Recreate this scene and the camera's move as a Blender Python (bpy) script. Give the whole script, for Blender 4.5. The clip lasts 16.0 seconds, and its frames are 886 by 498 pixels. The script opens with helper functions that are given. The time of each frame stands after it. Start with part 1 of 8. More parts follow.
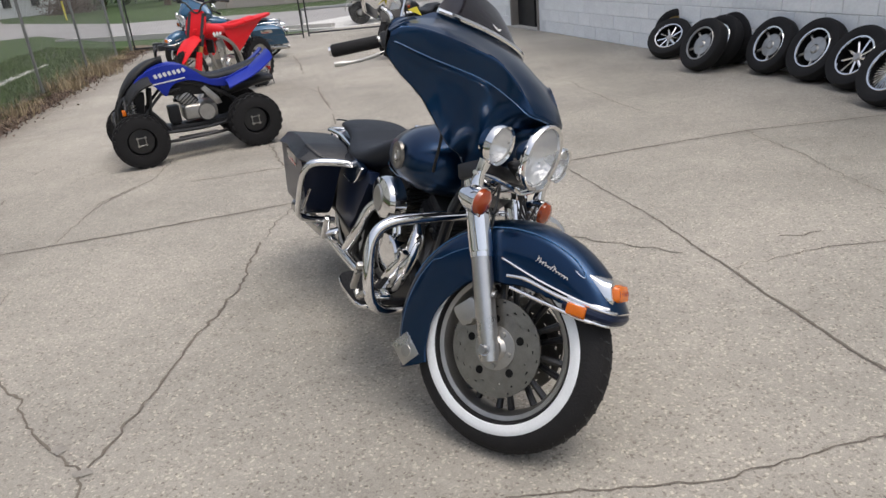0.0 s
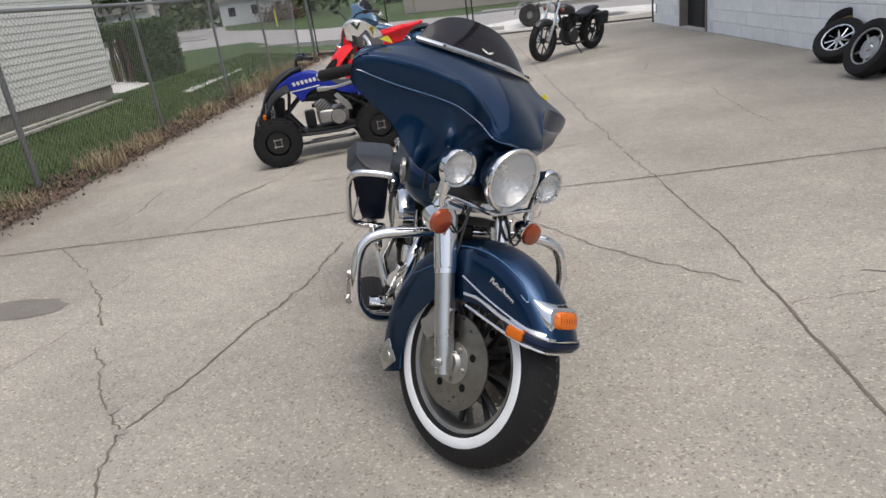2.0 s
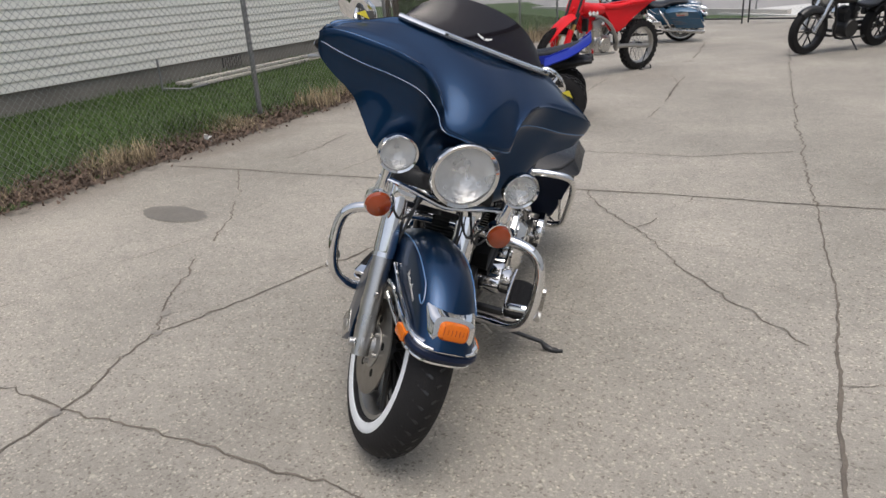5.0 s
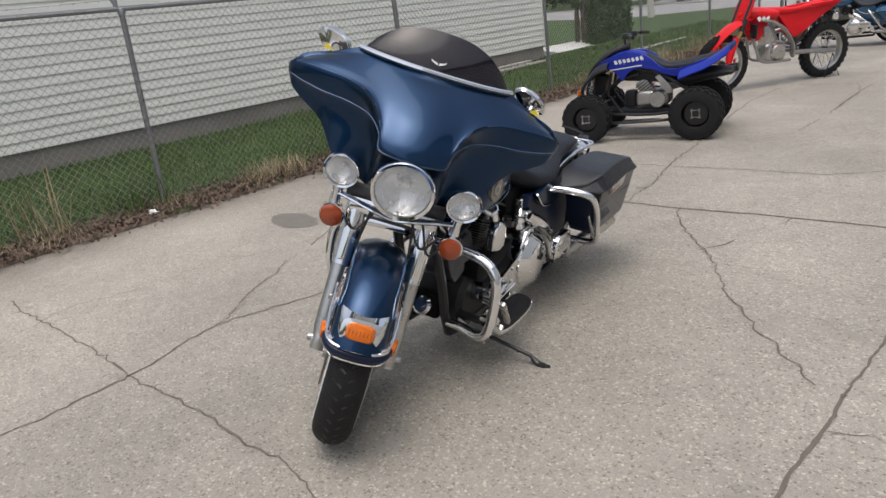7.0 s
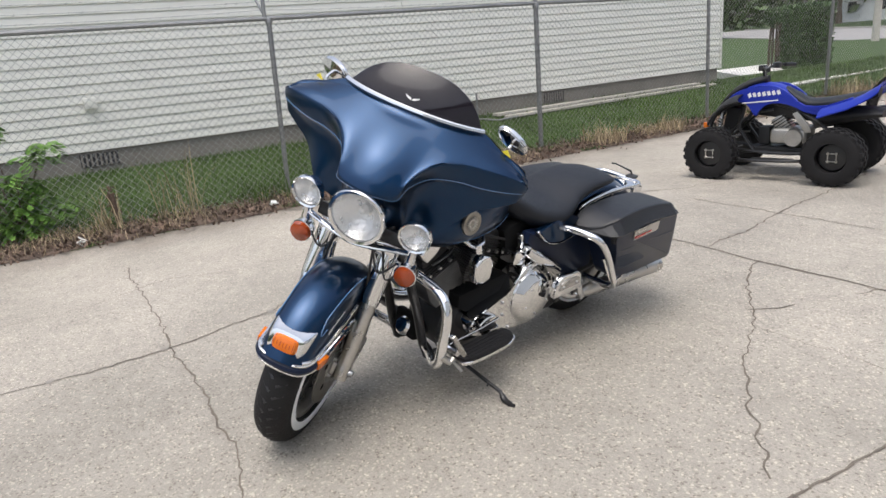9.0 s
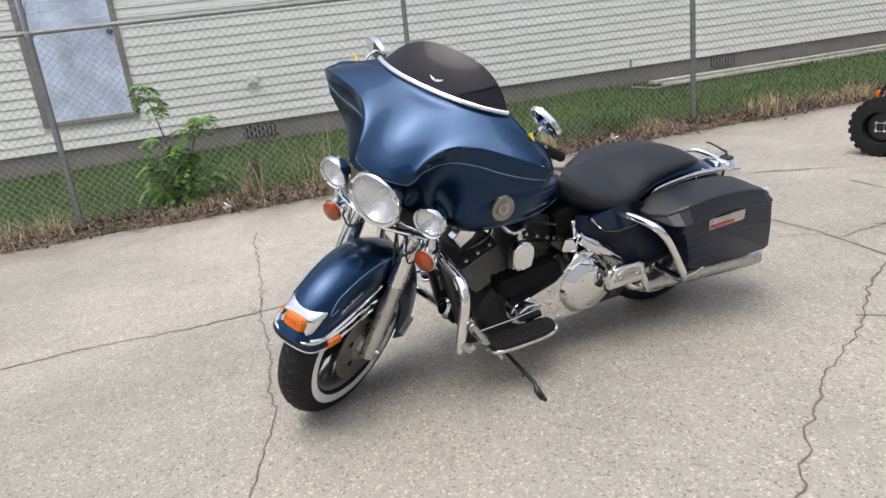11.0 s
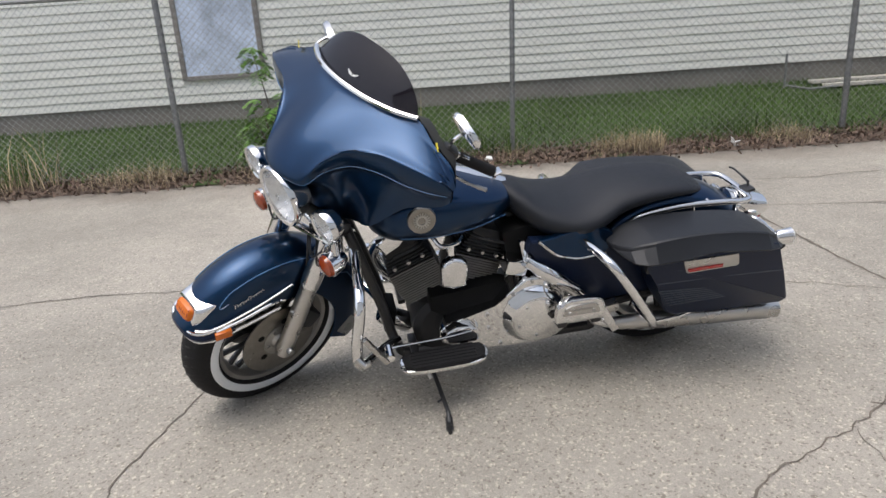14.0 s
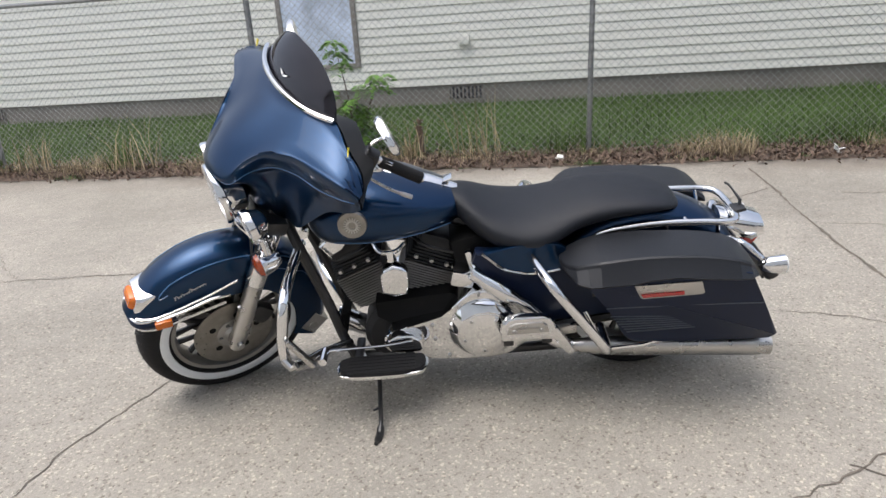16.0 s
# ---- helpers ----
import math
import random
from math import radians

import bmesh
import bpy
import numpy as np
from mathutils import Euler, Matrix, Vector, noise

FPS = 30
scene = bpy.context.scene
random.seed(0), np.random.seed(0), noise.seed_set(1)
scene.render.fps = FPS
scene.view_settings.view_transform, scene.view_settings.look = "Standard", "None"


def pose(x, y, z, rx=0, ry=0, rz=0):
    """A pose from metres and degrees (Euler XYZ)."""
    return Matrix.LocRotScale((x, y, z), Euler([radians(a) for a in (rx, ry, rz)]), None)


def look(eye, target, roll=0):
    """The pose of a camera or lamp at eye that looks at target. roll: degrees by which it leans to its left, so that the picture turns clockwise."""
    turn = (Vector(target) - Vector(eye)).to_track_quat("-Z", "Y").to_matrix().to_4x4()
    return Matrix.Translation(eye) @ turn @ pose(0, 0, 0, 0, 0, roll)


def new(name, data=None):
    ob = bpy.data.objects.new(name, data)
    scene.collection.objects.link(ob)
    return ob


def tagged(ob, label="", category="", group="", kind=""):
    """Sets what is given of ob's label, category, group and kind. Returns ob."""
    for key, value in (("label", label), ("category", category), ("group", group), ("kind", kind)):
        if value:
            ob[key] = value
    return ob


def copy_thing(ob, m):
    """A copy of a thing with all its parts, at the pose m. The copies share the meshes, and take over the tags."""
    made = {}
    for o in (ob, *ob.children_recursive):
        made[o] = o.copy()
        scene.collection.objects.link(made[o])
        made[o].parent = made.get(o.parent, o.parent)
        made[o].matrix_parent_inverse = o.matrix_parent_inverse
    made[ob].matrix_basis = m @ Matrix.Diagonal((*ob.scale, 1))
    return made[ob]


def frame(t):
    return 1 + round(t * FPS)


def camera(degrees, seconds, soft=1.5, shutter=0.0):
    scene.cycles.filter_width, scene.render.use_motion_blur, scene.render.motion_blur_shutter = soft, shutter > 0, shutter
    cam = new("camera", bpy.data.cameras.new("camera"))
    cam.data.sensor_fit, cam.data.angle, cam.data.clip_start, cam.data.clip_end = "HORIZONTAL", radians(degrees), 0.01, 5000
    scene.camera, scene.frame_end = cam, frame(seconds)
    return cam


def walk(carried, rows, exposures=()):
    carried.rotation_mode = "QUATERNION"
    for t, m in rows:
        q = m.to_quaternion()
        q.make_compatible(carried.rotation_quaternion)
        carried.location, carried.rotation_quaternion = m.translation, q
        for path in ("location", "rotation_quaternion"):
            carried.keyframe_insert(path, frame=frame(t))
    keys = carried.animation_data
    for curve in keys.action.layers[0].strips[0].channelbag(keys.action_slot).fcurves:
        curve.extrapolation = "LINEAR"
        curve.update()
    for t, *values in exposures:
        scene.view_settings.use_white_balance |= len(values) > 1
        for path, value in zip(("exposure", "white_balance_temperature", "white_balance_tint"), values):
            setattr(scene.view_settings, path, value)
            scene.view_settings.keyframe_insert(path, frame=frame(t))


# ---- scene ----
cam = camera(65.0, 16.0)
METRES, EYE, TILT, LEAN, TURN = 5.654, 1.404, 0.0, 0.0, 0.0
ROWS = [
    (0.0, 0.0, 0.0, 0.0, -2.23, -22.52, 5.38),
    (0.5, 0.0415, -0.0172, 0.0005, 2.35, -20.47, 6.25),
    (1.0, 0.0707, -0.0237, 0.0005, 6.54, -20.71, 8.57),
    (1.5, 0.0918, -0.01, 0.0004, 9.69, -21.48, 6.92),
    (2.0, 0.1138, -0.0024, 0.0017, 12.72, -20.85, 7.45),
    (2.5, 0.1565, -0.0102, 0.0009, 19.54, -17.79, 8.17),
    (3.0, 0.1829, -0.0117, -0.0014, 21.52, -19.42, 6.72),
    (3.5, 0.1976, 0.0108, -0.0026, 23.66, -20.7, 4.78),
    (6.0, 0.3287, 0.1136, -0.0078, 45.07, -19.27, 4.2),
    (6.5, 0.3688, 0.1367, -0.0068, 48.93, -17.76, 4.7),
    (7.0, 0.3799, 0.1603, -0.0117, 53.07, -18.63, 7.0),
    (7.5, 0.3827, 0.194, -0.0084, 56.26, -19.59, 4.9),
    (8.0, 0.4086, 0.2197, -0.0075, 60.84, -17.92, 4.36),
    (10.5, 0.4668, 0.3518, -0.0095, 80.19, -18.0, 6.26),
    (11.0, 0.4625, 0.3714, -0.01, 84.21, -17.64, 6.66),
    (11.5, 0.4481, 0.3968, -0.0072, 87.6, -17.62, 5.11),
    (12.0, 0.4516, 0.4292, -0.0112, 89.78, -16.84, 5.51),
    (12.5, 0.4631, 0.4645, -0.0105, 91.79, -16.21, 5.06),
    (13.0, 0.4521, 0.4833, -0.0133, 93.35, -18.15, 4.6),
    (13.5, 0.4244, 0.4997, -0.0117, 96.08, -18.3, 2.08),
    (14.0, 0.4185, 0.5221, -0.0117, 99.66, -18.49, 3.73),
    (14.5, 0.4204, 0.5634, -0.0122, 104.64, -17.02, 4.07),
    (15.0, 0.4114, 0.5868, -0.0141, 107.5, -19.0, 5.98),
    (15.5, 0.3885, 0.6014, -0.0135, 108.59, -20.2, 4.84),
    (16.0, 0.3713, 0.6281, -0.0145, 111.22, -18.48, 3.85),
]
EXPOSURES = [(0.0, 0.24, 6500, 10), (3.5, 0.18, 6500, 10), (6.0, 0.10, 6500, 10), (7.0, 0.18, 6500, 10), (7.5, 0.52, 6480, 10), (8.2, 0.56, 6450, 10), (10.5, 0.64, 6420, 10), (12.0, 0.62, 6400, 10), (12.5, 0.50, 6400, 10), (13.0, 0.42, 6400, 10), (13.5, 0.36, 6400, 10), (14.0, 0.38, 6400, 10), (14.5, 0.50, 6400, 10), (15.0, 0.60, 6400, 10), (16.0, 0.57, 6400, 10)]
walk(cam, [(t, pose(0, 0, EYE, TILT, LEAN, TURN) @ pose(METRES * x, METRES * y, METRES * z, 90 + pitch, roll, yaw)) for t, x, y, z, yaw, pitch, roll in ROWS], EXPOSURES)

# ---- light: bright overcast with a veiled sun ----
SUN_AZ, SUN_EL = 126.0, 74.0
world = bpy.data.worlds.new("sky")
scene.world = world
world.use_nodes = True
_n = world.node_tree.nodes
_sky = _n.new("ShaderNodeTexSky")
_sky.sky_type, _sky.sun_disc = "NISHITA", False
_sky.sun_elevation, _sky.sun_rotation = radians(SUN_EL), radians(SUN_AZ)
_sky.air_density, _sky.dust_density, _sky.ozone_density = 1.0, 5.0, 1.0
_hsv = _n.new("ShaderNodeHueSaturation")
_hsv.inputs["Saturation"].default_value = 0.62
world.node_tree.links.new(_sky.outputs[0], _hsv.inputs["Color"])
world.node_tree.links.new(_hsv.outputs[0], _n["Background"].inputs["Color"])
_n["Background"].inputs["Strength"].default_value = 0.175
sun = new("sun", bpy.data.lights.new("sun", "SUN"))
sun.data.energy, sun.data.angle, sun.data.color = 0.60, radians(50), (1.0, 0.98, 0.95)
_a = radians(SUN_AZ)
sun.matrix_world = look((40 * math.sin(_a), 40 * math.cos(_a), 40 * math.tan(radians(SUN_EL))), (0, 0, 0))

# ---- materials ----
def mat(name, col, rough=0.5, metal=0.0, var=0.18, scale=6.0, bump=0.0, bscale=80.0, coat=0.0, alpha=1.0, fine=0.08, islands=0.0, pieces=0.0):
    """A procedural surface: two scales of colour change, fine relief, uneven gloss."""
    m = bpy.data.materials.new(name)
    m.use_nodes = True
    nt = m.node_tree
    n, l = nt.nodes, nt.links
    b = n["Principled BSDF"]
    co = n.new("ShaderNodeTexCoord").outputs["Object"]

    def tex(sc, det):
        t = n.new("ShaderNodeTexNoise")
        t.inputs["Scale"].default_value, t.inputs["Detail"].default_value = sc, det
        l.new(co, t.inputs["Vector"])
        return t.outputs["Fac"]

    def math_node(op, a, c):
        q = n.new("ShaderNodeMath")
        q.operation = op
        for i, v in enumerate((a, c)):
            if isinstance(v, (int, float)):
                q.inputs[i].default_value = v
            else:
                l.new(v, q.inputs[i])
        return q.outputs[0]

    big, small = tex(scale, 4.0), tex(scale * 14, 3.0)
    f = math_node("ADD", math_node("MULTIPLY", math_node("SUBTRACT", big, 0.5), 2.6 * var), math_node("MULTIPLY", math_node("SUBTRACT", small, 0.5), 2.6 * fine))
    if islands:
        g = n.new("ShaderNodeNewGeometry").outputs["Random Per Island"]
        f = math_node("ADD", f, math_node("MULTIPLY", math_node("SUBTRACT", g, 0.5), islands * 2))
    if pieces:
        g = n.new("ShaderNodeObjectInfo").outputs["Random"]
        f = math_node("ADD", f, math_node("MULTIPLY", math_node("SUBTRACT", g, 0.5), pieces * 2))
    f = math_node("ADD", f, 1.0)
    mx = n.new("ShaderNodeVectorMath")
    mx.operation = "SCALE"
    mx.inputs[0].default_value = col
    l.new(f, mx.inputs["Scale"])
    l.new(mx.outputs[0], b.inputs["Base Color"])
    l.new(math_node("ADD", math_node("MULTIPLY", math_node("SUBTRACT", big, 0.5), 0.25 * rough), rough), b.inputs["Roughness"])
    b.inputs["Metallic"].default_value = metal
    b.inputs["Coat Weight"].default_value = coat
    b.inputs["Coat Roughness"].default_value = 0.03
    b.inputs["Alpha"].default_value = alpha
    if bump:
        bp = n.new("ShaderNodeBump")
        bp.inputs["Strength"].default_value, bp.inputs["Distance"].default_value = bump, 0.01
        l.new(tex(bscale, 3.0), bp.inputs["Height"])
        l.new(bp.outputs[0], b.inputs["Normal"])
    return m


def concrete(name, col):
    """Worn exposed-aggregate concrete: pale and dark pebbles, stains, tyre-polished patches."""
    m = mat(name, col, rough=0.85, var=0.10, scale=0.7, fine=0.10)
    n, l = m.node_tree.nodes, m.node_tree.links
    b = n["Principled BSDF"]
    src = b.inputs["Base Color"].links[0].from_socket
    co = n.new("ShaderNodeTexCoord").outputs["Object"]
    v = n.new("ShaderNodeTexVoronoi")
    v.inputs["Scale"].default_value = 125.0
    l.new(co, v.inputs["Vector"])
    sep = n.new("ShaderNodeSeparateColor")
    l.new(v.outputs["Color"], sep.inputs[0])
    ramp = n.new("ShaderNodeValToRGB")
    e = ramp.color_ramp.elements
    e[0].position, e[0].color = 0.0, (0.56, 0.54, 0.52, 1)
    e[1].position, e[1].color = 1.0, (1.56, 1.52, 1.45, 1)
    for p, c in ((0.12, 0.90), (0.5, 0.98), (0.88, 1.06)):
        q = e.new(p)
        q.color = (c, c, c, 1)
    l.new(sep.outputs[0], ramp.inputs[0])
    n2 = n.new("ShaderNodeTexNoise")
    n2.inputs["Scale"].default_value, n2.inputs["Detail"].default_value = 240.0, 2.0
    l.new(co, n2.inputs["Vector"])
    r2 = n.new("ShaderNodeMapRange")
    r2.inputs[1].default_value, r2.inputs[2].default_value, r2.inputs[3].default_value, r2.inputs[4].default_value = 0.3, 0.7, 0.80, 1.20
    l.new(n2.outputs["Fac"], r2.inputs[0])
    st = n.new("ShaderNodeTexNoise")
    st.inputs["Scale"].default_value, st.inputs["Detail"].default_value, st.inputs["Roughness"].default_value = 0.35, 6.0, 0.65
    l.new(co, st.inputs["Vector"])
    r3 = n.new("ShaderNodeMapRange")
    r3.inputs[1].default_value, r3.inputs[2].default_value, r3.inputs[3].default_value, r3.inputs[4].default_value = 0.35, 0.65, 0.76, 1.12
    l.new(st.outputs["Fac"], r3.inputs[0])
    prev = src
    for sock, isval in ((ramp.outputs[0], False), (r2.outputs[0], True), (r3.outputs[0], True)):
        q = n.new("ShaderNodeVectorMath")
        if isval:
            q.operation = "SCALE"
            l.new(prev, q.inputs[0])
            l.new(sock, q.inputs["Scale"])
        else:
            q.operation = "MULTIPLY"
            l.new(prev, q.inputs[0])
            l.new(sock, q.inputs[1])
        prev = q.outputs[0]
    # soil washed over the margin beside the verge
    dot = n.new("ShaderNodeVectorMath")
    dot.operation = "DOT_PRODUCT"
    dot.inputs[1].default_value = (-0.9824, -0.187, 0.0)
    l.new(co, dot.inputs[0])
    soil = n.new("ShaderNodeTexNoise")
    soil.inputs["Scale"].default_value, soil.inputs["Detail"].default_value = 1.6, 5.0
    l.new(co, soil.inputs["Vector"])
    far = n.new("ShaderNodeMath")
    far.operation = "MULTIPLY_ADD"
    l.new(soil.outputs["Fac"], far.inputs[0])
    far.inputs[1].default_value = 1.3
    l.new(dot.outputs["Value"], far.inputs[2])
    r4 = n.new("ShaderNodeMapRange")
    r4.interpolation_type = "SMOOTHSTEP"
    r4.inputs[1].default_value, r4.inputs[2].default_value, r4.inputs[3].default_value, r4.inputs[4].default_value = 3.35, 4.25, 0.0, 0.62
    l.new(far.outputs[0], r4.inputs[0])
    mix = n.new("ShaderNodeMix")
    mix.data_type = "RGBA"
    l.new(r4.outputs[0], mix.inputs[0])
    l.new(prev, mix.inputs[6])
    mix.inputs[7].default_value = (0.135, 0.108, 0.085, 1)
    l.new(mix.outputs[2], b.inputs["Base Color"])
    bp = n.new("ShaderNodeBump")
    bp.inputs["Strength"].default_value, bp.inputs["Distance"].default_value = 0.35, 0.004
    l.new(sep.outputs[0], bp.inputs["Height"])
    l.new(bp.outputs[0], b.inputs["Normal"])
    return m


def glass(name, col, rough=0.02, alpha=0.35):
    m = mat(name, col, rough=rough, var=0.0, fine=0.0, alpha=alpha, coat=0.0)
    m.node_tree.nodes["Principled BSDF"].inputs["IOR"].default_value = 1.45
    return m


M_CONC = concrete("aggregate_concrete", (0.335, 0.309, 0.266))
M_SLAB = mat("pale_slab_concrete", (0.62, 0.61, 0.58), 0.85, var=0.1, scale=2, bump=0.2)
M_CRACK = mat("crack_dirt", (0.15, 0.128, 0.105), 0.95, var=0.35, scale=12, bump=0.6, bscale=120)
M_STAIN = mat("oil_stain", (0.17, 0.155, 0.135), 0.55, var=0.3, scale=5, fine=0.25)
M_PATCH = mat("crumbled_patch", (0.27, 0.25, 0.22), 0.95, var=0.3, scale=18, bump=0.8, bscale=90)
M_ASPH = mat("grey_asphalt", (0.30, 0.29, 0.28), 0.9, var=0.12, scale=0.4, bump=0.3, bscale=90)
M_CURB = mat("curb_concrete", (0.46, 0.44, 0.41), 0.85, var=0.15, scale=1.5)
M_LAWN = mat("lawn_soil", (0.040, 0.072, 0.015), 0.95, var=0.4, scale=1.2, bump=0.6, bscale=60, fine=0.3)
M_BLADE = mat("grass_blade", (0.062, 0.112, 0.016), 0.7, var=0.35, scale=1.5, islands=0.45)
M_STRAW = mat("dry_straw", (0.34, 0.27, 0.17), 0.8, var=0.25, scale=3, islands=0.45)
M_LITTER = mat("leaf_litter", (0.12, 0.082, 0.06), 0.9, var=0.3, scale=4, islands=0.5)
M_DIRT = mat("edge_dirt", (0.125, 0.092, 0.07), 0.95, var=0.35, scale=5, bump=0.7, bscale=50)
M_LEAF = mat("shrub_leaf", (0.15, 0.29, 0.055), 0.55, var=0.2, scale=8, islands=0.35)
M_HEDGE = mat("hedge_leaf", (0.055, 0.105, 0.028), 0.6, var=0.25, scale=3, islands=0.45)
M_TREE = mat("tree_leaf", (0.05, 0.085, 0.025), 0.6, var=0.3, scale=0.5, islands=0.5)
M_BARK = mat("bark", (0.13, 0.10, 0.075), 0.9, var=0.3, scale=6, bump=0.8, bscale=30)
M_SIDING = mat("cream_vinyl_siding", (0.73, 0.725, 0.66), 0.5, var=0.05, scale=1.5, fine=0.03, pieces=0.025)
M_FOUND = mat("foundation_block", (0.21, 0.195, 0.17), 0.95, var=0.25, scale=2.0, bump=0.5, bscale=40)
M_TRIM = mat("weathered_trim", (0.22, 0.20, 0.18), 0.7, var=0.2, scale=6)
M_WHITEP = mat("white_painted_block", (0.88, 0.90, 0.905), 0.75, var=0.08, scale=2.5, bump=0.35, bscale=55, pieces=0.03)
M_MORTAR = mat("block_joint", (0.78, 0.80, 0.81), 0.9, var=0.15, scale=5)
# near-black that puts the shade of unlit insides into the colour
M_INNERSHADE = mat("inner_shade_black", (0.03, 0.03, 0.035), 0.8)
M_GALV = mat("galvanised_steel", (0.24, 0.245, 0.245), 0.5, metal=0.7, var=0.2, scale=9, fine=0.15)
M_WIRE = mat("galvanised_wire", (0.33, 0.33, 0.32), 0.55, metal=0.5, var=0.2, scale=3)
M_WOOD = mat("grey_board", (0.48, 0.45, 0.40), 0.85, var=0.2, scale=7)
M_BEIGE = mat("tan_stucco", (0.47, 0.41, 0.36), 0.85, var=0.08, scale=0.6, bump=0.2)
M_WIN = mat("dark_window", (0.02, 0.022, 0.025), 0.08, var=0.1)
M_ROOF = mat("grey_shingle", (0.13, 0.125, 0.12), 0.9, var=0.2, scale=2)
M_HOUSEW = mat("white_clapboard", (0.72, 0.74, 0.76), 0.6, var=0.05)
M_YEL = mat("yellow_plastic", (0.75, 0.62, 0.05), 0.45)

M_BLUE = mat("navy_metallic_paint", (0.0034, 0.0265, 0.074), 0.31, metal=0.92, var=0.08, scale=3, fine=0.04, coat=0.5)
M_STRIPE = mat("light_blue_pinstripe", (0.05, 0.15, 0.33), 0.3, coat=1.0)
M_CHROME = mat("chrome", (0.80, 0.80, 0.80), 0.05, metal=1.0, var=0.04, scale=10, fine=0.03)
M_STEEL = mat("satin_steel", (0.52, 0.51, 0.49), 0.28, metal=1.0, var=0.12, scale=14)
M_DISC = mat("worn_disc_steel", (0.30, 0.285, 0.26), 0.36, metal=1.0, var=0.25, scale=30, fine=0.2)
M_ALU = mat("dull_aluminium", (0.40, 0.39, 0.37), 0.38, metal=0.9, var=0.2, scale=14)
M_BLACK = mat("black_powdercoat", (0.012, 0.012, 0.013), 0.4, var=0.2, scale=10, coat=0.2)
M_ENGINE = mat("black_engine_fin", (0.022, 0.022, 0.023), 0.45, var=0.3, scale=20)
M_MATTE = mat("black_casting_and_shade", (0.006, 0.006, 0.006), 0.7, var=0.2, scale=14)
M_FIN = mat("worn_fin_edge", (0.22, 0.205, 0.185), 0.36, metal=0.85, var=0.3, scale=20)
M_RUBBER = mat("tyre_rubber", (0.015, 0.0145, 0.015), 0.75, var=0.25, scale=14, bump=0.25, bscale=120)
M_WWALL = mat("whitewall_rubber", (0.74, 0.76, 0.77), 0.6, var=0.06, scale=14)
M_VINYL = mat("black_vinyl", (0.010, 0.012, 0.017), 0.50, var=0.15, scale=8, bump=0.25, bscale=350)
M_BAGEDGE = mat("pale_bag_edge", (0.060, 0.068, 0.085), 0.35, var=0.25, scale=30)
M_BAG = mat("dark_bag_shell", (0.007, 0.013, 0.034), 0.30, var=0.15, scale=5)
M_LID = mat("grained_black_lid", (0.009, 0.010, 0.013), 0.38, var=0.15, scale=8, bump=0.2, bscale=350)
M_PLAST = mat("black_plastic", (0.018, 0.018, 0.019), 0.5, var=0.15, scale=10)
M_AMBER = mat("amber_lens", (0.62, 0.135, 0.003), 0.22, var=0.12, scale=30, coat=0.3)
M_AMBERD = mat("dark_amber_lens", (0.30, 0.045, 0.008), 0.12, var=0.15, scale=30, coat=0.8)
M_RED = mat("red_lens", (0.45, 0.015, 0.012), 0.15, coat=0.7)
M_LENS = mat("clear_fluted_lens", (0.72, 0.72, 0.70), 0.12, metal=0.35, var=0.16, scale=22, bump=0.4, bscale=90, coat=1.0)
M_SHIELD = glass("smoked_acrylic", (0.012, 0.010, 0.014), 0.05, 0.90)
M_CLEAR = glass("clear_lens", (0.85, 0.86, 0.86), 0.04, 0.20)
M_BOWL = mat("fluted_reflector", (0.72, 0.72, 0.71), 0.28, metal=0.9, var=0.1, scale=18, bump=0.5, bscale=70)
M_FROST = mat("clouded_plastic_sheet", (0.55, 0.62, 0.74), 0.35, var=0.5, scale=3.5, fine=0.25, bump=0.6, bscale=9)
M_WHITE = mat("white_plastic", (0.72, 0.72, 0.70), 0.4)
M_SCREW = mat("bolt_steel", (0.45, 0.45, 0.45), 0.3, metal=1.0)
M_YAM = mat("racing_blue_plastic", (0.008, 0.024, 0.30), 0.42, var=0.08, coat=0.1)
M_REDP = mat("bright_red_plastic", (0.68, 0.008, 0.014), 0.45, var=0.06, coat=0.08)
M_PINK = mat("dark_red_graphic", (0.28, 0.02, 0.06), 0.4)
M_GOLD = mat("gold_anodised", (0.45, 0.30, 0.10), 0.35, metal=0.8)
M_DKBLUE = mat("teal_blue_paint", (0.015, 0.085, 0.17), 0.25, metal=0.3, coat=1.0)
for _m, _v in ((M_YAM, 0.3), (M_REDP, 0.3), (M_BAG, 0.22), (M_VINYL, 0.36), (M_RUBBER, 0.25), (M_MATTE, 0.15), (M_ENGINE, 0.3), (M_PLAST, 0.3)):
    _m.node_tree.nodes["Principled BSDF"].inputs["Specular IOR Level"].default_value = _v


# ---- mesh helpers ----
def link_mesh(name, bm, material, parent=None, xf=None, sharp=35):
    if xf is not None:
        bm.transform(xf)
    bmesh.ops.recalc_face_normals(bm, faces=bm.faces)
    me = bpy.data.meshes.new(name)
    bm.to_mesh(me)
    bm.free()
    me.polygons.foreach_set("use_smooth", [True] * len(me.polygons))
    me.set_sharp_from_angle(angle=radians(sharp))
    for m in material if isinstance(material, (list, tuple)) else (material,):
        me.materials.append(m)
    ob = new(name, me)
    ob.parent = parent
    return ob


def part(name, bm, material, parent, label="", xf=None, sharp=35):
    ob = link_mesh(name, bm, material, parent, xf, sharp)
    return tagged(ob, label=label)


def thing(name, label, category, m=None, group=""):
    ob = new(name)
    ob.empty_display_size = 0.1
    if m is not None:
        ob.matrix_basis = m
    return tagged(ob, label, category, group)


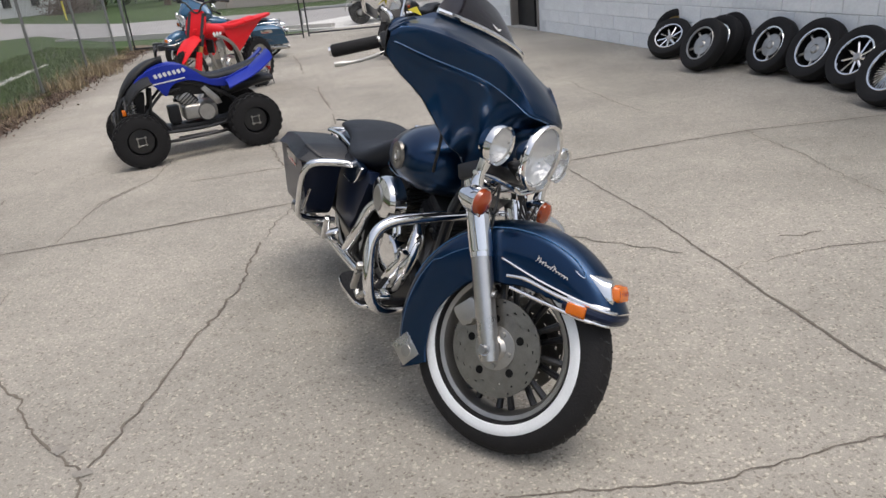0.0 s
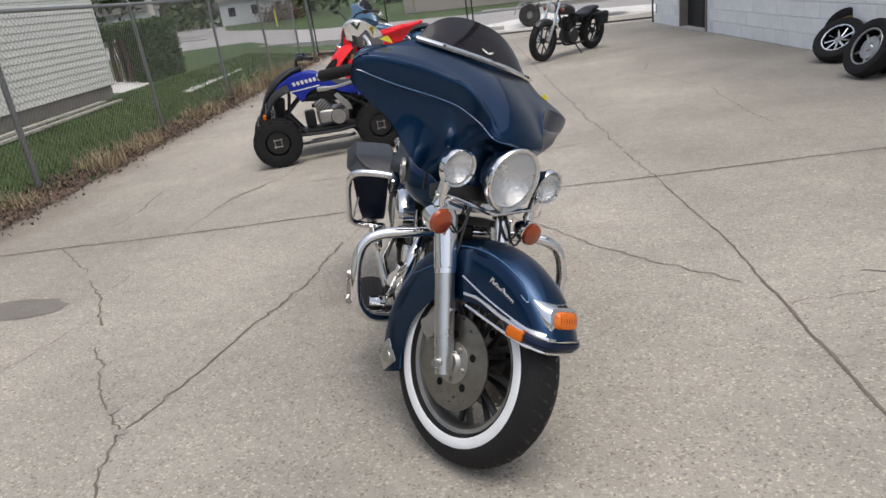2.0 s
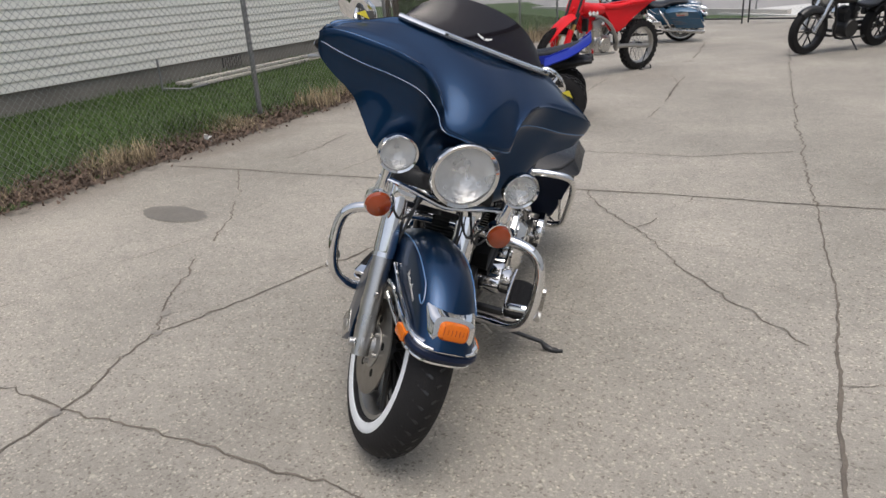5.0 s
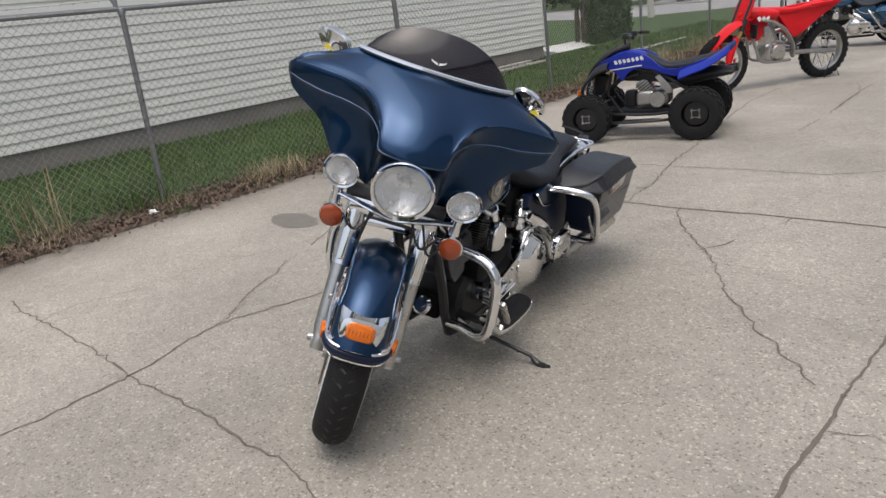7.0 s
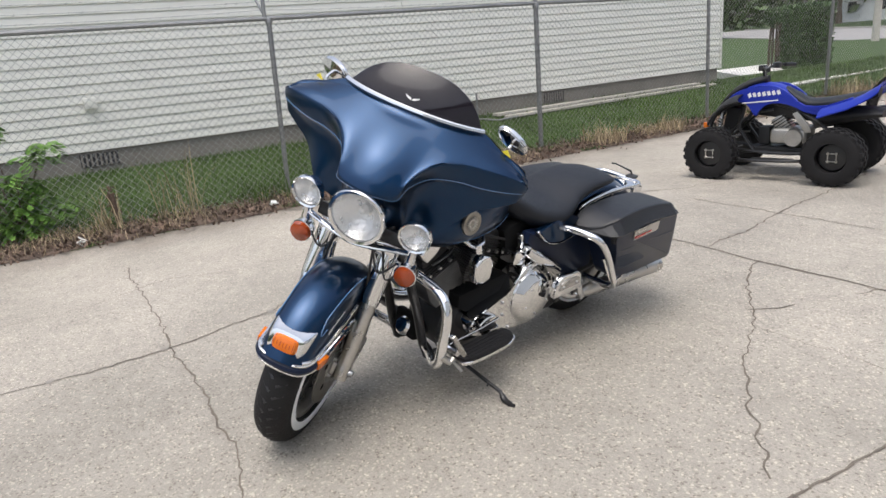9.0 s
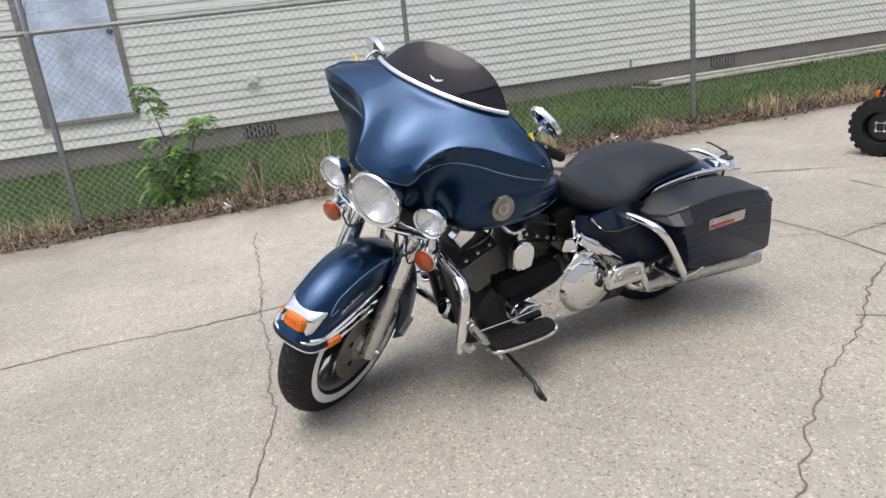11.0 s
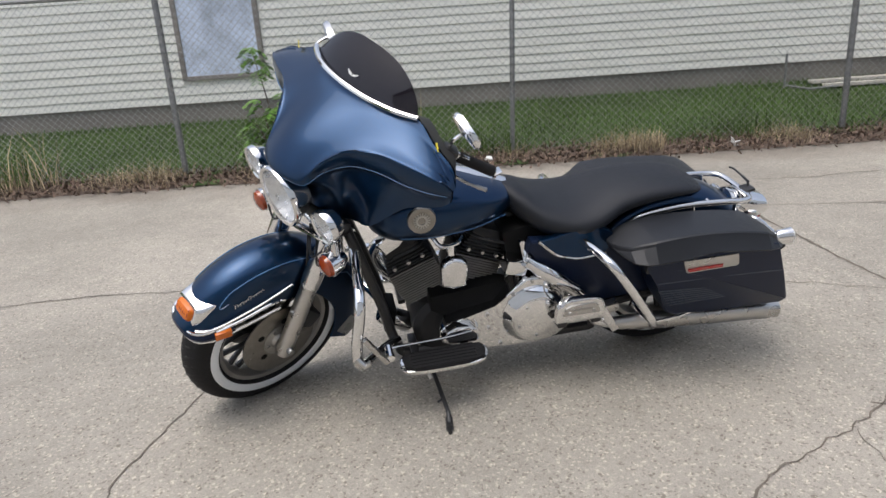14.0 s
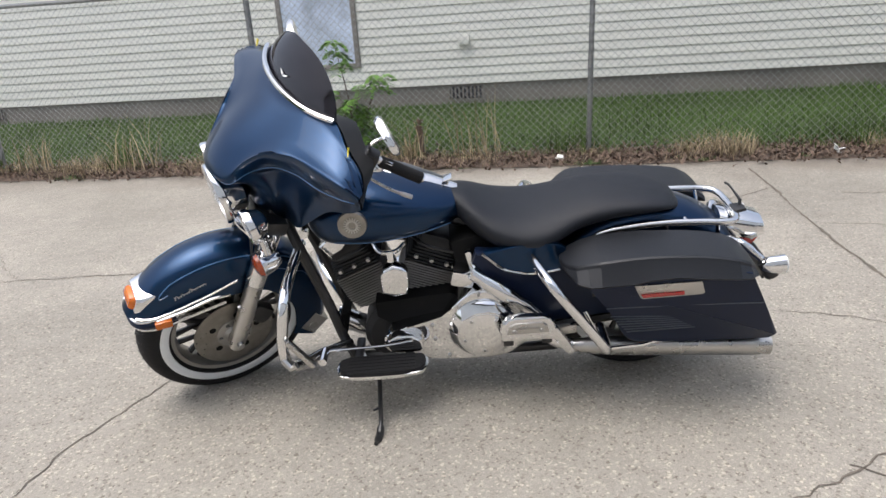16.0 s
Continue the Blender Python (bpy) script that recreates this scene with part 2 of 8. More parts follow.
def raw_mesh(name, verts, faces, material, parent=None, smooth=False):
    me = bpy.data.meshes.new(name)
    me.from_pydata([tuple(v) for v in verts], [], [tuple(f) for f in faces])
    me.materials.append(material)
    if smooth:
        me.polygons.foreach_set("use_smooth", [True] * len(me.polygons))
    ob = new(name, me)
    ob.parent = parent
    return ob


def crom(pts, n):
    """A smooth line through control points, n steps a span."""
    p = [Vector(q) for q in pts]
    if len(p) < 3:
        return [p[0].lerp(p[-1], i / n) for i in range(n + 1)]
    p = [2 * p[0] - p[1]] + p + [2 * p[-1] - p[-2]]
    out = []
    for i in range(1, len(p) - 2):
        for k in range(n):
            t = k / n
            a, b, c, d = p[i - 1], p[i], p[i + 1], p[i + 2]
            out.append(0.5 * ((2 * b) + (c - a) * t + (2 * a - 5 * b + 4 * c - d) * t * t + (3 * b - a - 3 * c + d) * t ** 3))
    out.append(p[-2])
    return out


def grid_faces(bm, rings, close=True, caps=True):
    vs = [[bm.verts.new(v) for v in r] for r in rings]
    n = len(vs[0])
    for a, b in zip(vs, vs[1:]):
        for i in range(n if close else n - 1):
            bm.faces.new((a[i], a[(i + 1) % n], b[(i + 1) % n], b[i]))
    if caps and close:
        bm.faces.new(vs[0])
        bm.faces.new(list(reversed(vs[-1])))
    return vs


def tube(bm, pts, r, seg=10, smooth=0, flat=1.0, closed=False):
    """A round bar along a line; r may be a list; flat squeezes it sideways."""
    p = crom(pts, smooth) if smooth else [Vector(q) for q in pts]
    rr = r if isinstance(r, (list, tuple)) else [r] * len(p)
    if len(rr) != len(p):
        rr = [rr[min(len(rr) - 1, int(i * (len(rr) - 1) / max(1, len(p) - 1) + 0.5))] for i in range(len(p))]
    rings, up = [], None
    for i, c in enumerate(p):
        if closed:
            d = (p[(i + 1) % len(p)] - p[i - 1]).normalized()
        else:
            d = (p[min(i + 1, len(p) - 1)] - p[max(i - 1, 0)]).normalized()
        if up is None:
            up = d.cross(Vector((0, 0, 1)) if abs(d.z) < 0.9 else Vector((0, 1, 0))).normalized()
        up = (up - d * up.dot(d)).normalized()
        w = d.cross(up)
        rings.append([c + (up * math.cos(a) + w * math.sin(a) * flat) * rr[i] for a in [2 * math.pi * k / seg for k in range(seg)]])
    if closed:
        rings.append(rings[0])
        grid_faces(bm, rings, caps=False)
        bmesh.ops.remove_doubles(bm, verts=bm.verts, dist=1e-6)
    else:
        grid_faces(bm, rings)
    return bm


def lathe(bm, prof, m=None, seg=32, cap=True):
    """Turns a profile of (radius, height) round the z axis of m."""
    m = m or Matrix()
    rings = [[m @ Vector((r * math.cos(a), r * math.sin(a), h)) for a in [2 * math.pi * k / seg for k in range(seg)]] for r, h in prof]
    grid_faces(bm, rings, caps=cap)
    return bm


def along(p, d):
    """A pose at p whose z axis points along d."""
    return Matrix.Translation(p) @ Vector(d).to_track_quat("Z", "Y").to_matrix().to_4x4()


def box(bm, size, m=None, bevel=0.0, seg=2):
    r = bmesh.ops.create_cube(bm, size=1.0, matrix=(m or Matrix()) @ Matrix.Diagonal((*size, 1)))
    if bevel:
        es = list({e for v in r["verts"] for e in v.link_edges})
        bmesh.ops.bevel(bm, geom=es, offset=bevel, segments=seg, affect="EDGES", profile=0.6)
    return bm


def plate(bm, outline, thick, m=None, bevel=0.0, seg=2):
    """An outline in x, z of m, thickened along y (centred)."""
    m = m or Matrix()
    n = len(outline)
    a = [bm.verts.new(m @ Vector((x, -thick / 2, z))) for x, z in outline]
    b = [bm.verts.new(m @ Vector((x, thick / 2, z))) for x, z in outline]
    bm.faces.new(a)
    bm.faces.new(list(reversed(b)))
    for i in range(n):
        bm.faces.new((a[i], b[i], b[(i + 1) % n], a[(i + 1) % n]))
    if bevel:
        es = [bm.edges.get((q[i], q[(i + 1) % n])) for q in (a, b) for i in range(n)]
        bmesh.ops.bevel(bm, geom=[e for e in es if e], offset=bevel, segments=seg, affect="EDGES", profile=0.6)
    return bm


def rounded(pts, n=5):
    """A closed outline made smooth."""
    q = [Vector((x, z, 0)) for x, z in pts]
    q = q[-2:] + q + q[:2]
    c = crom(q, n)
    return [(v.x, v.y) for v in c[2 * n: -2 * n - 1]]


B = bmesh.new


def setting(ob, label="", category=""):
    return tagged(ob, label, category, kind="structure")


def stuff(ob, label, category):
    return tagged(ob, label, category, kind="stuff")

# ---- the ground, the lot and its edges ----
LOT = pose(0, 0, 0, 0, 0, 100.78)  # x along the fence, y away from the lot towards the house


def lot(s, y, z):
    return LOT @ Vector((s, y, z))


def sheet(name, corners, z, material, label, category, parent=None):
    return setting(raw_mesh(name, [(x, y, z) for x, y in corners], [range(len(corners))], material), label, category)


sheet("ground", [(-400, -300), (400, -300), (400, 500), (-400, 500)], -0.06, M_LAWN, "far flat grassy ground reaching the horizon", "ground")
_c = [lot(-60, 3.47, 0), lot(19.5, 3.47, 0), Vector((3.5, 21.0, 0)), Vector((30, 8, 0)), Vector((30, -60, 0))]
bm = B()
_t = [bm.verts.new((v.x, v.y, 0.0)) for v in _c]
_b = [bm.verts.new((v.x, v.y, -0.2)) for v in _c]
bm.faces.new(_t)
for i in range(5):
    bm.faces.new((_t[i], _b[i], _b[(i + 1) % 5], _t[(i + 1) % 5]))
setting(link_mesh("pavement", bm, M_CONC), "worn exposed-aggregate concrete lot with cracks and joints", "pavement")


def crack(pts, width, name="crack", label="dark dirt-filled crack in the concrete", rough=0.03, z=0.003):
    """An uneven dirt-filled crack that follows a few turning points."""
    p = [Vector((x, y, 0)) for x, y in pts]
    line = []
    for a, b in zip(p, p[1:]):
        k = max(2, int((b - a).length / 0.028))
        line += [a.lerp(b, i / k) for i in range(k)]
    line.append(p[-1])
    vs, fs = [], []
    for i, c in enumerate(line):
        d = (line[min(i + 1, len(line) - 1)] - line[max(i - 1, 0)]).normalized()
        nrm = Vector((-d.y, d.x, 0))
        off = (noise.noise(c * 3.1) * 0.9 + noise.noise(c * 14) * 0.8 + noise.noise(c * 41) * 0.4) * rough
        w = 0.72 * width * (0.62 + 0.35 * noise.noise(c * 1.7)) * (0.45 + 0.9 * abs(noise.noise(c * 9 + Vector((5, 2, 0)))) + 0.35 * random.random())
        vs += [c + nrm * (off + w / 2) + Vector((0, 0, z)), c + nrm * (off - w / 2) + Vector((0, 0, z))]
        if i and (rough < 0.02 or noise.noise(c * 1.9 + Vector((3, 7, 0))) > (-0.42 if width > 0.0115 else -0.3)):
            fs.append((2 * i - 2, 2 * i - 1, 2 * i + 1, 2 * i))
    return setting(raw_mesh(name, vs, fs, M_CRACK), label, "crack")


for w, pts in (
    (0.040, ((-3.91, 3.77), (-3.22, 3.93), (-2.59, 4.05), (-1.87, 4.22), (-1.25, 4.39), (-0.99, 4.47), (-0.44, 4.54), (-0.05, 4.64), (0.19, 4.68), (0.49, 4.73), (0.86, 4.79))),
    (0.036, ((0.86, 4.79), (1.40, 4.92), (1.95, 5.04), (2.38, 5.13), (3.6, 5.18))),
    (0.026, ((-1.68, 16.8), (-0.38, 10.35), (0.32, 7.11), (0.68, 5.57), (0.88, 4.76))),
    (0.024, ((0.88, 4.76), (1.13, 3.70), (1.25, 3.05))),
    (0.040, ((1.25, 3.05), (1.32, 2.55), (1.41, 2.06), (1.47, 1.86), (1.62, 0.9), (1.8, -0.4))),
    (0.030, ((-1.04, 3.78), (-1.03, 3.15), (-1.07, 2.90), (-1.13, 2.42), (-1.18, 2.18), (-1.22, 1.83), (-1.15, 1.63), (-1.03, 1.42), (-0.97, 1.27))),
    (0.026, ((-3.25, 3.89), (-2.74, 3.48), (-2.31, 3.08), (-2.06, 2.79), (-1.78, 2.41), (-1.50, 2.09), (-1.22, 1.83))),
    (0.023, ((-2.72, 1.01), (-2.13, 1.09), (-1.83, 1.16), (-1.48, 1.24), (-0.99, 1.30), (-0.66, 1.37), (-0.34, 1.45), (-0.16, 1.47), (0.11, 1.53))),
    (0.015, ((0.11, 1.53), (0.43, 1.52), (0.65, 1.53), (0.84, 1.56), (1.25, 1.64), (1.50, 1.70))),
    (0.032, ((-0.83, 4.51), (-0.93, 4.82), (-1.09, 5.25), (-1.25, 5.57), (-1.49, 6.35), (-1.92, 7.45), (-2.24, 8.46), (-2.36, 9.22))),
    (0.030, ((-0.94, 6.95), (-1.05, 7.60), (-1.16, 8.13), (-1.36, 9.07), (-1.64, 9.58), (-2.55, 9.50))),
    (0.022, ((-0.44, 4.54), (-0.36, 4.39), (-0.15, 4.20), (0.02, 4.04), (0.23, 3.84), (0.38, 3.68), (0.56, 3.48), (0.74, 3.35), (0.93, 3.20), (1.15, 3.05))),
    (0.022, ((0.10, 3.95), (0.17, 4.16), (0.21, 4.38), (0.20, 4.67))),
    (0.011, ((0.26, 3.84), (0.44, 3.89), (0.80, 3.97), (0.98, 4.01))),
    (0.026, ((-1.90, 5.29), (-1.56, 5.36), (-1.22, 5.44), (-0.62, 5.57), (-0.06, 5.63), (0.20, 5.85), (0.51, 6.06))),
    (0.016, ((-1.03, 3.86), (-1.00, 4.16), (-0.96, 4.41), (-0.85, 4.50))),
    (0.016, ((2.38, 5.13), (2.42, 4.58), (2.43, 4.04), (2.45, 3.30))),
    (0.022, ((-2.41, 4.15), (-2.45, 4.64), (-2.42, 5.02), (-2.26, 5.45), (-2.31, 6.17))),
    (0.024, ((-2.48, 4.92), (-2.40, 5.15), (-2.34, 5.31))),
    (0.030, ((-3.16, 4.34), (-3.21, 4.79), (-3.33, 5.16), (-3.44, 5.71), (-3.55, 6.26))),
    (0.026, ((0.99, 11.26), (1.11, 10.63), (0.99, 9.66), (1.40, 8.60), (1.62, 8.14), (1.68, 7.50), (1.79, 6.63), (1.88, 6.17))),
    (0.011, ((-1.28, -1.29), (-1.66, -0.45), (-1.83, 0.15), (-1.94, 0.80), (-2.25, 1.30), (-2.18, 1.66), (-2.25, 1.95), (-2.16, 2.40), (-2.09, 2.77))),
    (0.012, ((-2.29, 3.07), (-2.28, 3.22), (-2.31, 3.42))),
    (0.025, ((-0.51, -0.38), (-0.70, 0.06), (-0.83, 0.50), (-0.87, 0.79), (-0.93, 1.12), (-0.97, 1.27))),
    (0.009, ((-0.95, -0.95), (-0.73, -0.64), (-0.55, -0.25))),
    (0.014, ((1.29, 2.81), (1.40, 2.87), (1.71, 2.92), (2.08, 2.96), (2.44, 3.30))),
    (0.026, ((1.66, 3.11), (1.77, 3.115), (1.87, 3.13))),
    (0.060, ((-2.45, 13.7), (-2.10, 12.2), (-1.86, 11.06), (-2.31, 10.84))),
    (0.036, ((-1.10, 7.84), (-1.30, 8.70), (-1.46, 9.56))),
    (0.009, ((-3.2, 5.0), (-2.8, 6.2), (-2.2, 6.9), (-1.6, 7.0))),
):
    crack(pts, w, rough=0.011 if w in (0.024, 0.034, 0.036, 0.040) else 0.03)

bm = B()
for cx, cy, rx, ry in ((-1.22, 1.83, 0.035, 0.022), (-1.36, 1.97, 0.03, 0.03), (-0.99, 1.27, 0.04, 0.025), (-0.87, 0.77, 0.03, 0.02), (-0.98, 4.88, 0.05, 0.07)):
    ring = [bm.verts.new((cx + rx * (0.7 + 0.5 * random.random()) * math.cos(a), cy + ry * (0.7 + 0.5 * random.random()) * math.sin(a), 0.0045)) for a in [k * 0.35 for k in range(18)]]
    bm.faces.new(ring)
setting(link_mesh("crumbled_patch", bm, M_PATCH), "small crumbled dark patches where cracks meet", "pavement")
bm = B()
ring = [bm.verts.new((-2.71 + 0.30 * (0.9 + 0.15 * random.random()) * math.cos(a), 2.92 + 0.14 * (0.9 + 0.15 * random.random()) * math.sin(a), 0.0035)) for a in [k * 0.2 for k in range(31)]]
bm.faces.new(ring)
setting(link_mesh("oil_stain", bm, M_STAIN), "dark oval oil stain on the concrete", "pavement")

# the strip of ground that rises from the lot to the house
S0, S1 = -14.0, 21.0


def rise(y):
    """Height of the strip between the lot's edge and the house."""
    t = min(1.0, max(0.0, (y - 3.5) / 2.3))
    return 0.02 + 0.29 * t ** 1.1


vs, fs = [], []
_ys = [3.42, 3.5, 3.6, 3.8, 4.1, 4.5, 5.0, 5.5, 6.0]
_ns = 120
for i in range(_ns + 1):
    s = S0 + (S1 - S0) * i / _ns
    for y in _ys:
        wob = 0.06 * noise.noise(Vector((s * 1.3, y, 0))) if y < 3.7 else 0
        vs.append(lot(s, y + wob, (0.004 if y < 3.45 else rise(y)) + 0.018 * noise.noise(Vector((s * 2.1, y * 2, 3)))))
_k = len(_ys)
for i in range(_ns):
    for j in range(_k - 1):
        fs.append((i * _k + j, (i + 1) * _k + j, (i + 1) * _k + j + 1, i * _k + j + 1))
setting(raw_mesh("verge", vs, fs, M_LAWN, smooth=True), "sloping grass verge between the concrete and the house", "ground")
vs, fs = [], []
for i in range(_ns * 2 + 1):
    s = S0 + (S1 - S0) * i / (_ns * 2)
    a = 3.40 + 0.07 * noise.noise(Vector((s * 1.7, 0, 0)))
    b = 3.86 + 0.10 * noise.noise(Vector((s * 1.1, 5, 0)))
    vs += [lot(s, a, 0.006), lot(s, (a + b) / 2, 0.045 + 0.02 * noise.noise(Vector((s * 5, 1, 0)))), lot(s, b, rise(b) + 0.012)]
    if i:
        q = 3 * i
        fs += [(q - 3, q, q + 1, q - 2), (q - 2, q + 1, q + 2, q - 1)]
setting(raw_mesh("dirt_edge", vs, fs, M_DIRT, smooth=True), "brown dirt along the edge of the concrete", "ground")


def blades(name, count, place, length, width, material, lean, label, category, seed):
    """Many thin bent blades, scattered by the function place(rng) -> point."""
    rng = random.Random(seed)
    vs, fs = [], []
    for _ in range(count):
        p, f = place(rng)
        h = length * f * (0.5 + rng.random())
        a = rng.random() * 6.283
        d = Vector((math.cos(a), math.sin(a), 0))
        n = Vector((-d.y, d.x, 0)) * width * (0.6 + 0.8 * rng.random())
        k = lean * rng.random() * h
        q = len(vs)
        vs += [p - n, p + n, p + d * k * 0.35 + Vector((0, 0, h * 0.6)) + n * 0.8, p + d * k * 0.35 + Vector((0, 0, h * 0.6)) - n * 0.8, p + d * k + Vector((0, 0, h))]
        fs += [(q, q + 1, q + 2, q + 3), (q + 3, q + 2, q + 4)]
    return stuff(raw_mesh(name, vs, fs, material), label, category)


def on_lawn(rng):
    y = 3.62 + 2.15 * rng.random()
    s = S0 + 2 + (S1 - S0 - 3) * rng.random()
    return lot(s, y, rise(y) - 0.005), 0.7 + 0.7 * max(0, noise.noise(Vector((s * 0.9, y * 1.4, 1)))) + 0.25


def on_edge(rng):
    while True:
        s = S0 + 2 + (S1 - S0 - 3) * rng.random()
        f = noise.noise(Vector((s * 1.3, 3, 7))) * 1.6 + (0.42 if s < 3.5 else 0.12)
        if rng.random() < max(0.10, 1.6 * f):
            break
    y = 3.66 + 0.25 * rng.gauss(0, 0.6)
    return lot(s, y, rise(y)), max(0.35, min(1.2, f + 0.3))


def on_litter(rng):
    s = S0 + 2 + (S1 - S0 - 3) * rng.random()
    y = 3.60 + 0.24 * rng.gauss(0, 0.7)
    return lot(s, y, max(0.006, rise(y) + 0.012)), 1.0


blades("grass", 75000, on_lawn, 0.05, 0.0035, M_BLADE, 0.9, "short green lawn grass on the verge", "grass", 1)
blades("dry_weeds", 11000, on_edge, 0.10, 0.0022, M_STRAW, 2.2, "dry straw-coloured weeds along the fence line", "weeds", 2)
blades("leaf_litter", 26000, on_litter, 0.026, 0.010, M_LITTER, 3.0, "brown dead leaves against the edge of the concrete", "leaves", 3)


def tuft(s, y, h, n, spread, material, label, seed):
    rng = random.Random(seed)
    base = lot(s, y, rise(y))

    def place(r):
        a, d = r.random() * 6.283, spread * math.sqrt(r.random())
        return base + Vector((d * math.cos(a), d * math.sin(a), 0)), 0.6 + 0.6 * rng.random()

    return blades("weed_tuft", n, place, h, 0.004, material, 0.9, label, "weed", seed)


for s, y, h, n, sp in ((1.55, 3.72, 0.28, 40, 0.10), (2.2, 3.75, 0.50, 34, 0.24), (4.4, 3.62, 0.16, 160, 0.2), (7.2, 3.6, 0.17, 260, 0.28), (8.4, 3.58, 0.15, 200, 0.2), (10.3, 3.6, 0.16, 200, 0.3), (-1.4, 3.7, 0.35, 60, 0.25), (-2.6, 3.7, 0.3, 60, 0.2), (12.6, 3.6, 0.25, 260, 0.4), (14.5, 3.5, 0.28, 300, 0.5)):
    tuft(s, y, h, n, sp, M_STRAW, "tuft of tall dry grass by the fence", int(s * 10 + 100))
for s, y, h, n, sp in ((-1.6, 3.85, 0.25, 120, 0.25), (3.0, 3.9, 0.2, 120, 0.3), (5.5, 4.0, 0.16, 120, 0.3), (-3.2, 3.75, 0.2, 120, 0.12)):
    tuft(s, y, h, n, sp, M_BLADE, "tuft of longer green grass by the fence", int(s * 10 + 200))
rng = random.Random(9)
for s, y in ((1.26, 3.44), (2.9, 3.5), (5.2, 3.52)):
    bm = B()
    for k in range(5):
        box(bm, (0.05 + 0.04 * rng.random(), 0.04, 0.006), LOT @ pose(s + 0.05 * rng.random(), y, 0.03 + 0.01 * k, 40 * rng.random(), 50 * rng.random(), 180 * rng.random()), 0.002)
    tagged(link_mesh("litter_scrap", bm, M_WHITE), "crumpled white scrap of litter at the concrete's edge", "litter")

# ---- the house with the cream siding ----
HOUSE_Y, HOUSE_S0, HOUSE_S1 = 5.8, -12.0, 12.2
house = thing("house", "low house clad in cream clapboard on a grey block foundation", "house", LOT.copy())


def hbox(name, s0, s1, y0, y1, z0, z1, material, parent=house, label="", bevel=0.0):
    bm = B()
    box(bm, (s1 - s0, y1 - y0, z1 - z0), Matrix.Translation(((s0 + s1) / 2, (y0 + y1) / 2, (z0 + z1) / 2)), bevel)
    return part(name, bm, material, parent, label)


hbox("foundation", HOUSE_S0, HOUSE_S1 - 0.02, HOUSE_Y + 0.03, 13.0, -0.05, 0.55, M_FOUND)
wall = hbox("wall", HOUSE_S0, HOUSE_S1, HOUSE_Y + 0.012, 13.0, 0.55, 3.45, M_SIDING)
DOOR_S0, DOOR_S1, DOOR_Z0, DOOR_Z1 = -0.55, 0.46, 0.80, 2.86


def siding_mesh(length):
    bm = B()
    prof = [(0.0, 0.0), (-0.016, 0.004), (-0.013, 0.03), (-0.001, 0.104), (0.0, 0.104)]
    a = [bm.verts.new((0, y, z)) for y, z in prof]
    b = [bm.verts.new((length, y, z)) for y, z in prof]
    for i in range(len(prof) - 1):
        bm.faces.new((a[i], b[i], b[i + 1], a[i + 1]))
    bm.faces.new(a)
    bm.faces.new(list(reversed(b)))
    me = bpy.data.meshes.new("siding_board")
    bmesh.ops.recalc_face_normals(bm, faces=bm.faces)
    bm.to_mesh(me)
    bm.free()
    me.materials.append(M_SIDING)
    return me


hbox("corner_trim", HOUSE_S1 - 0.005, HOUSE_S1 + 0.05, HOUSE_Y - 0.012, HOUSE_Y + 0.06, 0.52, 3.45, M_SIDING)
bm = B()
plate(bm, [(5.3, 3.45), (13.5, 3.45), (13.5, 3.55), (9.4, 5.6), (5.3, 3.55)], HOUSE_S1 - HOUSE_S0 + 0.6, pose((HOUSE_S0 + HOUSE_S1) / 2, 0, 0, 0, 0, 90) @ Matrix.Diagonal((1, 1, 1, 1)))
part("roof", bm, M_ROOF, house)
door = hbox("door", DOOR_S0 + 0.05, DOOR_S1 - 0.05, HOUSE_Y - 0.012, HOUSE_Y + 0.03, DOOR_Z0 + 0.05, DOOR_Z1 - 0.05, M_FROST, label="door glazed with a clouded pale blue sheet")
for s0, s1, z0, z1 in ((DOOR_S0, DOOR_S0 + 0.06, DOOR_Z0, DOOR_Z1), (DOOR_S1 - 0.06, DOOR_S1, DOOR_Z0, DOOR_Z1), (DOOR_S0 + 0.06, DOOR_S1 - 0.06, DOOR_Z0, DOOR_Z0 + 0.05), (DOOR_S0 + 0.06, DOOR_S1 - 0.06, DOOR_Z1 - 0.05, DOOR_Z1)):
    hbox("door_frame", s0, s1, HOUSE_Y - 0.03, HOUSE_Y + 0.01, z0, z1, M_TRIM, door, bevel=0.004)
bm = B()
lathe(bm, [(0.001, 0.0), (0.025, 0.0), (0.03, 0.02), (0.022, 0.045), (0.001, 0.05)], along((DOOR_S1 - 0.1, HOUSE_Y - 0.012, 1.74), (0, -1, 0)), 14)
part("door_knob", bm, M_BLACK, door)
hbox("outlet_box", 1.70, 1.83, HOUSE_Y - 0.07, HOUSE_Y - 0.005, 0.99, 1.10, M_SIDING, bevel=0.01)
hbox("slot_vent", -3.55, -2.75, HOUSE_Y - 0.03, HOUSE_Y - 0.004, 1.86, 1.95, M_TRIM, bevel=0.004)
for gs in (1.75, 8.3, -5.0):
    # panel behind the bars coloured near-black for the shade in the vent
    grille = hbox("vent_grille", gs - 0.2, gs + 0.2, HOUSE_Y + 0.016, HOUSE_Y + 0.028, 0.36, 0.50, M_INNERSHADE)
    for k in range(9):
        hbox("grille_bar", gs - 0.19 + k * 0.0475, gs - 0.17 + k * 0.0475, HOUSE_Y + 0.006, HOUSE_Y + 0.02, 0.365, 0.495, M_FOUND, grille)

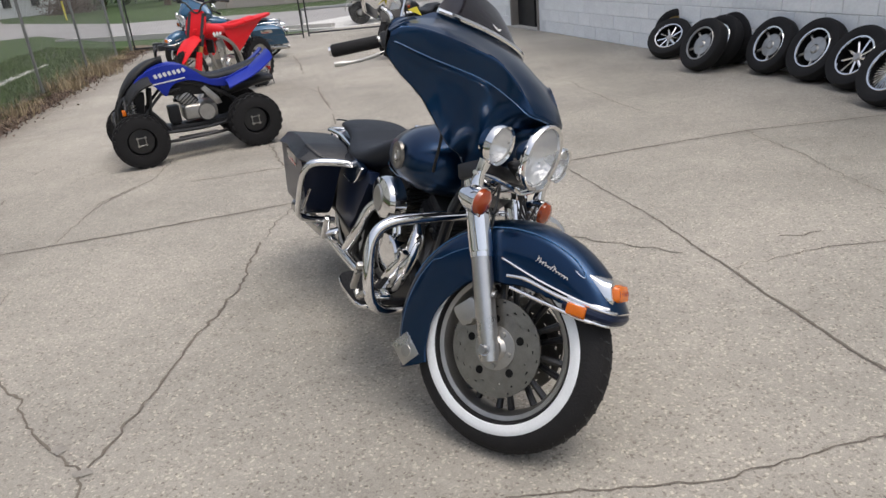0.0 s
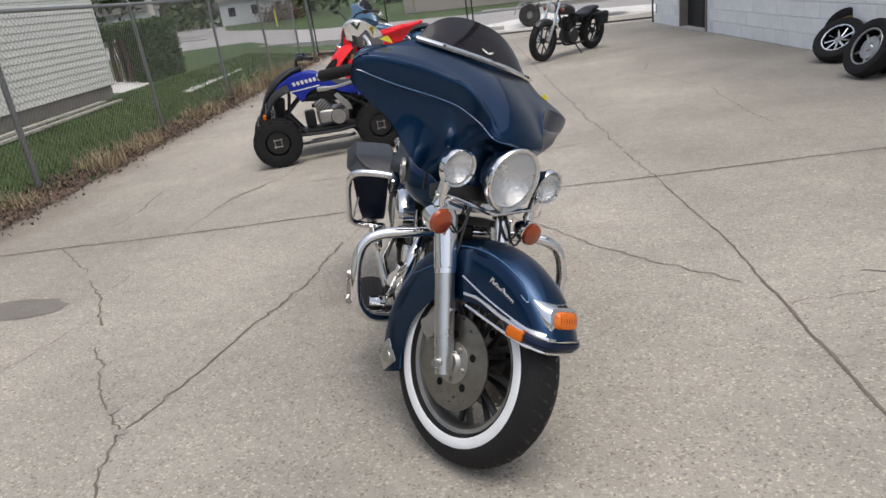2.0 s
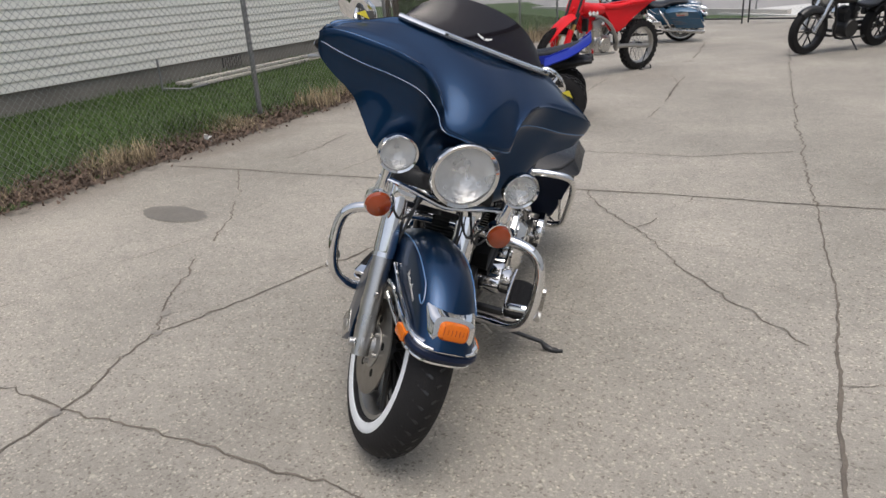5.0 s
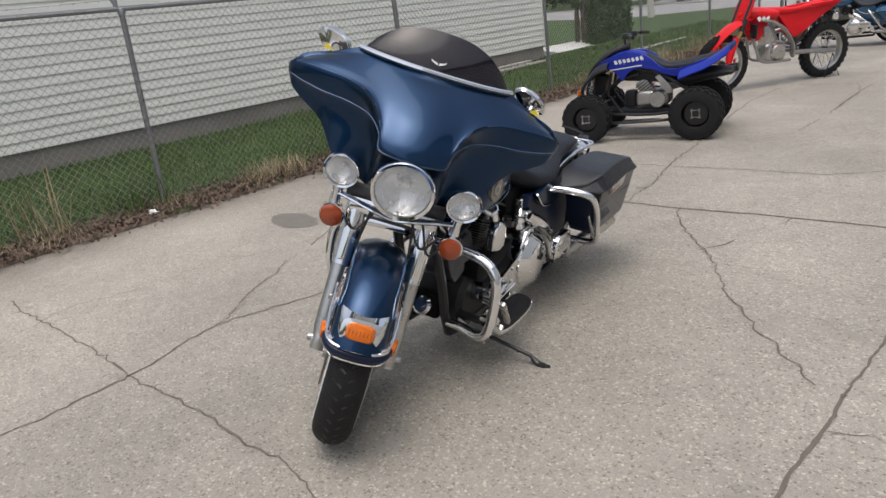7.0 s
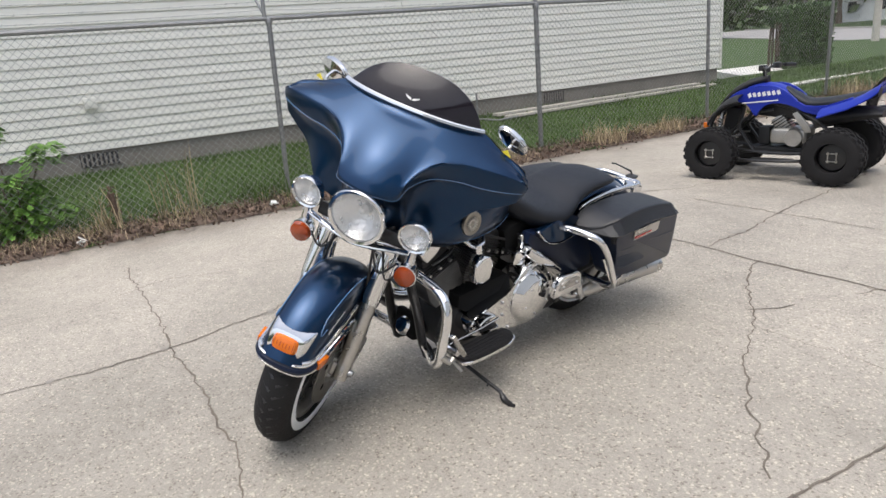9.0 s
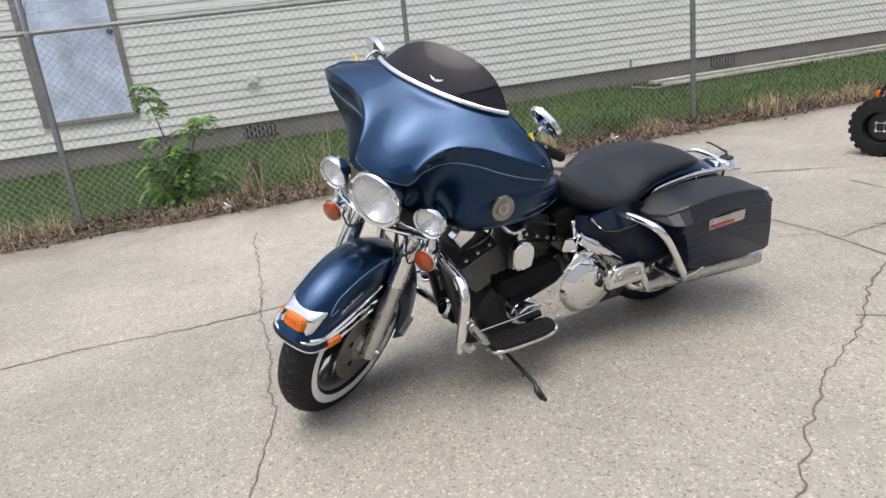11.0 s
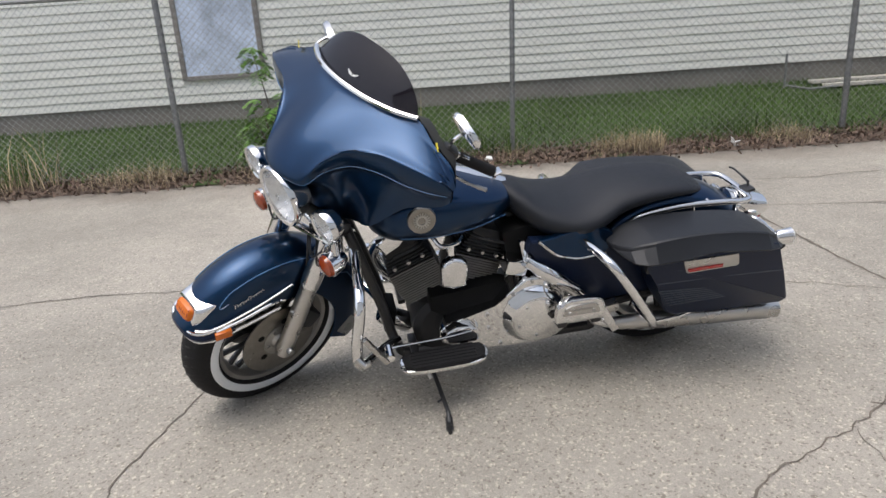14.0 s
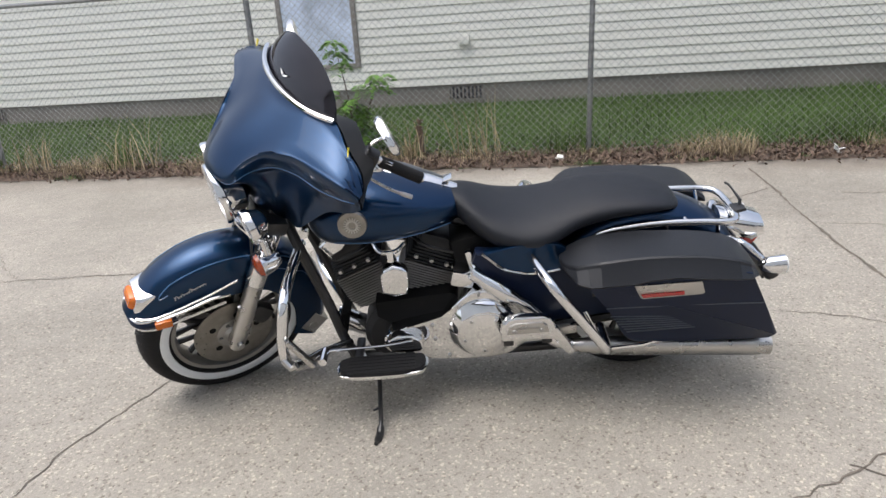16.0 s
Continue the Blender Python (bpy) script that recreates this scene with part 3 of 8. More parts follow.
# loose boards and a bent pipe on the grass by the foundation
for s0, s1, y, w in ((6.95, 11.5, 5.62, 0.13), (7.0, 11.7, 5.42, 0.09)):
    bm = B()
    box(bm, (s1 - s0, w, 0.04), LOT @ pose((s0 + s1) / 2, y, rise(y) + 0.03, 0, 0, 2), 0.006)
    tagged(link_mesh("board", bm, M_WOOD), "long weathered pale board lying on the grass", "board")
bm = B()
tube(bm, [lot(6.62, 5.5, 0.27), lot(6.62, 5.5, 0.62), lot(6.62, 5.5, 0.66)], 0.014, 8)
tube(bm, [lot(6.62, 5.5, 0.30), lot(6.8, 5.25, 0.27), lot(7.1, 5.2, 0.29)], 0.014, 8)
tagged(link_mesh("stake", bm, M_GALV), "short bent grey pipe standing by the foundation", "pipe")

# ---- chain-link fence ----
FENCE_Y, RAIL_Z = 3.8, 1.71
fence = thing("chain_link_fence", "galvanised chain-link fence with top rail and barbed-wire arms", "fence", LOT.copy())
POSTS = (-12.5, -9.4, -6.3, -3.1, 0.01, 3.19, 6.37, 9.37, 12.25, 15.2, 18.0)
for k, s in enumerate(POSTS):
    r = 0.029 if k in (4, 6) else 0.024
    lean = (0.0, 0.004, -0.006, 0.0, 0.0, 0.012, 0.0, -0.008, 0.01, 0.0, 0.0)[k]
    bm = B()
    tube(bm, [(s - lean, FENCE_Y, rise(FENCE_Y) - 0.1), (s + lean * 3, FENCE_Y, RAIL_Z - 0.03)], r, 12)
    p = part("post", bm, M_GALV, fence)
    bm = B()
    lathe(bm, [(r + 0.008, 0), (r + 0.008, 0.03), (r, 0.05), (0.012, 0.06)], Matrix.Translation((s + lean * 3, FENCE_Y, RAIL_Z - 0.045)), 12)
    tube(bm, [(s, FENCE_Y, RAIL_Z), (s, FENCE_Y, RAIL_Z + 0.02), (s - 0.02, FENCE_Y + 0.22, RAIL_Z + 0.26)], 0.012, 6)
    part("cap_arm", bm, M_GALV, p)
    if k in (4, 5, 6):
        bm = B()
        tube(bm, [(s, FENCE_Y, RAIL_Z), (s + 0.01, FENCE_Y, RAIL_Z + 0.4)], 0.02, 8)
        part("post_extension", bm, M_GALV, p)
bm = B()
tube(bm, [(POSTS[0], FENCE_Y, RAIL_Z)] + [(s, FENCE_Y, RAIL_Z + 0.008 * ((k * 7) % 3 - 1)) for k, s in enumerate(POSTS[1:-1])] + [(POSTS[-1], FENCE_Y, RAIL_Z)], 0.021, 8)
part("top_rail", bm, M_GALV, fence)
for dy, dz in ((0.07, 0.08), (0.14, 0.16), (0.21, 0.24)):
    bm = B()
    pts = []
    for a, b in zip(POSTS[2:9], POSTS[3:10]):
        for k in range(8):
            t = k / 8
            pts.append((a + (b - a) * t, FENCE_Y + dy, RAIL_Z + dz - 0.10 * t * (1 - t)))
    tube(bm, pts, 0.0022, 5)
    for q in pts:
        for m in range(4):
            box(bm, (0.003, 0.003, 0.03), Matrix.Translation((q[0] + 0.1 * m, q[1], q[2])) @ pose(0, 0, 0, 50, 30, 40 * m))
    part("barbed_wire", bm, M_WIRE, fence)


def chain_link(s0, s1, y, z0, z1, pitch=0.066, r=0.0017):
    """Two sets of slanting wires that make the diamonds."""
    vs, fs = [], []
    h = z1 - z0
    k = int((s1 - s0 + h) / pitch)
    for sign in (1, -1):
        for i in range(k):
            a0 = s0 - h + i * pitch
            a, b = a0, a0 + h
            za, zb = z0, z1
            if a < s0:
                za, a = z0 + (s0 - a), s0
            if b > s1:
                zb, b = z1 - (b - s1), s1
            if b - a < 0.01:
                continue
            if sign < 0:
                a, b = s0 + s1 - a, s0 + s1 - b
            q = len(vs)
            for (x, z) in ((a, za), (b, zb)):
                vs += [(x - r * 1.4, y + sign * r, z), (x + r * 1.4, y + sign * r, z), (x, y + sign * r * 2.4, z)]
            fs += [(q, q + 1, q + 4, q + 3), (q + 1, q + 2, q + 5, q + 4), (q + 2, q, q + 3, q + 5)]
    return vs, fs


vs, fs = chain_link(POSTS[0], POSTS[-1], FENCE_Y - 0.035, 0.06, RAIL_Z)
tagged(raw_mesh("wire_mesh", vs, fs, M_WIRE, fence), kind="stuff")

# ---- sapling weed by the fence ----
sapling = thing("sapling", "leafy young tree of heaven growing up beside the fence", "shrub")
rng = random.Random(21)
stems = [((0.90, 3.92, 0.05, 0.8), (0.86, 3.98, 0.6, 0), (0.76, 4.0, 1.16, 0)), ((0.92, 3.94, 0.05, 0.8), (1.05, 3.98, 0.5, 0), (1.20, 4.0, 0.82, 0)), ((0.88, 3.9, 0.05, 0.3), (0.82, 3.85, 0.3, 0), (0.74, 3.84, 0.50, 0)), ((0.94, 3.9, 0.05, 0.3), (1.0, 3.86, 0.3, 0), (1.08, 3.84, 0.50, 0)), ((0.9, 3.88, 0.05, 0.3), (0.92, 3.82, 0.35, 0), (0.95, 3.8, 0.60, 0)), ((0.9, 3.94, 0.05, 0.3), (0.86, 4.0, 0.25, 0), (0.80, 4.05, 0.42, 0)), ((0.94, 3.94, 0.05, 0.3), (1.02, 4.0, 0.2, 0), (1.1, 4.05, 0.36, 0)), ((0.86, 3.9, 0.05, 0.2), (0.78, 3.86, 0.22, 0), (0.66, 3.84, 0.34, 0)), ((0.92, 3.9, 0.05, 0.2), (0.95, 3.86, 0.40, 0), (1.02, 3.85, 0.74, 0)), ((0.9, 3.92, 0.05, 0.2), (0.84, 3.9, 0.42, 0), (0.80, 3.9, 0.70, 0)), ((0.95, 3.92, 0.05, 0.2), (1.08, 3.9, 0.2, 0), (1.18, 3.88, 0.30, 0))]
for st in stems:
    bm = B()
    pts = crom([lot(*q[:3]) for q in st], 6)
    tube(bm, pts, [0.009, 0.007, 0.004], 6)
    stem = part("stem", bm, M_BARK, sapling)
    vs, fs = [], []
    low = st[0][3]
    for f in range(13):
        o = pts[min(len(pts) - 1, int(len(pts) * (low + (1 - low) * f / 12)))]
        a = rng.random() * 6.283
        d = Vector((math.cos(a), math.sin(a), 0.35 - 0.6 * rng.random()))
        ln = 0.08 + 0.08 * rng.random()
        for j in range(7):
            c = o + d * ln * (0.2 + j / 7) - Vector((0, 0, 0.10 * (j / 7) ** 2))
            for side in (-1, 1):
                w = d.cross(Vector((0, 0, 1))).normalized() * side
                tip = c + w * 0.07 + d * 0.03 - Vector((0, 0, 0.015 + 0.03 * rng.random()))
                m = (c + tip) / 2
                q = len(vs)
                vs += [c, m + d * 0.022, tip, m - d * 0.022]
                fs.append((q, q + 1, q + 2, q + 3))
    tagged(raw_mesh("leaves", vs, fs, M_LEAF, stem), kind="stuff")
bm = B()
tube(bm, [lot(1.62, 3.75, 0.1), lot(1.6, 3.77, 0.35)], [0.02, 0.03], 6)
for k in range(120):
    q = lot(1.6, 3.77, 0.18 + 0.24 * rng.random()) + Vector((rng.gauss(0, 0.02), rng.gauss(0, 0.02), 0))
    box(bm, (0.012, 0.008, 0.014), Matrix.Translation(q) @ pose(0, 0, 0, 90 * rng.random(), 90 * rng.random(), 90 * rng.random()))
stuff(link_mesh("dock_seed_head", bm, M_LITTER), "rusty brown dried dock seed head by the fence", "weed")

# ---- the touring motorcycle ----
WB, RT = 1.535, 0.325  # wheelbase, tyre radius
AXLE = Vector((WB, 0, RT))
RAKE, STEER, LEAN_L = radians(26), radians(32.9), 12.5
STEERED = Matrix.Translation(AXLE) @ Matrix.Rotation(STEER, 4, Vector((-math.sin(RAKE), 0, math.cos(RAKE)))) @ Matrix.Translation(-AXLE)
bike = thing("touring_motorcycle", "navy blue touring motorcycle with batwing fairing leaning on its side stand", "motorcycle")
BIKE_POSE = pose(0, 0, 0, 0, 0, -69.1) @ pose(0, 0, 0, -LEAN_L) @ pose(0, 0, 0, 0, 0.75)
BIKE_POSE = Matrix.Translation(Vector((0.169, 1.85, 0.300)) - BIKE_POSE @ AXLE) @ BIKE_POSE
bike.matrix_basis = BIKE_POSE


def bp(name, bm, material, parent=None, label="", st=False, sharp=35):
    """A part of the motorcycle; the rear body tapers inwards a little."""
    if not st:
        for v in bm.verts:
            if abs(v.co.y) > 0.12:
                f = 1 - 0.17 * (1 - min(1.0, max(0.0, v.co.x / 1.25)))
                v.co.y = math.copysign(0.12 + (abs(v.co.y) - 0.12) * f, v.co.y)
    return part(name, bm, material, parent or bike, label, STEERED if st else None, sharp)


def across(x, z, y=0.0):
    """A pose at (x, y, z) whose z axis points to the rider's left."""
    return Matrix.Translation((x, y, z)) @ Matrix.Rotation(radians(-90), 4, "X")


def wheel(name, x, st, spokes, discs, parent=bike):
    m = across(x, RT)
    prof = []
    for k in range(21):
        a = math.pi * (k / 20 - 0.5) * 1.22
        prof.append((0.262 + 0.063 * math.cos(a) ** 0.8 if math.cos(a) > 0 else 0.262 - 0.05 * min(1, -math.cos(a) * 2.2), 0.066 * math.sin(a) / max(1, abs(math.sin(a)) * 1.0)))
    prof = [(0.218, -0.045)] + [(r, h) for r, h in prof] + [(0.218, 0.045)]
    w = bp(name, lathe(B(), [(0.001, -0.05), (0.035, -0.05), (0.045, -0.03), (0.045, 0.03), (0.035, 0.05), (0.001, 0.05)], m, 24), M_BLACK, parent, st=st)
    tyre = bp("tyre", lathe(B(), prof + [prof[0]], m, 64, cap=False), M_RUBBER, w, "black rubber tyre with a wide whitewall", st=st)
    bm = B()
    for k in range(44):
        for side in (-1, 1):
            a = 2 * math.pi * (k + 0.25 * side) / 44
            q = m @ Matrix.Rotation(a, 4, "Z") @ Matrix.Translation((RT - 0.0062, 0, side * 0.024)) @ Matrix.Rotation(side * 0.6, 4, "X") @ Matrix.Rotation(side * -0.36, 4, "Y")
            box(bm, (0.004, 0.007, 0.040), q)
    tr = bp("tread_groove", bm, M_BLACK, tyre, st=st)
    tr["kind"] = "stuff"
    for side in (-1, 1):
        bm = B()
        lathe(bm, [(0.229, side * 0.0630), (0.232, side * 0.0660), (0.245, side * 0.0682), (0.257, side * 0.0682), (0.262, side * 0.0650)], m, 64, cap=False)
        bp("whitewall", bm, M_WWALL, tyre, st=st)
    bm = B()
    lathe(bm, [(0.222, -0.046), (0.218, -0.05), (0.205, -0.046), (0.196, -0.03), (0.192, 0.0), (0.196, 0.03), (0.205, 0.046), (0.218, 0.05), (0.222, 0.046), (0.21, 0.03), (0.204, 0.0), (0.21, -0.03), (0.222, -0.046)], m, 64, cap=False)
    bp("rim", bm, M_ALU, w, "worn machined aluminium rim", st=st)
    for k in range(spokes):
        a = 2 * math.pi * k / spokes
        bm = B()
        for sgn in (-1, 1):
            q = m @ Matrix.Rotation(a, 4, "Z")
            tube(bm, [q @ Vector((0.035, 0.012 * sgn, 0.018 * sgn)), q @ Vector((0.12, 0.016 * sgn, 0.012 * sgn)), q @ Vector((0.198, 0.022 * sgn, 0.0))], [0.012, 0.009, 0.012], 7)
        bp("spoke", bm, M_BLACK, w, st=st)
    for side in discs:
        bm = B()
        rr = [0.062, 0.070, 0.080, 0.090, 0.104, 0.109, 0.120, 0.125, 0.136, 0.141, 0.147]
        n = 72
        for hh in (0.078, 0.083):
            vs = [[bm.verts.new(m @ Vector((r * math.cos(2 * math.pi * k / n), r * math.sin(2 * math.pi * k / n), side * hh))) for k in range(n)] for r in rr]
            for j in range(len(rr) - 1):
                for k in range(n):
                    small = j == 4 and k % 6 == 0 or j == 6 and k % 6 == 2 or j == 8 and k % 6 == 4
                    if not small:
                        bm.faces.new((vs[j][k], vs[j][(k + 1) % n], vs[j + 1][(k + 1) % n], vs[j + 1][k]))
        lathe(bm, [(0.147, side * 0.078), (0.147, side * 0.083)], m, 72, cap=False)
        disc = bp("brake_disc", bm, M_DISC, w, "drilled satin steel brake disc", st=st)
        bm = B()
        lathe(bm, [(0.066, side * 0.076), (0.066, side * 0.086), (0.04, side * 0.09), (0.03, side * 0.10), (0.001, side * 0.10)], m, 32)
        for k in range(5):
            a = 2 * math.pi * k / 5
            lathe(bm, [(0.001, 0.012), (0.007, 0.012), (0.008, 0.0)], m @ Matrix.Translation((0.052 * math.cos(a), 0.052 * math.sin(a), side * 0.087)) @ Matrix.Diagonal((1, 1, side, 1)), 8)
        bp("disc_carrier", bm, M_ALU, w, st=st)
        # slightly raised black discs stand for the shade in open holes
        for k in range(5):
            a = 2 * math.pi * (k + 0.5) / 5
            hole = m @ Matrix.Translation((0.086 * math.cos(a), 0.086 * math.sin(a), side * 0.0805))
            bp("vent_hole", lathe(B(), [(0.001, side * 0.003), (0.0125, side * 0.003), (0.0135, -side * 0.003), (0.001, -side * 0.003)], hole, 18), M_MATTE, disc, st=st)
    return w


front = wheel("front_wheel", WB, True, 10, (-1, 1))
rear = wheel("rear_wheel", 0.0, False, 10, (-1,))
bm = B()
lathe(bm, [(0.001, -0.15), (0.018, -0.15), (0.018, 0.14), (0.001, 0.14)], across(WB, RT), 14)
bp("front_axle", bm, M_CHROME, front, st=True)

# front fender: a deep curved shell round the front wheel
FR = 0.388


def fender_ring(a, half, depth, th=0.004, r0=FR, cx=WB):
    """One cross-section of a fender at the angle a (radians, 0 ahead, 90 degrees up)."""
    rad = Vector((math.cos(a), 0, math.sin(a)))
    c = Vector((cx, 0, RT))
    out = []
    for t in (1.0, 0.72, 0.45):
        out.append(c + rad * (r0 - 0.055 - depth * t) + Vector((0, -half, 0)))
    arc = [c + rad * (r0 - 0.055 + 0.055 * math.cos(radians(q))) + Vector((0, half * math.sin(radians(q)), 0)) for q in range(-80, 81, 16)]
    left = [Vector((v.x, -v.y, v.z)) for v in reversed(out)]
    outer = out + arc + left
    inner = [v - rad * th - Vector((0, math.copysign(th, v.y) if abs(v.y) > 0.02 else 0, 0)) for v in outer]
    return outer + list(reversed(inner))


def fender(angles, half, depth, cx, r0=FR):
    bm = B()
    rings = [fender_ring(radians(a), h, d, r0=r0, cx=cx) for a, h, d in zip(angles, half, depth)]
    grid_faces(bm, rings)
    return bm


_n = 40
_ang = [37 + (214 - 37) * k / _n for k in range(_n + 1)]


def lerp_table(x, tab):
    for (a, va), (b, vb) in zip(tab, tab[1:]):
        if x <= b:
            t = (x - a) / (b - a)
            t = t * t * (3 - 2 * t)
            return va + (vb - va) * t
    return tab[-1][1]


_half = [lerp_table(a, ((0, 0.072), (40, 0.086), (120, 0.09), (214, 0.088))) for a in _ang]
_dep = [lerp_table(a, ((30, 0.004), (37, 0.006), (45, 0.043), (55, 0.083), (65, 0.107), (75, 0.121), (100, 0.138), (145, 0.115), (190, 0.09), (214, 0.075))) for a in _ang]
ff = bp("front_fender", fender(_ang, _half, _dep, WB), M_BLUE, st=True, label="deep navy front fender with pinstripes and script")


def on_fender(a, u, off=0.003, r0=FR, cx=WB):
    """A point on the fender: u from 0 on the crown to 1 where the side begins, above 1 down the side (metres below)."""
    h = lerp_table(a, ((0, 0.072), (40, 0.086), (120, 0.09), (214, 0.085)))
    rad = Vector((math.cos(radians(a)), 0, math.sin(radians(a))))
    c = Vector((cx, 0, RT))
    s = 1 if u >= 0 else -1
    v = abs(u)
    if v <= 1:
        q = radians(80 * v)
        return c + rad * (r0 - 0.055 + (0.055 + off) * math.cos(q)) + Vector((0, s * (h + off) * math.sin(q), 0))
    return c + rad * (r0 - 0.055 - (v - 1)) + Vector((0, s * (h + off), 0))


for s in (-1, 1):
    bm = B()
    tube(bm, [(1.815, s * 0.070, 0.562), (1.79, s * 0.087, 0.560), (1.74, s * 0.094, 0.556), (1.60, s * 0.097, 0.566), (1.47, s * 0.096, 0.585)], 0.0075, 8, smooth=5, flat=0.7)
    bp("fender_trim", bm, M_CHROME, ff, "polished trim strip", st=True)
    bm = B()
    tube(bm, [(1.80, s * 0.088, 0.516), (1.76, s * 0.100, 0.512), (1.62, s * 0.106, 0.514), (1.53, s * 0.108, 0.516)], 0.006, 8, smooth=5)
    tube(bm, [(1.76, s * 0.100, 0.545), (1.66, s * 0.106, 0.548), (1.57, s * 0.108, 0.555), (1.51, s * 0.110, 0.545)], 0.006, 8, smooth=5)
    bp("fender_bar", bm, M_CHROME, ff, st=True)
    bm = B()
    tube(bm, [on_fender(62, s * 1.0, 0.0016), on_fender(58.5, s * 0.96, 0.0016), on_fender(57, s * 0.88, 0.0016), on_fender(59, s * 0.80, 0.0016)] + [on_fender(a, s * (0.55 + 0.25 * math.sin(radians((a - 30) * 1.3))), 0.0016) for a in range(66, 168, 4)], 0.0021, 5, smooth=2)
    tube(bm, [on_fender(a, s * (1.0 + 0.03 * math.sin(radians((a - 60) * 2))), 0.0008) for a in range(118, 204, 4)], 0.0016, 5)
    bp("pinstripe", bm, M_STRIPE, ff, "thin light blue pinstripe", st=True)
    # side marker
    bm = B()
    box(bm, (0.056, 0.024, 0.030), Matrix.Translation((1.742, s * 0.106, 0.531)) @ Matrix.Rotation(radians(-4), 4, "Y") @ Matrix.Rotation(radians(-8 * s), 4, "Z"), 0.005)
    bp("side_marker", bm, M_AMBER, ff, "amber side marker lens", st=True)
    # running script on the side of the fender, drawn as one looping stroke
    a0 = 72
    cpt = on_fender(a0, s * 1.036, 0.003)
    tang = Vector((0.985, 0, -0.17)).normalized()
    outw = Vector((0, s, 0))
    xdir = tang if s < 0 else -tang
    mm = Matrix.Translation(cpt) @ Matrix((xdir, outw.cross(xdir), outw)).transposed().to_4x4()
    bm = B()
    stroke = []
    for k in range(92):
        u = k / 91
        tall = 0.0085 if u < 0.09 or 0.50 < u < 0.60 else 0.0034 + (0.003 if 0.18 < u < 0.27 else 0.0)
        ph = u * 11.5 * 2 * math.pi
        stroke.append(mm @ Vector((-0.056 + 0.112 * u + 0.0022 * math.sin(ph) + 0.35 * tall * math.cos(ph), tall * math.cos(ph) + (tall - 0.0034) * 0.8, 0.0008 * math.sin(ph))))
    tube(bm, stroke, 0.0011, 5)
    bp("fender_script", bm, M_WHITE, ff, "thin white running script", st=True)
# dark bumper band round the tip with bright edges
for r, dz, material, nm, lab in ((0.017, 0.0, M_BAG, "fender_tip", "dark bumper band"), (0.0055, 0.019, M_CHROME, "tip_trim", ""), (0.0055, -0.019, M_CHROME, "tip_trim", "")):
    bm = B()
    pts = []
    for k in range(17):
        q = -1 + k / 8
        w = 1.04 if r < 0.01 else 1.0
        pts.append(Vector((1.828 - 0.07 * (1 - math.cos(q * math.pi / 2)) ** 1.5 + (0.006 if r < 0.01 else 0), 0.093 * w * math.sin(q * math.pi / 2), 0.534 + dz)))
    pts = [pts[0] + Vector((-0.06, 0.0, 0.0))] + pts + [pts[-1] + Vector((-0.06, 0.0, 0.0))]
    tube(bm, pts, r, 10)
    bp(nm, bm, material, ff, lab, st=True)
def lamp_outline(w, h, up):
    """Rounded outline, flat below and arched above: half width, depth below and height above the centre."""
    def squared(v, e):
        return math.copysign(abs(v) ** e, v)

    return [(w * squared(math.cos(radians(a)), 0.55), (up if a < 180 else h) * squared(math.sin(radians(a)), 0.5)) for a in range(0, 360, 12)]


cl = Vector((1.798, 0.0, 0.598))
nrm, upw = Vector((math.cos(radians(24)), 0, math.sin(radians(24)))), Vector((-math.sin(radians(24)), 0, math.cos(radians(24))))
bm = B()
rings = []
for off, w, h, up, drop in ((-0.085, 0.060, 0.060, 0.004, 0.085), (-0.045, 0.074, 0.066, 0.022, 0.042), (-0.010, 0.068, 0.046, 0.040, 0.004), (0.006, 0.060, 0.038, 0.037, 0.0), (0.008, 0.050, 0.030, 0.029, 0.0)):
    rings.append([cl + nrm * off + upw * (b + drop) + Vector((0, a, 0)) for a, b in lamp_outline(w, h, up)])
grid_faces(bm, rings)
bp("lamp_bezel", bm, M_CHROME, ff, "bright bezel flowing back over the fender", st=True)
bm = B()
grid_faces(bm, [[cl + nrm * off + upw * b + Vector((0, a, 0)) for a, b in lamp_outline(w, h, up)] for off, w, h, up in ((0.0, 0.045, 0.029, 0.028), (0.013, 0.043, 0.027, 0.026), (0.021, 0.037, 0.022, 0.021), (0.024, 0.022, 0.012, 0.012))])
flamp = bp("fender_lamp", bm, M_AMBER, ff, "amber fender lamp with ribbed lens", st=True)
for k in range(7):
    y = -0.033 + k * 0.011
    bp("lens_rib", tube(B(), [cl + nrm * 0.018 + upw * -0.022 + Vector((0, y, 0)), cl + nrm * (0.025 - 2.2 * y * y) + Vector((0, y, 0)), cl + nrm * 0.018 + upw * 0.021 + Vector((0, y, 0))], 0.0012, 5, smooth=3), M_AMBERD, flamp, st=True)
# polished end plate wrapping each lower rear corner of the fender
for s in (-1, 1):
    m = Matrix.Translation((1.236, s * 0.084, 0.190)) @ Matrix.Rotation(radians(36), 4, "Y")
    cap = bp("fender_end_plate", box(B(), (0.085, 0.012, 0.075), m, 0.004), M_STEEL, ff, "polished fender end plate with round emblem", st=True)
    bp("round_emblem", lathe(B(), [(0.001, 0.004), (0.018, 0.003), (0.02, 0.0)], m @ Matrix.Translation((0.008, s * 0.006, 0)) @ Matrix.Rotation(radians(-90 * s), 4, "X"), 16), M_ALU, cap, st=True)
bp("fender_end_plate", box(B(), (0.012, 0.165, 0.075), Matrix.Translation((1.200, 0, 0.205)) @ Matrix.Rotation(radians(36), 4, "Y"), 0.004), M_STEEL, ff, st=True)

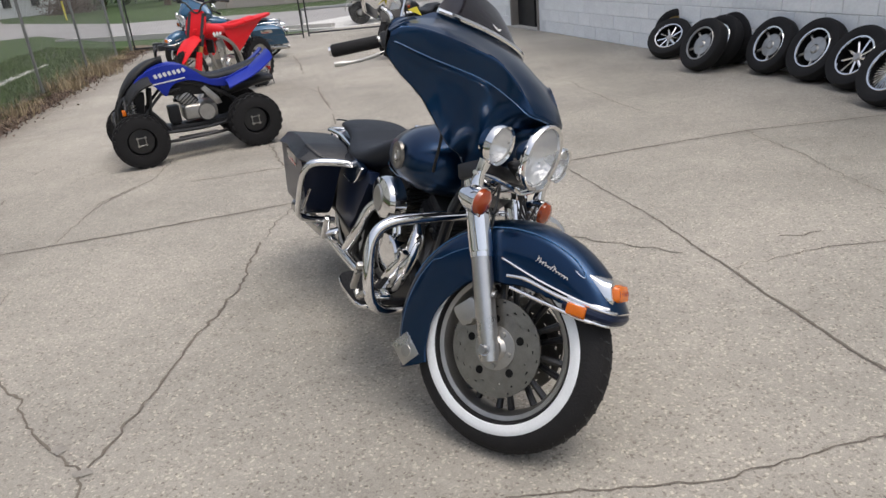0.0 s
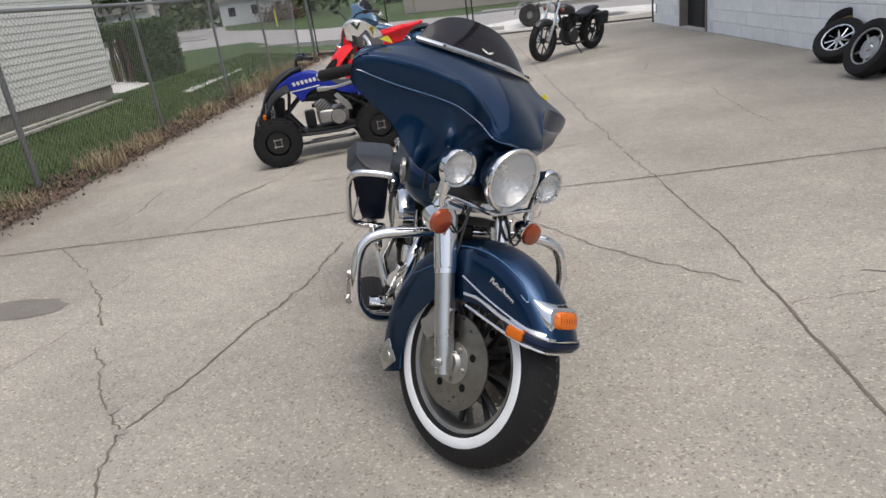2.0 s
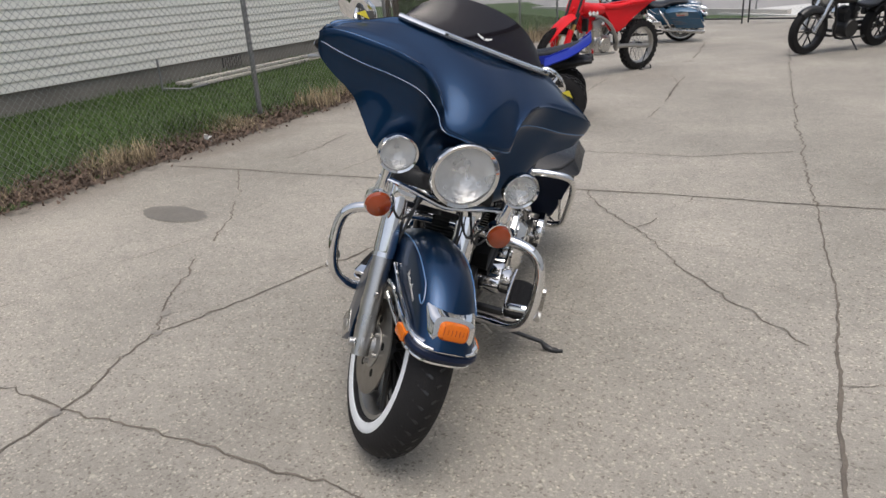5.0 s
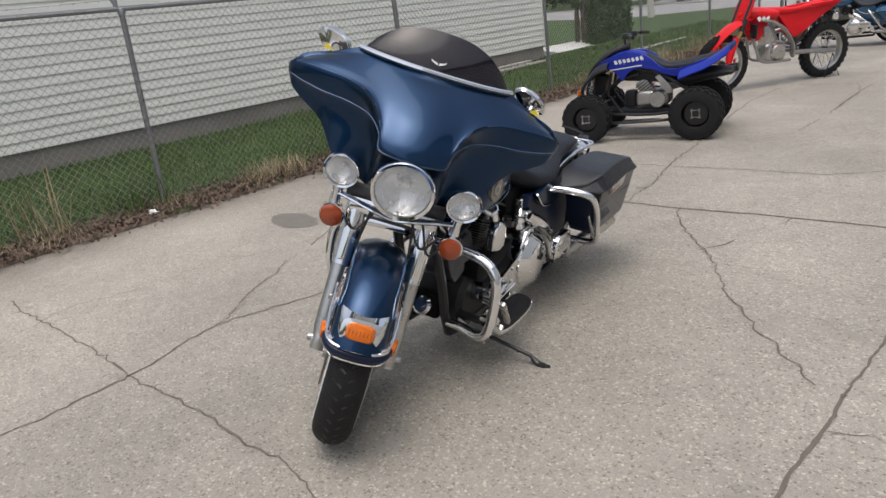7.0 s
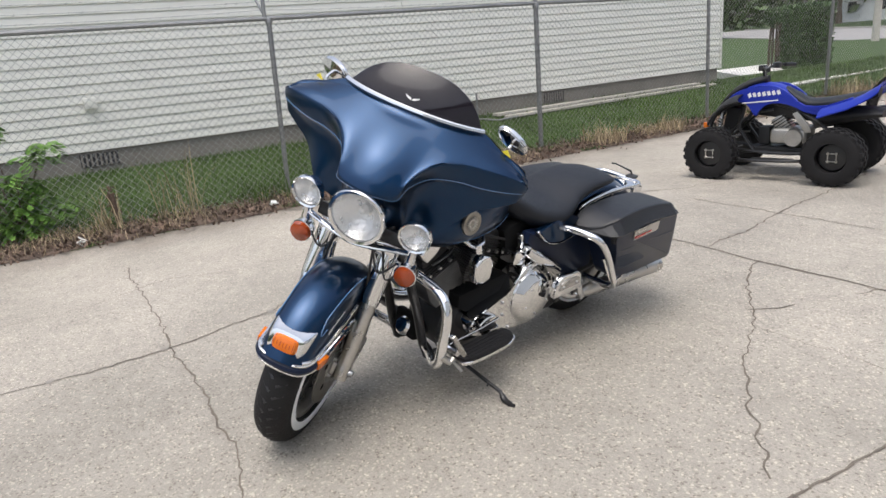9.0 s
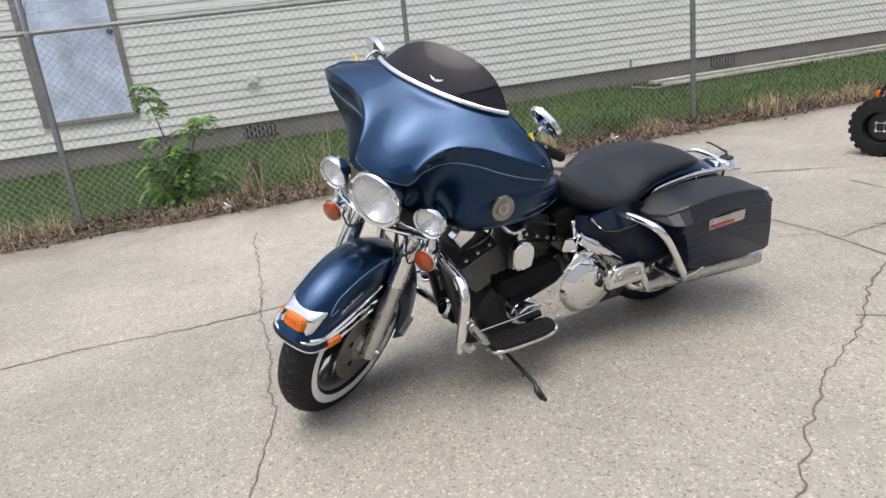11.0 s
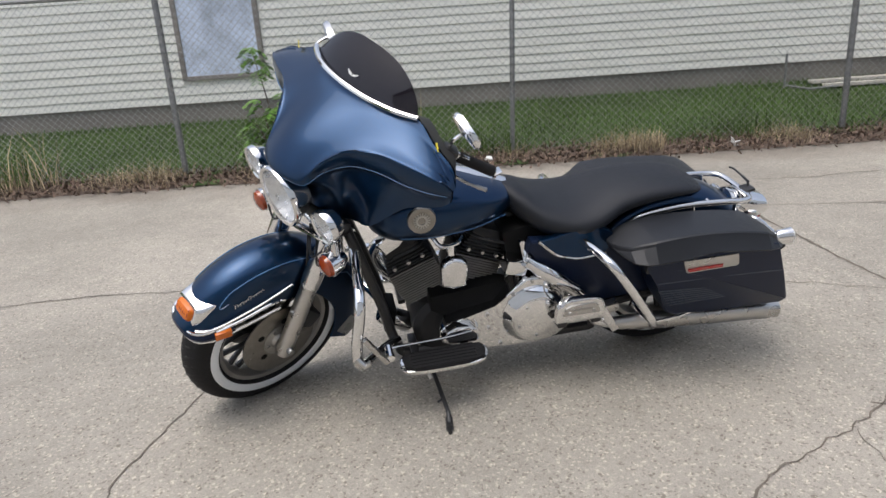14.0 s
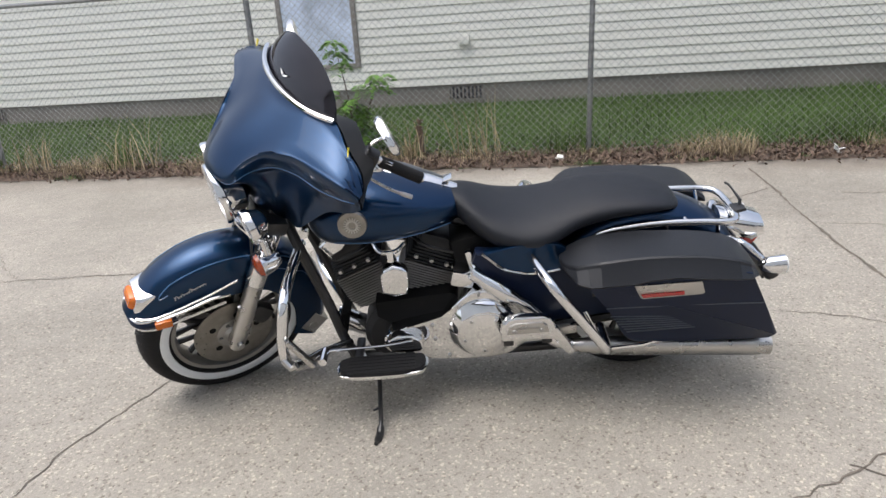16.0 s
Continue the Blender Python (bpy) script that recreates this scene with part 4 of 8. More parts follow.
# fork
fork = bp("fork_crown", box(B(), (0.08, 0.34, 0.05), pose(1.31, 0, 0.80, 0, -26, 0), 0.012), M_BLACK, st=True)
axd = Vector((-math.sin(RAKE), 0, math.cos(RAKE)))
for s in (-1, 1):
    o = Vector((WB, s * 0.122, RT))
    bm = B()
    tube(bm, [o - axd * 0.035, o + axd * 0.04, o + axd * 0.05, o + axd * 0.29], [0.026, 0.03, 0.031, 0.031], 18)
    box(bm, (0.06, 0.03, 0.06), Matrix.Translation(o) @ Matrix.Rotation(-RAKE, 4, "Y"), 0.012)
    leg = bp("fork_slider", bm, M_STEEL, fork, "brushed bright fork leg", st=True)
    bm = B()
    tube(bm, [o + axd * 0.285, o + axd * 0.29, o + axd * 0.52], [0.035, 0.036, 0.036], 18)
    tube(bm, [o + axd * 0.27, o + axd * 0.29], 0.034, 18)
    bp("fork_cover", bm, M_CHROME, fork, st=True)
    bm = B()
    lathe(bm, [(0.001, 0.03), (0.012, 0.03), (0.014, 0.022), (0.014, 0.0)], Matrix.Translation(o + Vector((0, s * 0.012, 0))) @ Matrix.Rotation(radians(-90 * s), 4, "X"), 10)
    bp("axle_nut", bm, M_SCREW, leg, st=True)
    bm = B()
    lathe(bm, [(0.001, 0.02), (0.009, 0.02), (0.01, 0.0)], Matrix.Translation(o + axd * 0.17 + Vector((0.02, 0, 0))) @ Matrix.Rotation(radians(90), 4, "Y"), 10)
    bp("pinch_bolt", bm, M_SCREW, leg, st=True)
    # brake caliper behind the leg
    bm = B()
    plate(bm, rounded([(-0.038, -0.025), (0.022, -0.04), (0.04, 0.0), (0.022, 0.042), (-0.03, 0.036)], 4), 0.05, Matrix.Translation(o + Vector((-0.11, -s * 0.02, 0.075))) @ Matrix.Rotation(radians(25), 4, "Y"), 0.01)
    bp("brake_caliper", bm, M_ALU if s < 0 else M_BLACK, fork, st=True)
    bm = B()
    tube(bm, [o + Vector((-0.1, -s * 0.02, 0.12)), o + Vector((-0.13, -s * 0.03, 0.3)), o + Vector((-0.16, -s * 0.05, 0.45))], 0.005, 6, smooth=5)
    bp("brake_hose", bm, M_BLACK, fork, st=True)

# headlamp, passing lamps, signals
def lamp(name, c, r, depth, d=(1, 0, -0.03), lens=M_CLEAR, parent=bike, label="", shell=M_CHROME, bulge=0.16):
    m = along(c, d)
    k = bp(name, lathe(B(), [(0.001, -depth), (r * 0.35, -depth * 0.98), (r * 0.75, -depth * 0.75), (r * 0.93, -depth * 0.35), (r * 0.98, -0.018), (r * 1.05, -0.014), (r * 1.07, 0.0), (r * 1.03, 0.008), (r * 0.93, 0.004), (r * 0.92, -0.004)], m, 40, cap=False), shell, parent, label, st=True)
    bp("lens", lathe(B(), [(r * 0.94, -0.002), (r * 0.9, 0.004), (r * 0.6, r * bulge * 0.8), (r * 0.3, r * bulge), (0.001, r * bulge * 1.05)], m, 40, cap=False), lens, k, st=True)
    bp("reflector", lathe(B(), [(r * 0.91, -0.004), (r * 0.7, -depth * 0.4), (r * 0.3, -depth * 0.7), (0.001, -depth * 0.72)], m, 32, cap=False), M_BOWL, k, st=True)
    bp("bulb", lathe(B(), [(0.001, -depth * 0.38), (r * 0.12, -depth * 0.42), (r * 0.14, -depth * 0.7)], m, 14, cap=False), M_WHITE, k, st=True)
    return k


HEAD = Vector((1.436, 0.008, 0.897))
lamp("headlamp", HEAD, 0.099, 0.10, (1, 0, -0.06), label="large round headlamp in a bright ring")
for s in (-1, 1):
    c = Vector((1.403, s * 0.204 + 0.008, 0.893))
    lamp("passing_lamp", c, 0.056, 0.06, (1, s * 0.04, -0.08), label="round bright passing lamp")
    bm = B()
    tube(bm, [c + Vector((-0.03, 0, -0.05)), c + Vector((-0.035, 0, -0.09)), c + Vector((-0.035, 0, -0.125))], [0.02, 0.016, 0.02], 12)
    bp("lamp_stalk", bm, M_CHROME, st=True)
    q = Vector((1.398, s * 0.205 + 0.010, 0.727))
    m = along(q, (1, 0, -0.05))
    sig = bp("turn_signal", lathe(B(), [(0.001, -0.07), (0.02, -0.066), (0.036, -0.04), (0.042, -0.005), (0.043, 0.0), (0.038, 0.002)], m, 24, cap=False), M_CHROME, st=True)
    bp("lens", lathe(B(), [(0.04, 0.0), (0.036, 0.014), (0.02, 0.022), (0.001, 0.024)], m, 24, cap=False), M_AMBERD, sig, "dark amber signal lens", st=True)
    bm = B()
    tube(bm, [q + Vector((-0.04, 0, 0.035)), q + Vector((-0.03, -s * 0.01, 0.07))], 0.012, 8)
    bp("signal_bracket", bm, M_CHROME, sig, st=True)
bm = B()
tube(bm, [(1.36, -0.21, 0.80), (1.385, -0.15, 0.80), (1.40, -0.06, 0.785), (1.40, 0.0, 0.775), (1.40, 0.06, 0.785), (1.385, 0.15, 0.80), (1.36, 0.22, 0.80)], 0.013, 10, smooth=5, flat=0.6)
box(bm, (0.03, 0.30, 0.05), pose(1.345, 0, 0.765, 0, -20, 0), 0.01)
bp("lamp_bracket", bm, M_CHROME, st=True)
for y0, y1, dz in ((-0.17, -0.05, 0.05), (0.17, 0.06, 0.055), (0.2, 0.1, 0.07)):
    bm = B()
    tube(bm, [(1.39, y0, 0.75), (1.40, (y0 + y1) / 2, 0.75 - dz), (1.36, y1, 0.78)], 0.004, 6, smooth=5)
    bp("lamp_wire", bm, M_BLACK, st=True)
bm = B()
plate(bm, [(1.30, 0.70), (1.345, 0.745), (1.340, 0.79), (1.30, 0.84), (1.24, 0.80), (1.27, 0.72)], 0.22, None, 0.01)
bp("headlamp_nacelle", bm, M_BLACK, st=True)

# batwing fairing: columns from the centre outwards; each runs from the top edge over the fold and the pinstripe to the lower edge
TOPLINE = ((1.166, 0.0, 1.210), (1.161, 0.05, 1.209), (1.155, 0.095, 1.208), (1.146, 0.135, 1.208), (1.130, 0.19, 1.207), (1.096, 0.262, 1.203), (1.104, 0.345, 1.166), (1.104, 0.418, 1.140), (1.110, 0.449, 1.122), (1.122, 0.468, 1.092))
FOLD = ((1.440, 0.0, 1.012), (1.432, 0.058, 1.014), (1.408, 0.106, 1.022), (1.360, 0.128, 1.072), (1.298, 0.180, 1.118), (1.240, 0.255, 1.128), (1.209, 0.345, 1.126), (1.181, 0.420, 1.120), (1.156, 0.462, 1.108), (1.138, 0.477, 1.085))
STRIPE = ((1.438, 0.0, 0.998), (1.430, 0.058, 0.999), (1.405, 0.110, 1.001), (1.344, 0.124, 1.029), (1.280, 0.172, 1.056), (1.235, 0.252, 1.062), (1.209, 0.340, 1.061), (1.178, 0.415, 1.064), (1.152, 0.460, 1.068), (1.134, 0.473, 1.062))
LOWLINE = ((1.330, 0.0, 0.800), (1.322, 0.058, 0.800), (1.280, 0.112, 0.802), (1.262, 0.135, 0.808), (1.266, 0.180, 0.832), (1.256, 0.248, 0.855), (1.192, 0.330, 0.950), (1.160, 0.405, 0.990), (1.144, 0.450, 1.018), (1.130, 0.464, 1.034))
CROWN = (0.026, 0.024, 0.012, 0.002, 0.0, 0.002, 0.010, 0.012, 0.006, 0.0)
HOLLOW = (0.050, 0.050, 0.046, 0.030, 0.018, 0.014, 0.010, 0.008, 0.004, 0.0)


def fairing_grid(fine_y=4, fine_v=4):
    cols = []
    for a, f, p, b, crown, hollow in zip(TOPLINE, FOLD, STRIPE, LOWLINE, CROWN, HOLLOW):
        a, f, p, b = Vector(a), Vector(f), Vector(p), Vector(b)
        out = Vector((f.z - a.z, 0, a.x - f.x)).normalized()
        out = -out if out.z < 0 else out
        pts = [a]
        for t, k in ((0.09, -0.10), (0.22, 0.35), (0.45, 0.85), (0.68, 1.0), (0.90, 0.55)):
            pts.append(a.lerp(f, t) + out * crown * k)
        pts += [f, f.lerp(p, 0.5) + Vector((0.003, 0, 0)), p]
        for t, k in ((0.10, 0.75), (0.35, 1.0), (0.70, 0.5)):
            pts.append(p.lerp(b, t) - Vector((hollow * k, 0, 0)))
        cols.append(pts + [b])
    cols = [[Vector((v.x, 0.008 - v.y, v.z)) for v in c] for c in reversed(cols[1:])] + [[Vector((v.x, 0.008 + v.y, v.z)) for v in c] for c in cols]
    rows = []
    dense = [crom(c, fine_v) for c in cols]
    nv = len(dense[0])
    for j in range(nv):
        rows.append(crom([c[j] for c in dense], fine_y))
    # the hood flows evenly from wing to wing between its top edge and the fold
    fold = 6 * fine_v
    for j in range(2, fold):
        row = rows[j]
        for _ in range(int(26 * min(1.0, (fold - j) / 10))):
            row[1:-1] = [(a + 2 * b + c) / 4 for a, b, c in zip(row, row[1:], row[2:])]
    return rows


FG = fairing_grid()
bm = B()
outer = [[bm.verts.new(v) for v in r] for r in FG]
nr, nc = len(FG), len(FG[0])
inner = []
for j in range(nr):
    row = []
    for i in range(nc):
        du = FG[j][min(i + 1, nc - 1)] - FG[j][max(i - 1, 0)]
        dv = FG[min(j + 1, nr - 1)][i] - FG[max(j - 1, 0)][i]
        nn = du.cross(dv).normalized()
        if nn.x < 0:
            nn = -nn
        row.append(bm.verts.new(FG[j][i] - nn * 0.005))
    inner.append(row)
for g in (outer, inner):
    for j in range(nr - 1):
        for i in range(nc - 1):
            bm.faces.new((g[j][i], g[j][i + 1], g[j + 1][i + 1], g[j + 1][i]))
for i in range(nc - 1):
    bm.faces.new((outer[0][i], outer[0][i + 1], inner[0][i + 1], inner[0][i]))
    bm.faces.new((outer[-1][i], outer[-1][i + 1], inner[-1][i + 1], inner[-1][i]))
for j in range(nr - 1):
    for i in (0, -1):
        bm.faces.new((outer[j][i], outer[j + 1][i], inner[j + 1][i], inner[j][i]))
fairing = bp("fairing", bm, M_BLUE, st=True, label="glossy navy batwing fairing shell", sharp=50)
bm = B()
tube(bm, [FG[4 * 8][i] + Vector((0.0012, 0, -0.001)) for i in range(3, nc - 3)], 0.0016, 5)
bp("pinstripe", bm, M_STRIPE, fairing, "thin light blue pinstripe", st=True)
# inner fairing: black dash closing the back of the shell
bm = B()
ring_o = [FG[0][i] for i in range(0, nc, 2)] + [FG[j][nc - 1] for j in range(1, nr, 3)] + [FG[-1][i] for i in range(nc - 1, -1, -2)]
back = [Vector((v.x - 0.025 - 0.16 * max(0.0, v.z - 0.85), v.y * 0.86, v.z + (1.06 - v.z) * 0.35)) for v in ring_o]
a = [bm.verts.new(v - Vector((0.006, 0, 0))) for v in ring_o]
b = [bm.verts.new(v) for v in back]
for i in range(len(a)):
    k = (i + 1) % len(a)
    bm.faces.new((a[i], a[k], b[k], b[i]))
bm.faces.new(b)
bp("inner_fairing", bm, M_PLAST, fairing, "black plastic inner fairing and dash", st=True)
bm = B()
for y in (-0.09, 0.09):
    lathe(bm, [(0.001, 0.004), (0.045, 0.004), (0.05, 0.0), (0.05, -0.03)], Matrix.Translation((1.075, y, 1.12)) @ Matrix.Rotation(radians(-90), 4, "Y"), 20)
bp("gauge", bm, M_CHROME, fairing, st=True)

# smoked windshield
def shield_base(u):
    """The line along which the windshield meets the fairing, u from -1 to 1."""
    return Vector((1.166 - 0.048 * u * u - 0.022 * u ** 4, 0.264 * u + 0.008, 1.210 - 0.006 * u * u))


bm = B()
nu, nvv = 36, 10
sh_o, sh_i = [], []
for k in range(nvv + 1):
    v = k / nvv
    ro, ri = [], []
    for i in range(nu + 1):
        u = -1 + 2 * i / nu
        h = v * 0.121 * max(0.0, 1 - abs(u) ** 2.6) ** 0.77
        q = shield_base(u)
        p = Vector((q.x - 0.006 - 0.83 * h + 0.25 * h * (1 - v) * 1.2, 0.008 + (q.y - 0.008) * (1 - 0.05 * v * v), q.z - 0.006 + h))
        ro.append(bm.verts.new(p))
        ri.append(bm.verts.new(p - Vector((0.0025, 0, 0.0025))))
    sh_o.append(ro)
    sh_i.append(ri)
for g in (sh_o, sh_i):
    for k in range(nvv):
        for i in range(nu):
            bm.faces.new((g[k][i], g[k][i + 1], g[k + 1][i + 1], g[k + 1][i]))
for i in range(nu):
    bm.faces.new((sh_o[-1][i], sh_o[-1][i + 1], sh_i[-1][i + 1], sh_i[-1][i]))
bmesh.ops.remove_doubles(bm, verts=bm.verts, dist=1e-5)
shield = bp("windshield", bm, M_SHIELD, st=True, label="low smoked windshield with bright base trim")
bm = B()
tube(bm, [shield_base(u) + Vector((0.003, 0, 0.003)) for u in [-1 + k / 16 for k in range(33)]], 0.0095, 8)
bp("windshield_trim", bm, M_CHROME, shield, st=True)
bm = B()
for s in (-1, 1):
    plate(bm, [(0.001, 0.0), (0.013, 0.003), (0.024, 0.010), (0.026, 0.015), (0.014, 0.010), (0.004, 0.008)], 0.002, Matrix.Translation((1.146, 0.006, 1.236)) @ Matrix.Rotation(radians(-36), 4, "Y") @ Matrix.Rotation(radians(90 * s), 4, "Z"))
bp("wing_emblem", bm, M_WHITE, shield, "small pale wing emblem", st=True)

# handlebar, grips, levers, mirrors
bm = B()
tube(bm, [(0.90, -0.43, 1.000), (1.03, -0.345, 1.085), (1.09, -0.25, 1.08), (1.16, -0.10, 1.0), (1.17, 0.0, 0.99), (1.16, 0.10, 1.0), (1.09, 0.25, 1.08), (1.03, 0.345, 1.10), (0.90, 0.43, 1.02)], 0.0125, 10, smooth=5)
bar = bp("handlebar", bm, M_CHROME, st=True)
for s in (-1, 1):
    o = Vector((1.03, s * 0.345, 1.10 if s > 0 else 1.085))
    d = (Vector((0.90, s * 0.43, 1.02 if s > 0 else 1.0)) - o).normalized()
    bm = B()
    tube(bm, [o + d * 0.03, o + d * 0.035, o + d * 0.165, o + d * 0.17], [0.016, 0.018, 0.0185, 0.016], 14)
    bp("grip", bm, M_RUBBER, bar, st=True)
    bm = B()
    box(bm, (0.05, 0.05, 0.045), Matrix.Translation(o + d * 0.0) @ d.to_track_quat("X", "Z").to_matrix().to_4x4(), 0.01)
    bp("switch_housing", bm, M_BLACK, bar, st=True)
    bm = B()
    tube(bm, [o + Vector((0.03, 0, -0.01)), o + d * 0.05 + Vector((0.06, s * 0.01, -0.02)), o + d * 0.12 + Vector((0.064, s * 0.012, -0.030)), o + d * 0.175 + Vector((0.052, s * 0.02, -0.034))], [0.006, 0.005, 0.005, 0.0075], 8, smooth=5)
    bp("lever", bm, M_STEEL, bar, st=True)
    q = Vector((0.975, s * 0.360, 1.166))
    bm = B()
    tube(bm, [o + Vector((0, 0, 0.02)), o + Vector((0.0, s * 0.02, 0.06)), q], 0.006, 8, smooth=4)
    bp("mirror_stem", bm, M_CHROME, bar, st=True)
    bm = B()
    mx = Vector((0.88, -0.20, -0.43) if s > 0 else (0.90, -0.37, -0.15)).normalized()
    my = Vector((0.01, 0.93, -0.37) if s > 0 else (0, 1, 0))
    my = (my - mx * mx.dot(my)).normalized()
    ml = Matrix.Translation(q) @ Matrix((mx, my, mx.cross(my))).transposed().to_4x4()
    ol = rounded([(-0.078, 0.0), (-0.056, 0.036), (0.0, 0.043), (0.056, 0.032), (0.078, -0.004), (0.05, -0.034), (-0.02, -0.042), (-0.06, -0.03)], 4)
    ol = [(x * 0.88, z * 0.88) for x, z in ol]
    plate(bm, ol, 0.016, ml @ Matrix.Rotation(radians(90), 4, "Z"), 0.007)
    mir = bp("mirror", bm, M_CHROME, bar, "bright oval mirror", st=True)
    bm = B()
    plate(bm, [(x * 0.93, z * 0.90) for x, z in ol], 0.010, ml @ Matrix.Rotation(radians(90), 4, "Z") @ Matrix.Translation((0, -0.0075, 0)), 0.003)
    bp("mirror_back", bm, M_CHROME, mir, st=True)
    bm = B()
    plate(bm, [(x * 0.88, z * 0.86) for x, z in ol], 0.004, ml @ Matrix.Rotation(radians(90), 4, "Z") @ Matrix.Translation((0, 0.0085, 0)))
    bp("mirror_glass", bm, M_CHROME, mir, st=True)
    bm = B()
    tube(bm, [o + Vector((0.02, -s * 0.02, 0.0)), o + Vector((0.05, -s * 0.12, -0.08)), (1.12, s * 0.1, 0.9), (1.1, s * 0.04, 0.75)], 0.005, 6, smooth=6)
    bp("cable", bm, M_BLACK, bar, st=True)
for y, z in ((-0.36, 1.168), (0.37, 1.163)):
    bm = B()
    plate(bm, [(-0.022, 0), (0.022, 0.0), (0.0, 0.018)], 0.003, Matrix.Translation((1.105, y, z)) @ Matrix.Rotation(radians(60), 4, "Z"))
    bp("tag", bm, M_YEL, fairing, "small yellow paper tag", st=True)

# fuel tank: sections from the rear to the front (x, half width, bottom z, top z)
def loft(sections, n=28, pw=2.3):
    """Rounded sections along x: (x, half width, z low, z high, sideways shift)."""
    bm = B()
    rings = []
    for x, hw, z0, z1, y0 in sections:
        c, hh = (z0 + z1) / 2, (z1 - z0) / 2
        ring = []
        for k in range(n):
            a = 2 * math.pi * k / n
            cs, sn = math.cos(a), math.sin(a)
            ring.append(Vector((x, y0 + hw * math.copysign(abs(cs) ** (2 / pw), cs), c + hh * math.copysign(abs(sn) ** (2 / pw), sn))))
        rings.append(ring)
    grid_faces(bm, rings)
    return bm


def smooth_sections(tab, n=4):
    p = crom([Vector((a, b, c)) for a, b, c, _, _ in tab], n)
    q = crom([Vector((a, d, e)) for a, _, _, d, e in tab], n)
    return [(u.x, max(0.004, u.y), u.z, v.y, v.z) for u, v in zip(p, q)]


TANK = ((0.60, 0.03, 0.735, 0.765, 0), (0.64, 0.09, 0.70, 0.80, 0), (0.72, 0.145, 0.675, 0.835, 0), (0.84, 0.190, 0.660, 0.878, 0), (0.96, 0.205, 0.655, 0.900, 0), (1.06, 0.190, 0.665, 0.880, 0), (1.12, 0.13, 0.69, 0.855, 0), (1.145, 0.06, 0.73, 0.82, 0))
tank = bp("fuel_tank", loft(smooth_sections(TANK)), M_BLUE, label="navy teardrop fuel tank")
for s in (-1, 1):
    m = Matrix.Translation((0.969, s * 0.200, 0.790)) @ Matrix.Rotation(radians(-90 * s), 4, "X")
    badge = bp("tank_badge", lathe(B(), [(0.001, 0.011), (0.03, 0.011), (0.034, 0.013), (0.046, 0.012), (0.048, 0.0)], m, 32), M_DISC, tank, "round cast tank medallion")
    bm = B()
    for k in range(18):
        a = 2 * math.pi * k / 18
        box(bm, (0.012, 0.003, 0.004), m @ Matrix.Rotation(a, 4, "Z") @ Matrix.Translation((0.022, 0, 0.0125)))
    lathe(bm, [(0.012, 0.011), (0.014, 0.015), (0.018, 0.015), (0.02, 0.011)], m, 24, cap=False)
    bp("relief", bm, M_STEEL, badge)
    bm = B()
    tube(bm, [(0.66, s * 0.108, 0.72), (0.78, s * 0.168, 0.715), (0.92, s * 0.192, 0.712), (1.04, s * 0.188, 0.72)], 0.0015, 5, smooth=5)
    bp("pinstripe", bm, M_STRIPE, tank, "thin light blue pinstripe")
bm = B()
grid_faces(bm, [[Vector((x, w * u, z + h * (1 - u * u))) for u in (-1, -0.6, -0.2, 0.2, 0.6, 1)] + [Vector((x, -w, z - 0.02)), Vector((x, w, z - 0.02))][::-1] for x, w, z, h in ((0.63, 0.018, 0.798, 0.012), (0.72, 0.026, 0.836, 0.016), (0.85, 0.032, 0.872, 0.016), (1.0, 0.034, 0.888, 0.016), (1.1, 0.024, 0.870, 0.012))])
bp("tank_console", bm, M_CHROME, tank)
bm = B()
lathe(bm, [(0.001, 0.02), (0.03, 0.018), (0.036, 0.008), (0.036, -0.01)], Matrix.Translation((0.90, 0, 0.893)), 20)
bp("filler_cap", bm, M_CHROME, tank)

# two-up seat
SEAT = ((0.672, 0.03, 0.765, 0.800, 0), (0.645, 0.075, 0.72, 0.806, 0), (0.595, 0.125, 0.665, 0.790, 0), (0.52, 0.180, 0.618, 0.750, 0), (0.43, 0.205, 0.602, 0.727, 0), (0.36, 0.206, 0.604, 0.727, 0), (0.30, 0.188, 0.625, 0.740, 0), (0.235, 0.162, 0.655, 0.756, 0), (0.14, 0.148, 0.678, 0.766, 0), (0.04, 0.140, 0.690, 0.762, 0), (-0.04, 0.122, 0.692, 0.748, 0), (-0.09, 0.09, 0.69, 0.726, 0), (-0.105, 0.055, 0.695, 0.713, 0))
seat = bp("seat", loft(smooth_sections(SEAT, 6), n=48, pw=2.25), M_VINYL, label="black vinyl two-up seat")
bm = B()
box(bm, (0.03, 0.05, 0.006), pose(0.66, 0, 0.835, 0, 20, 0), 0.002)
bp("seat_badge", bm, M_CHROME, seat)

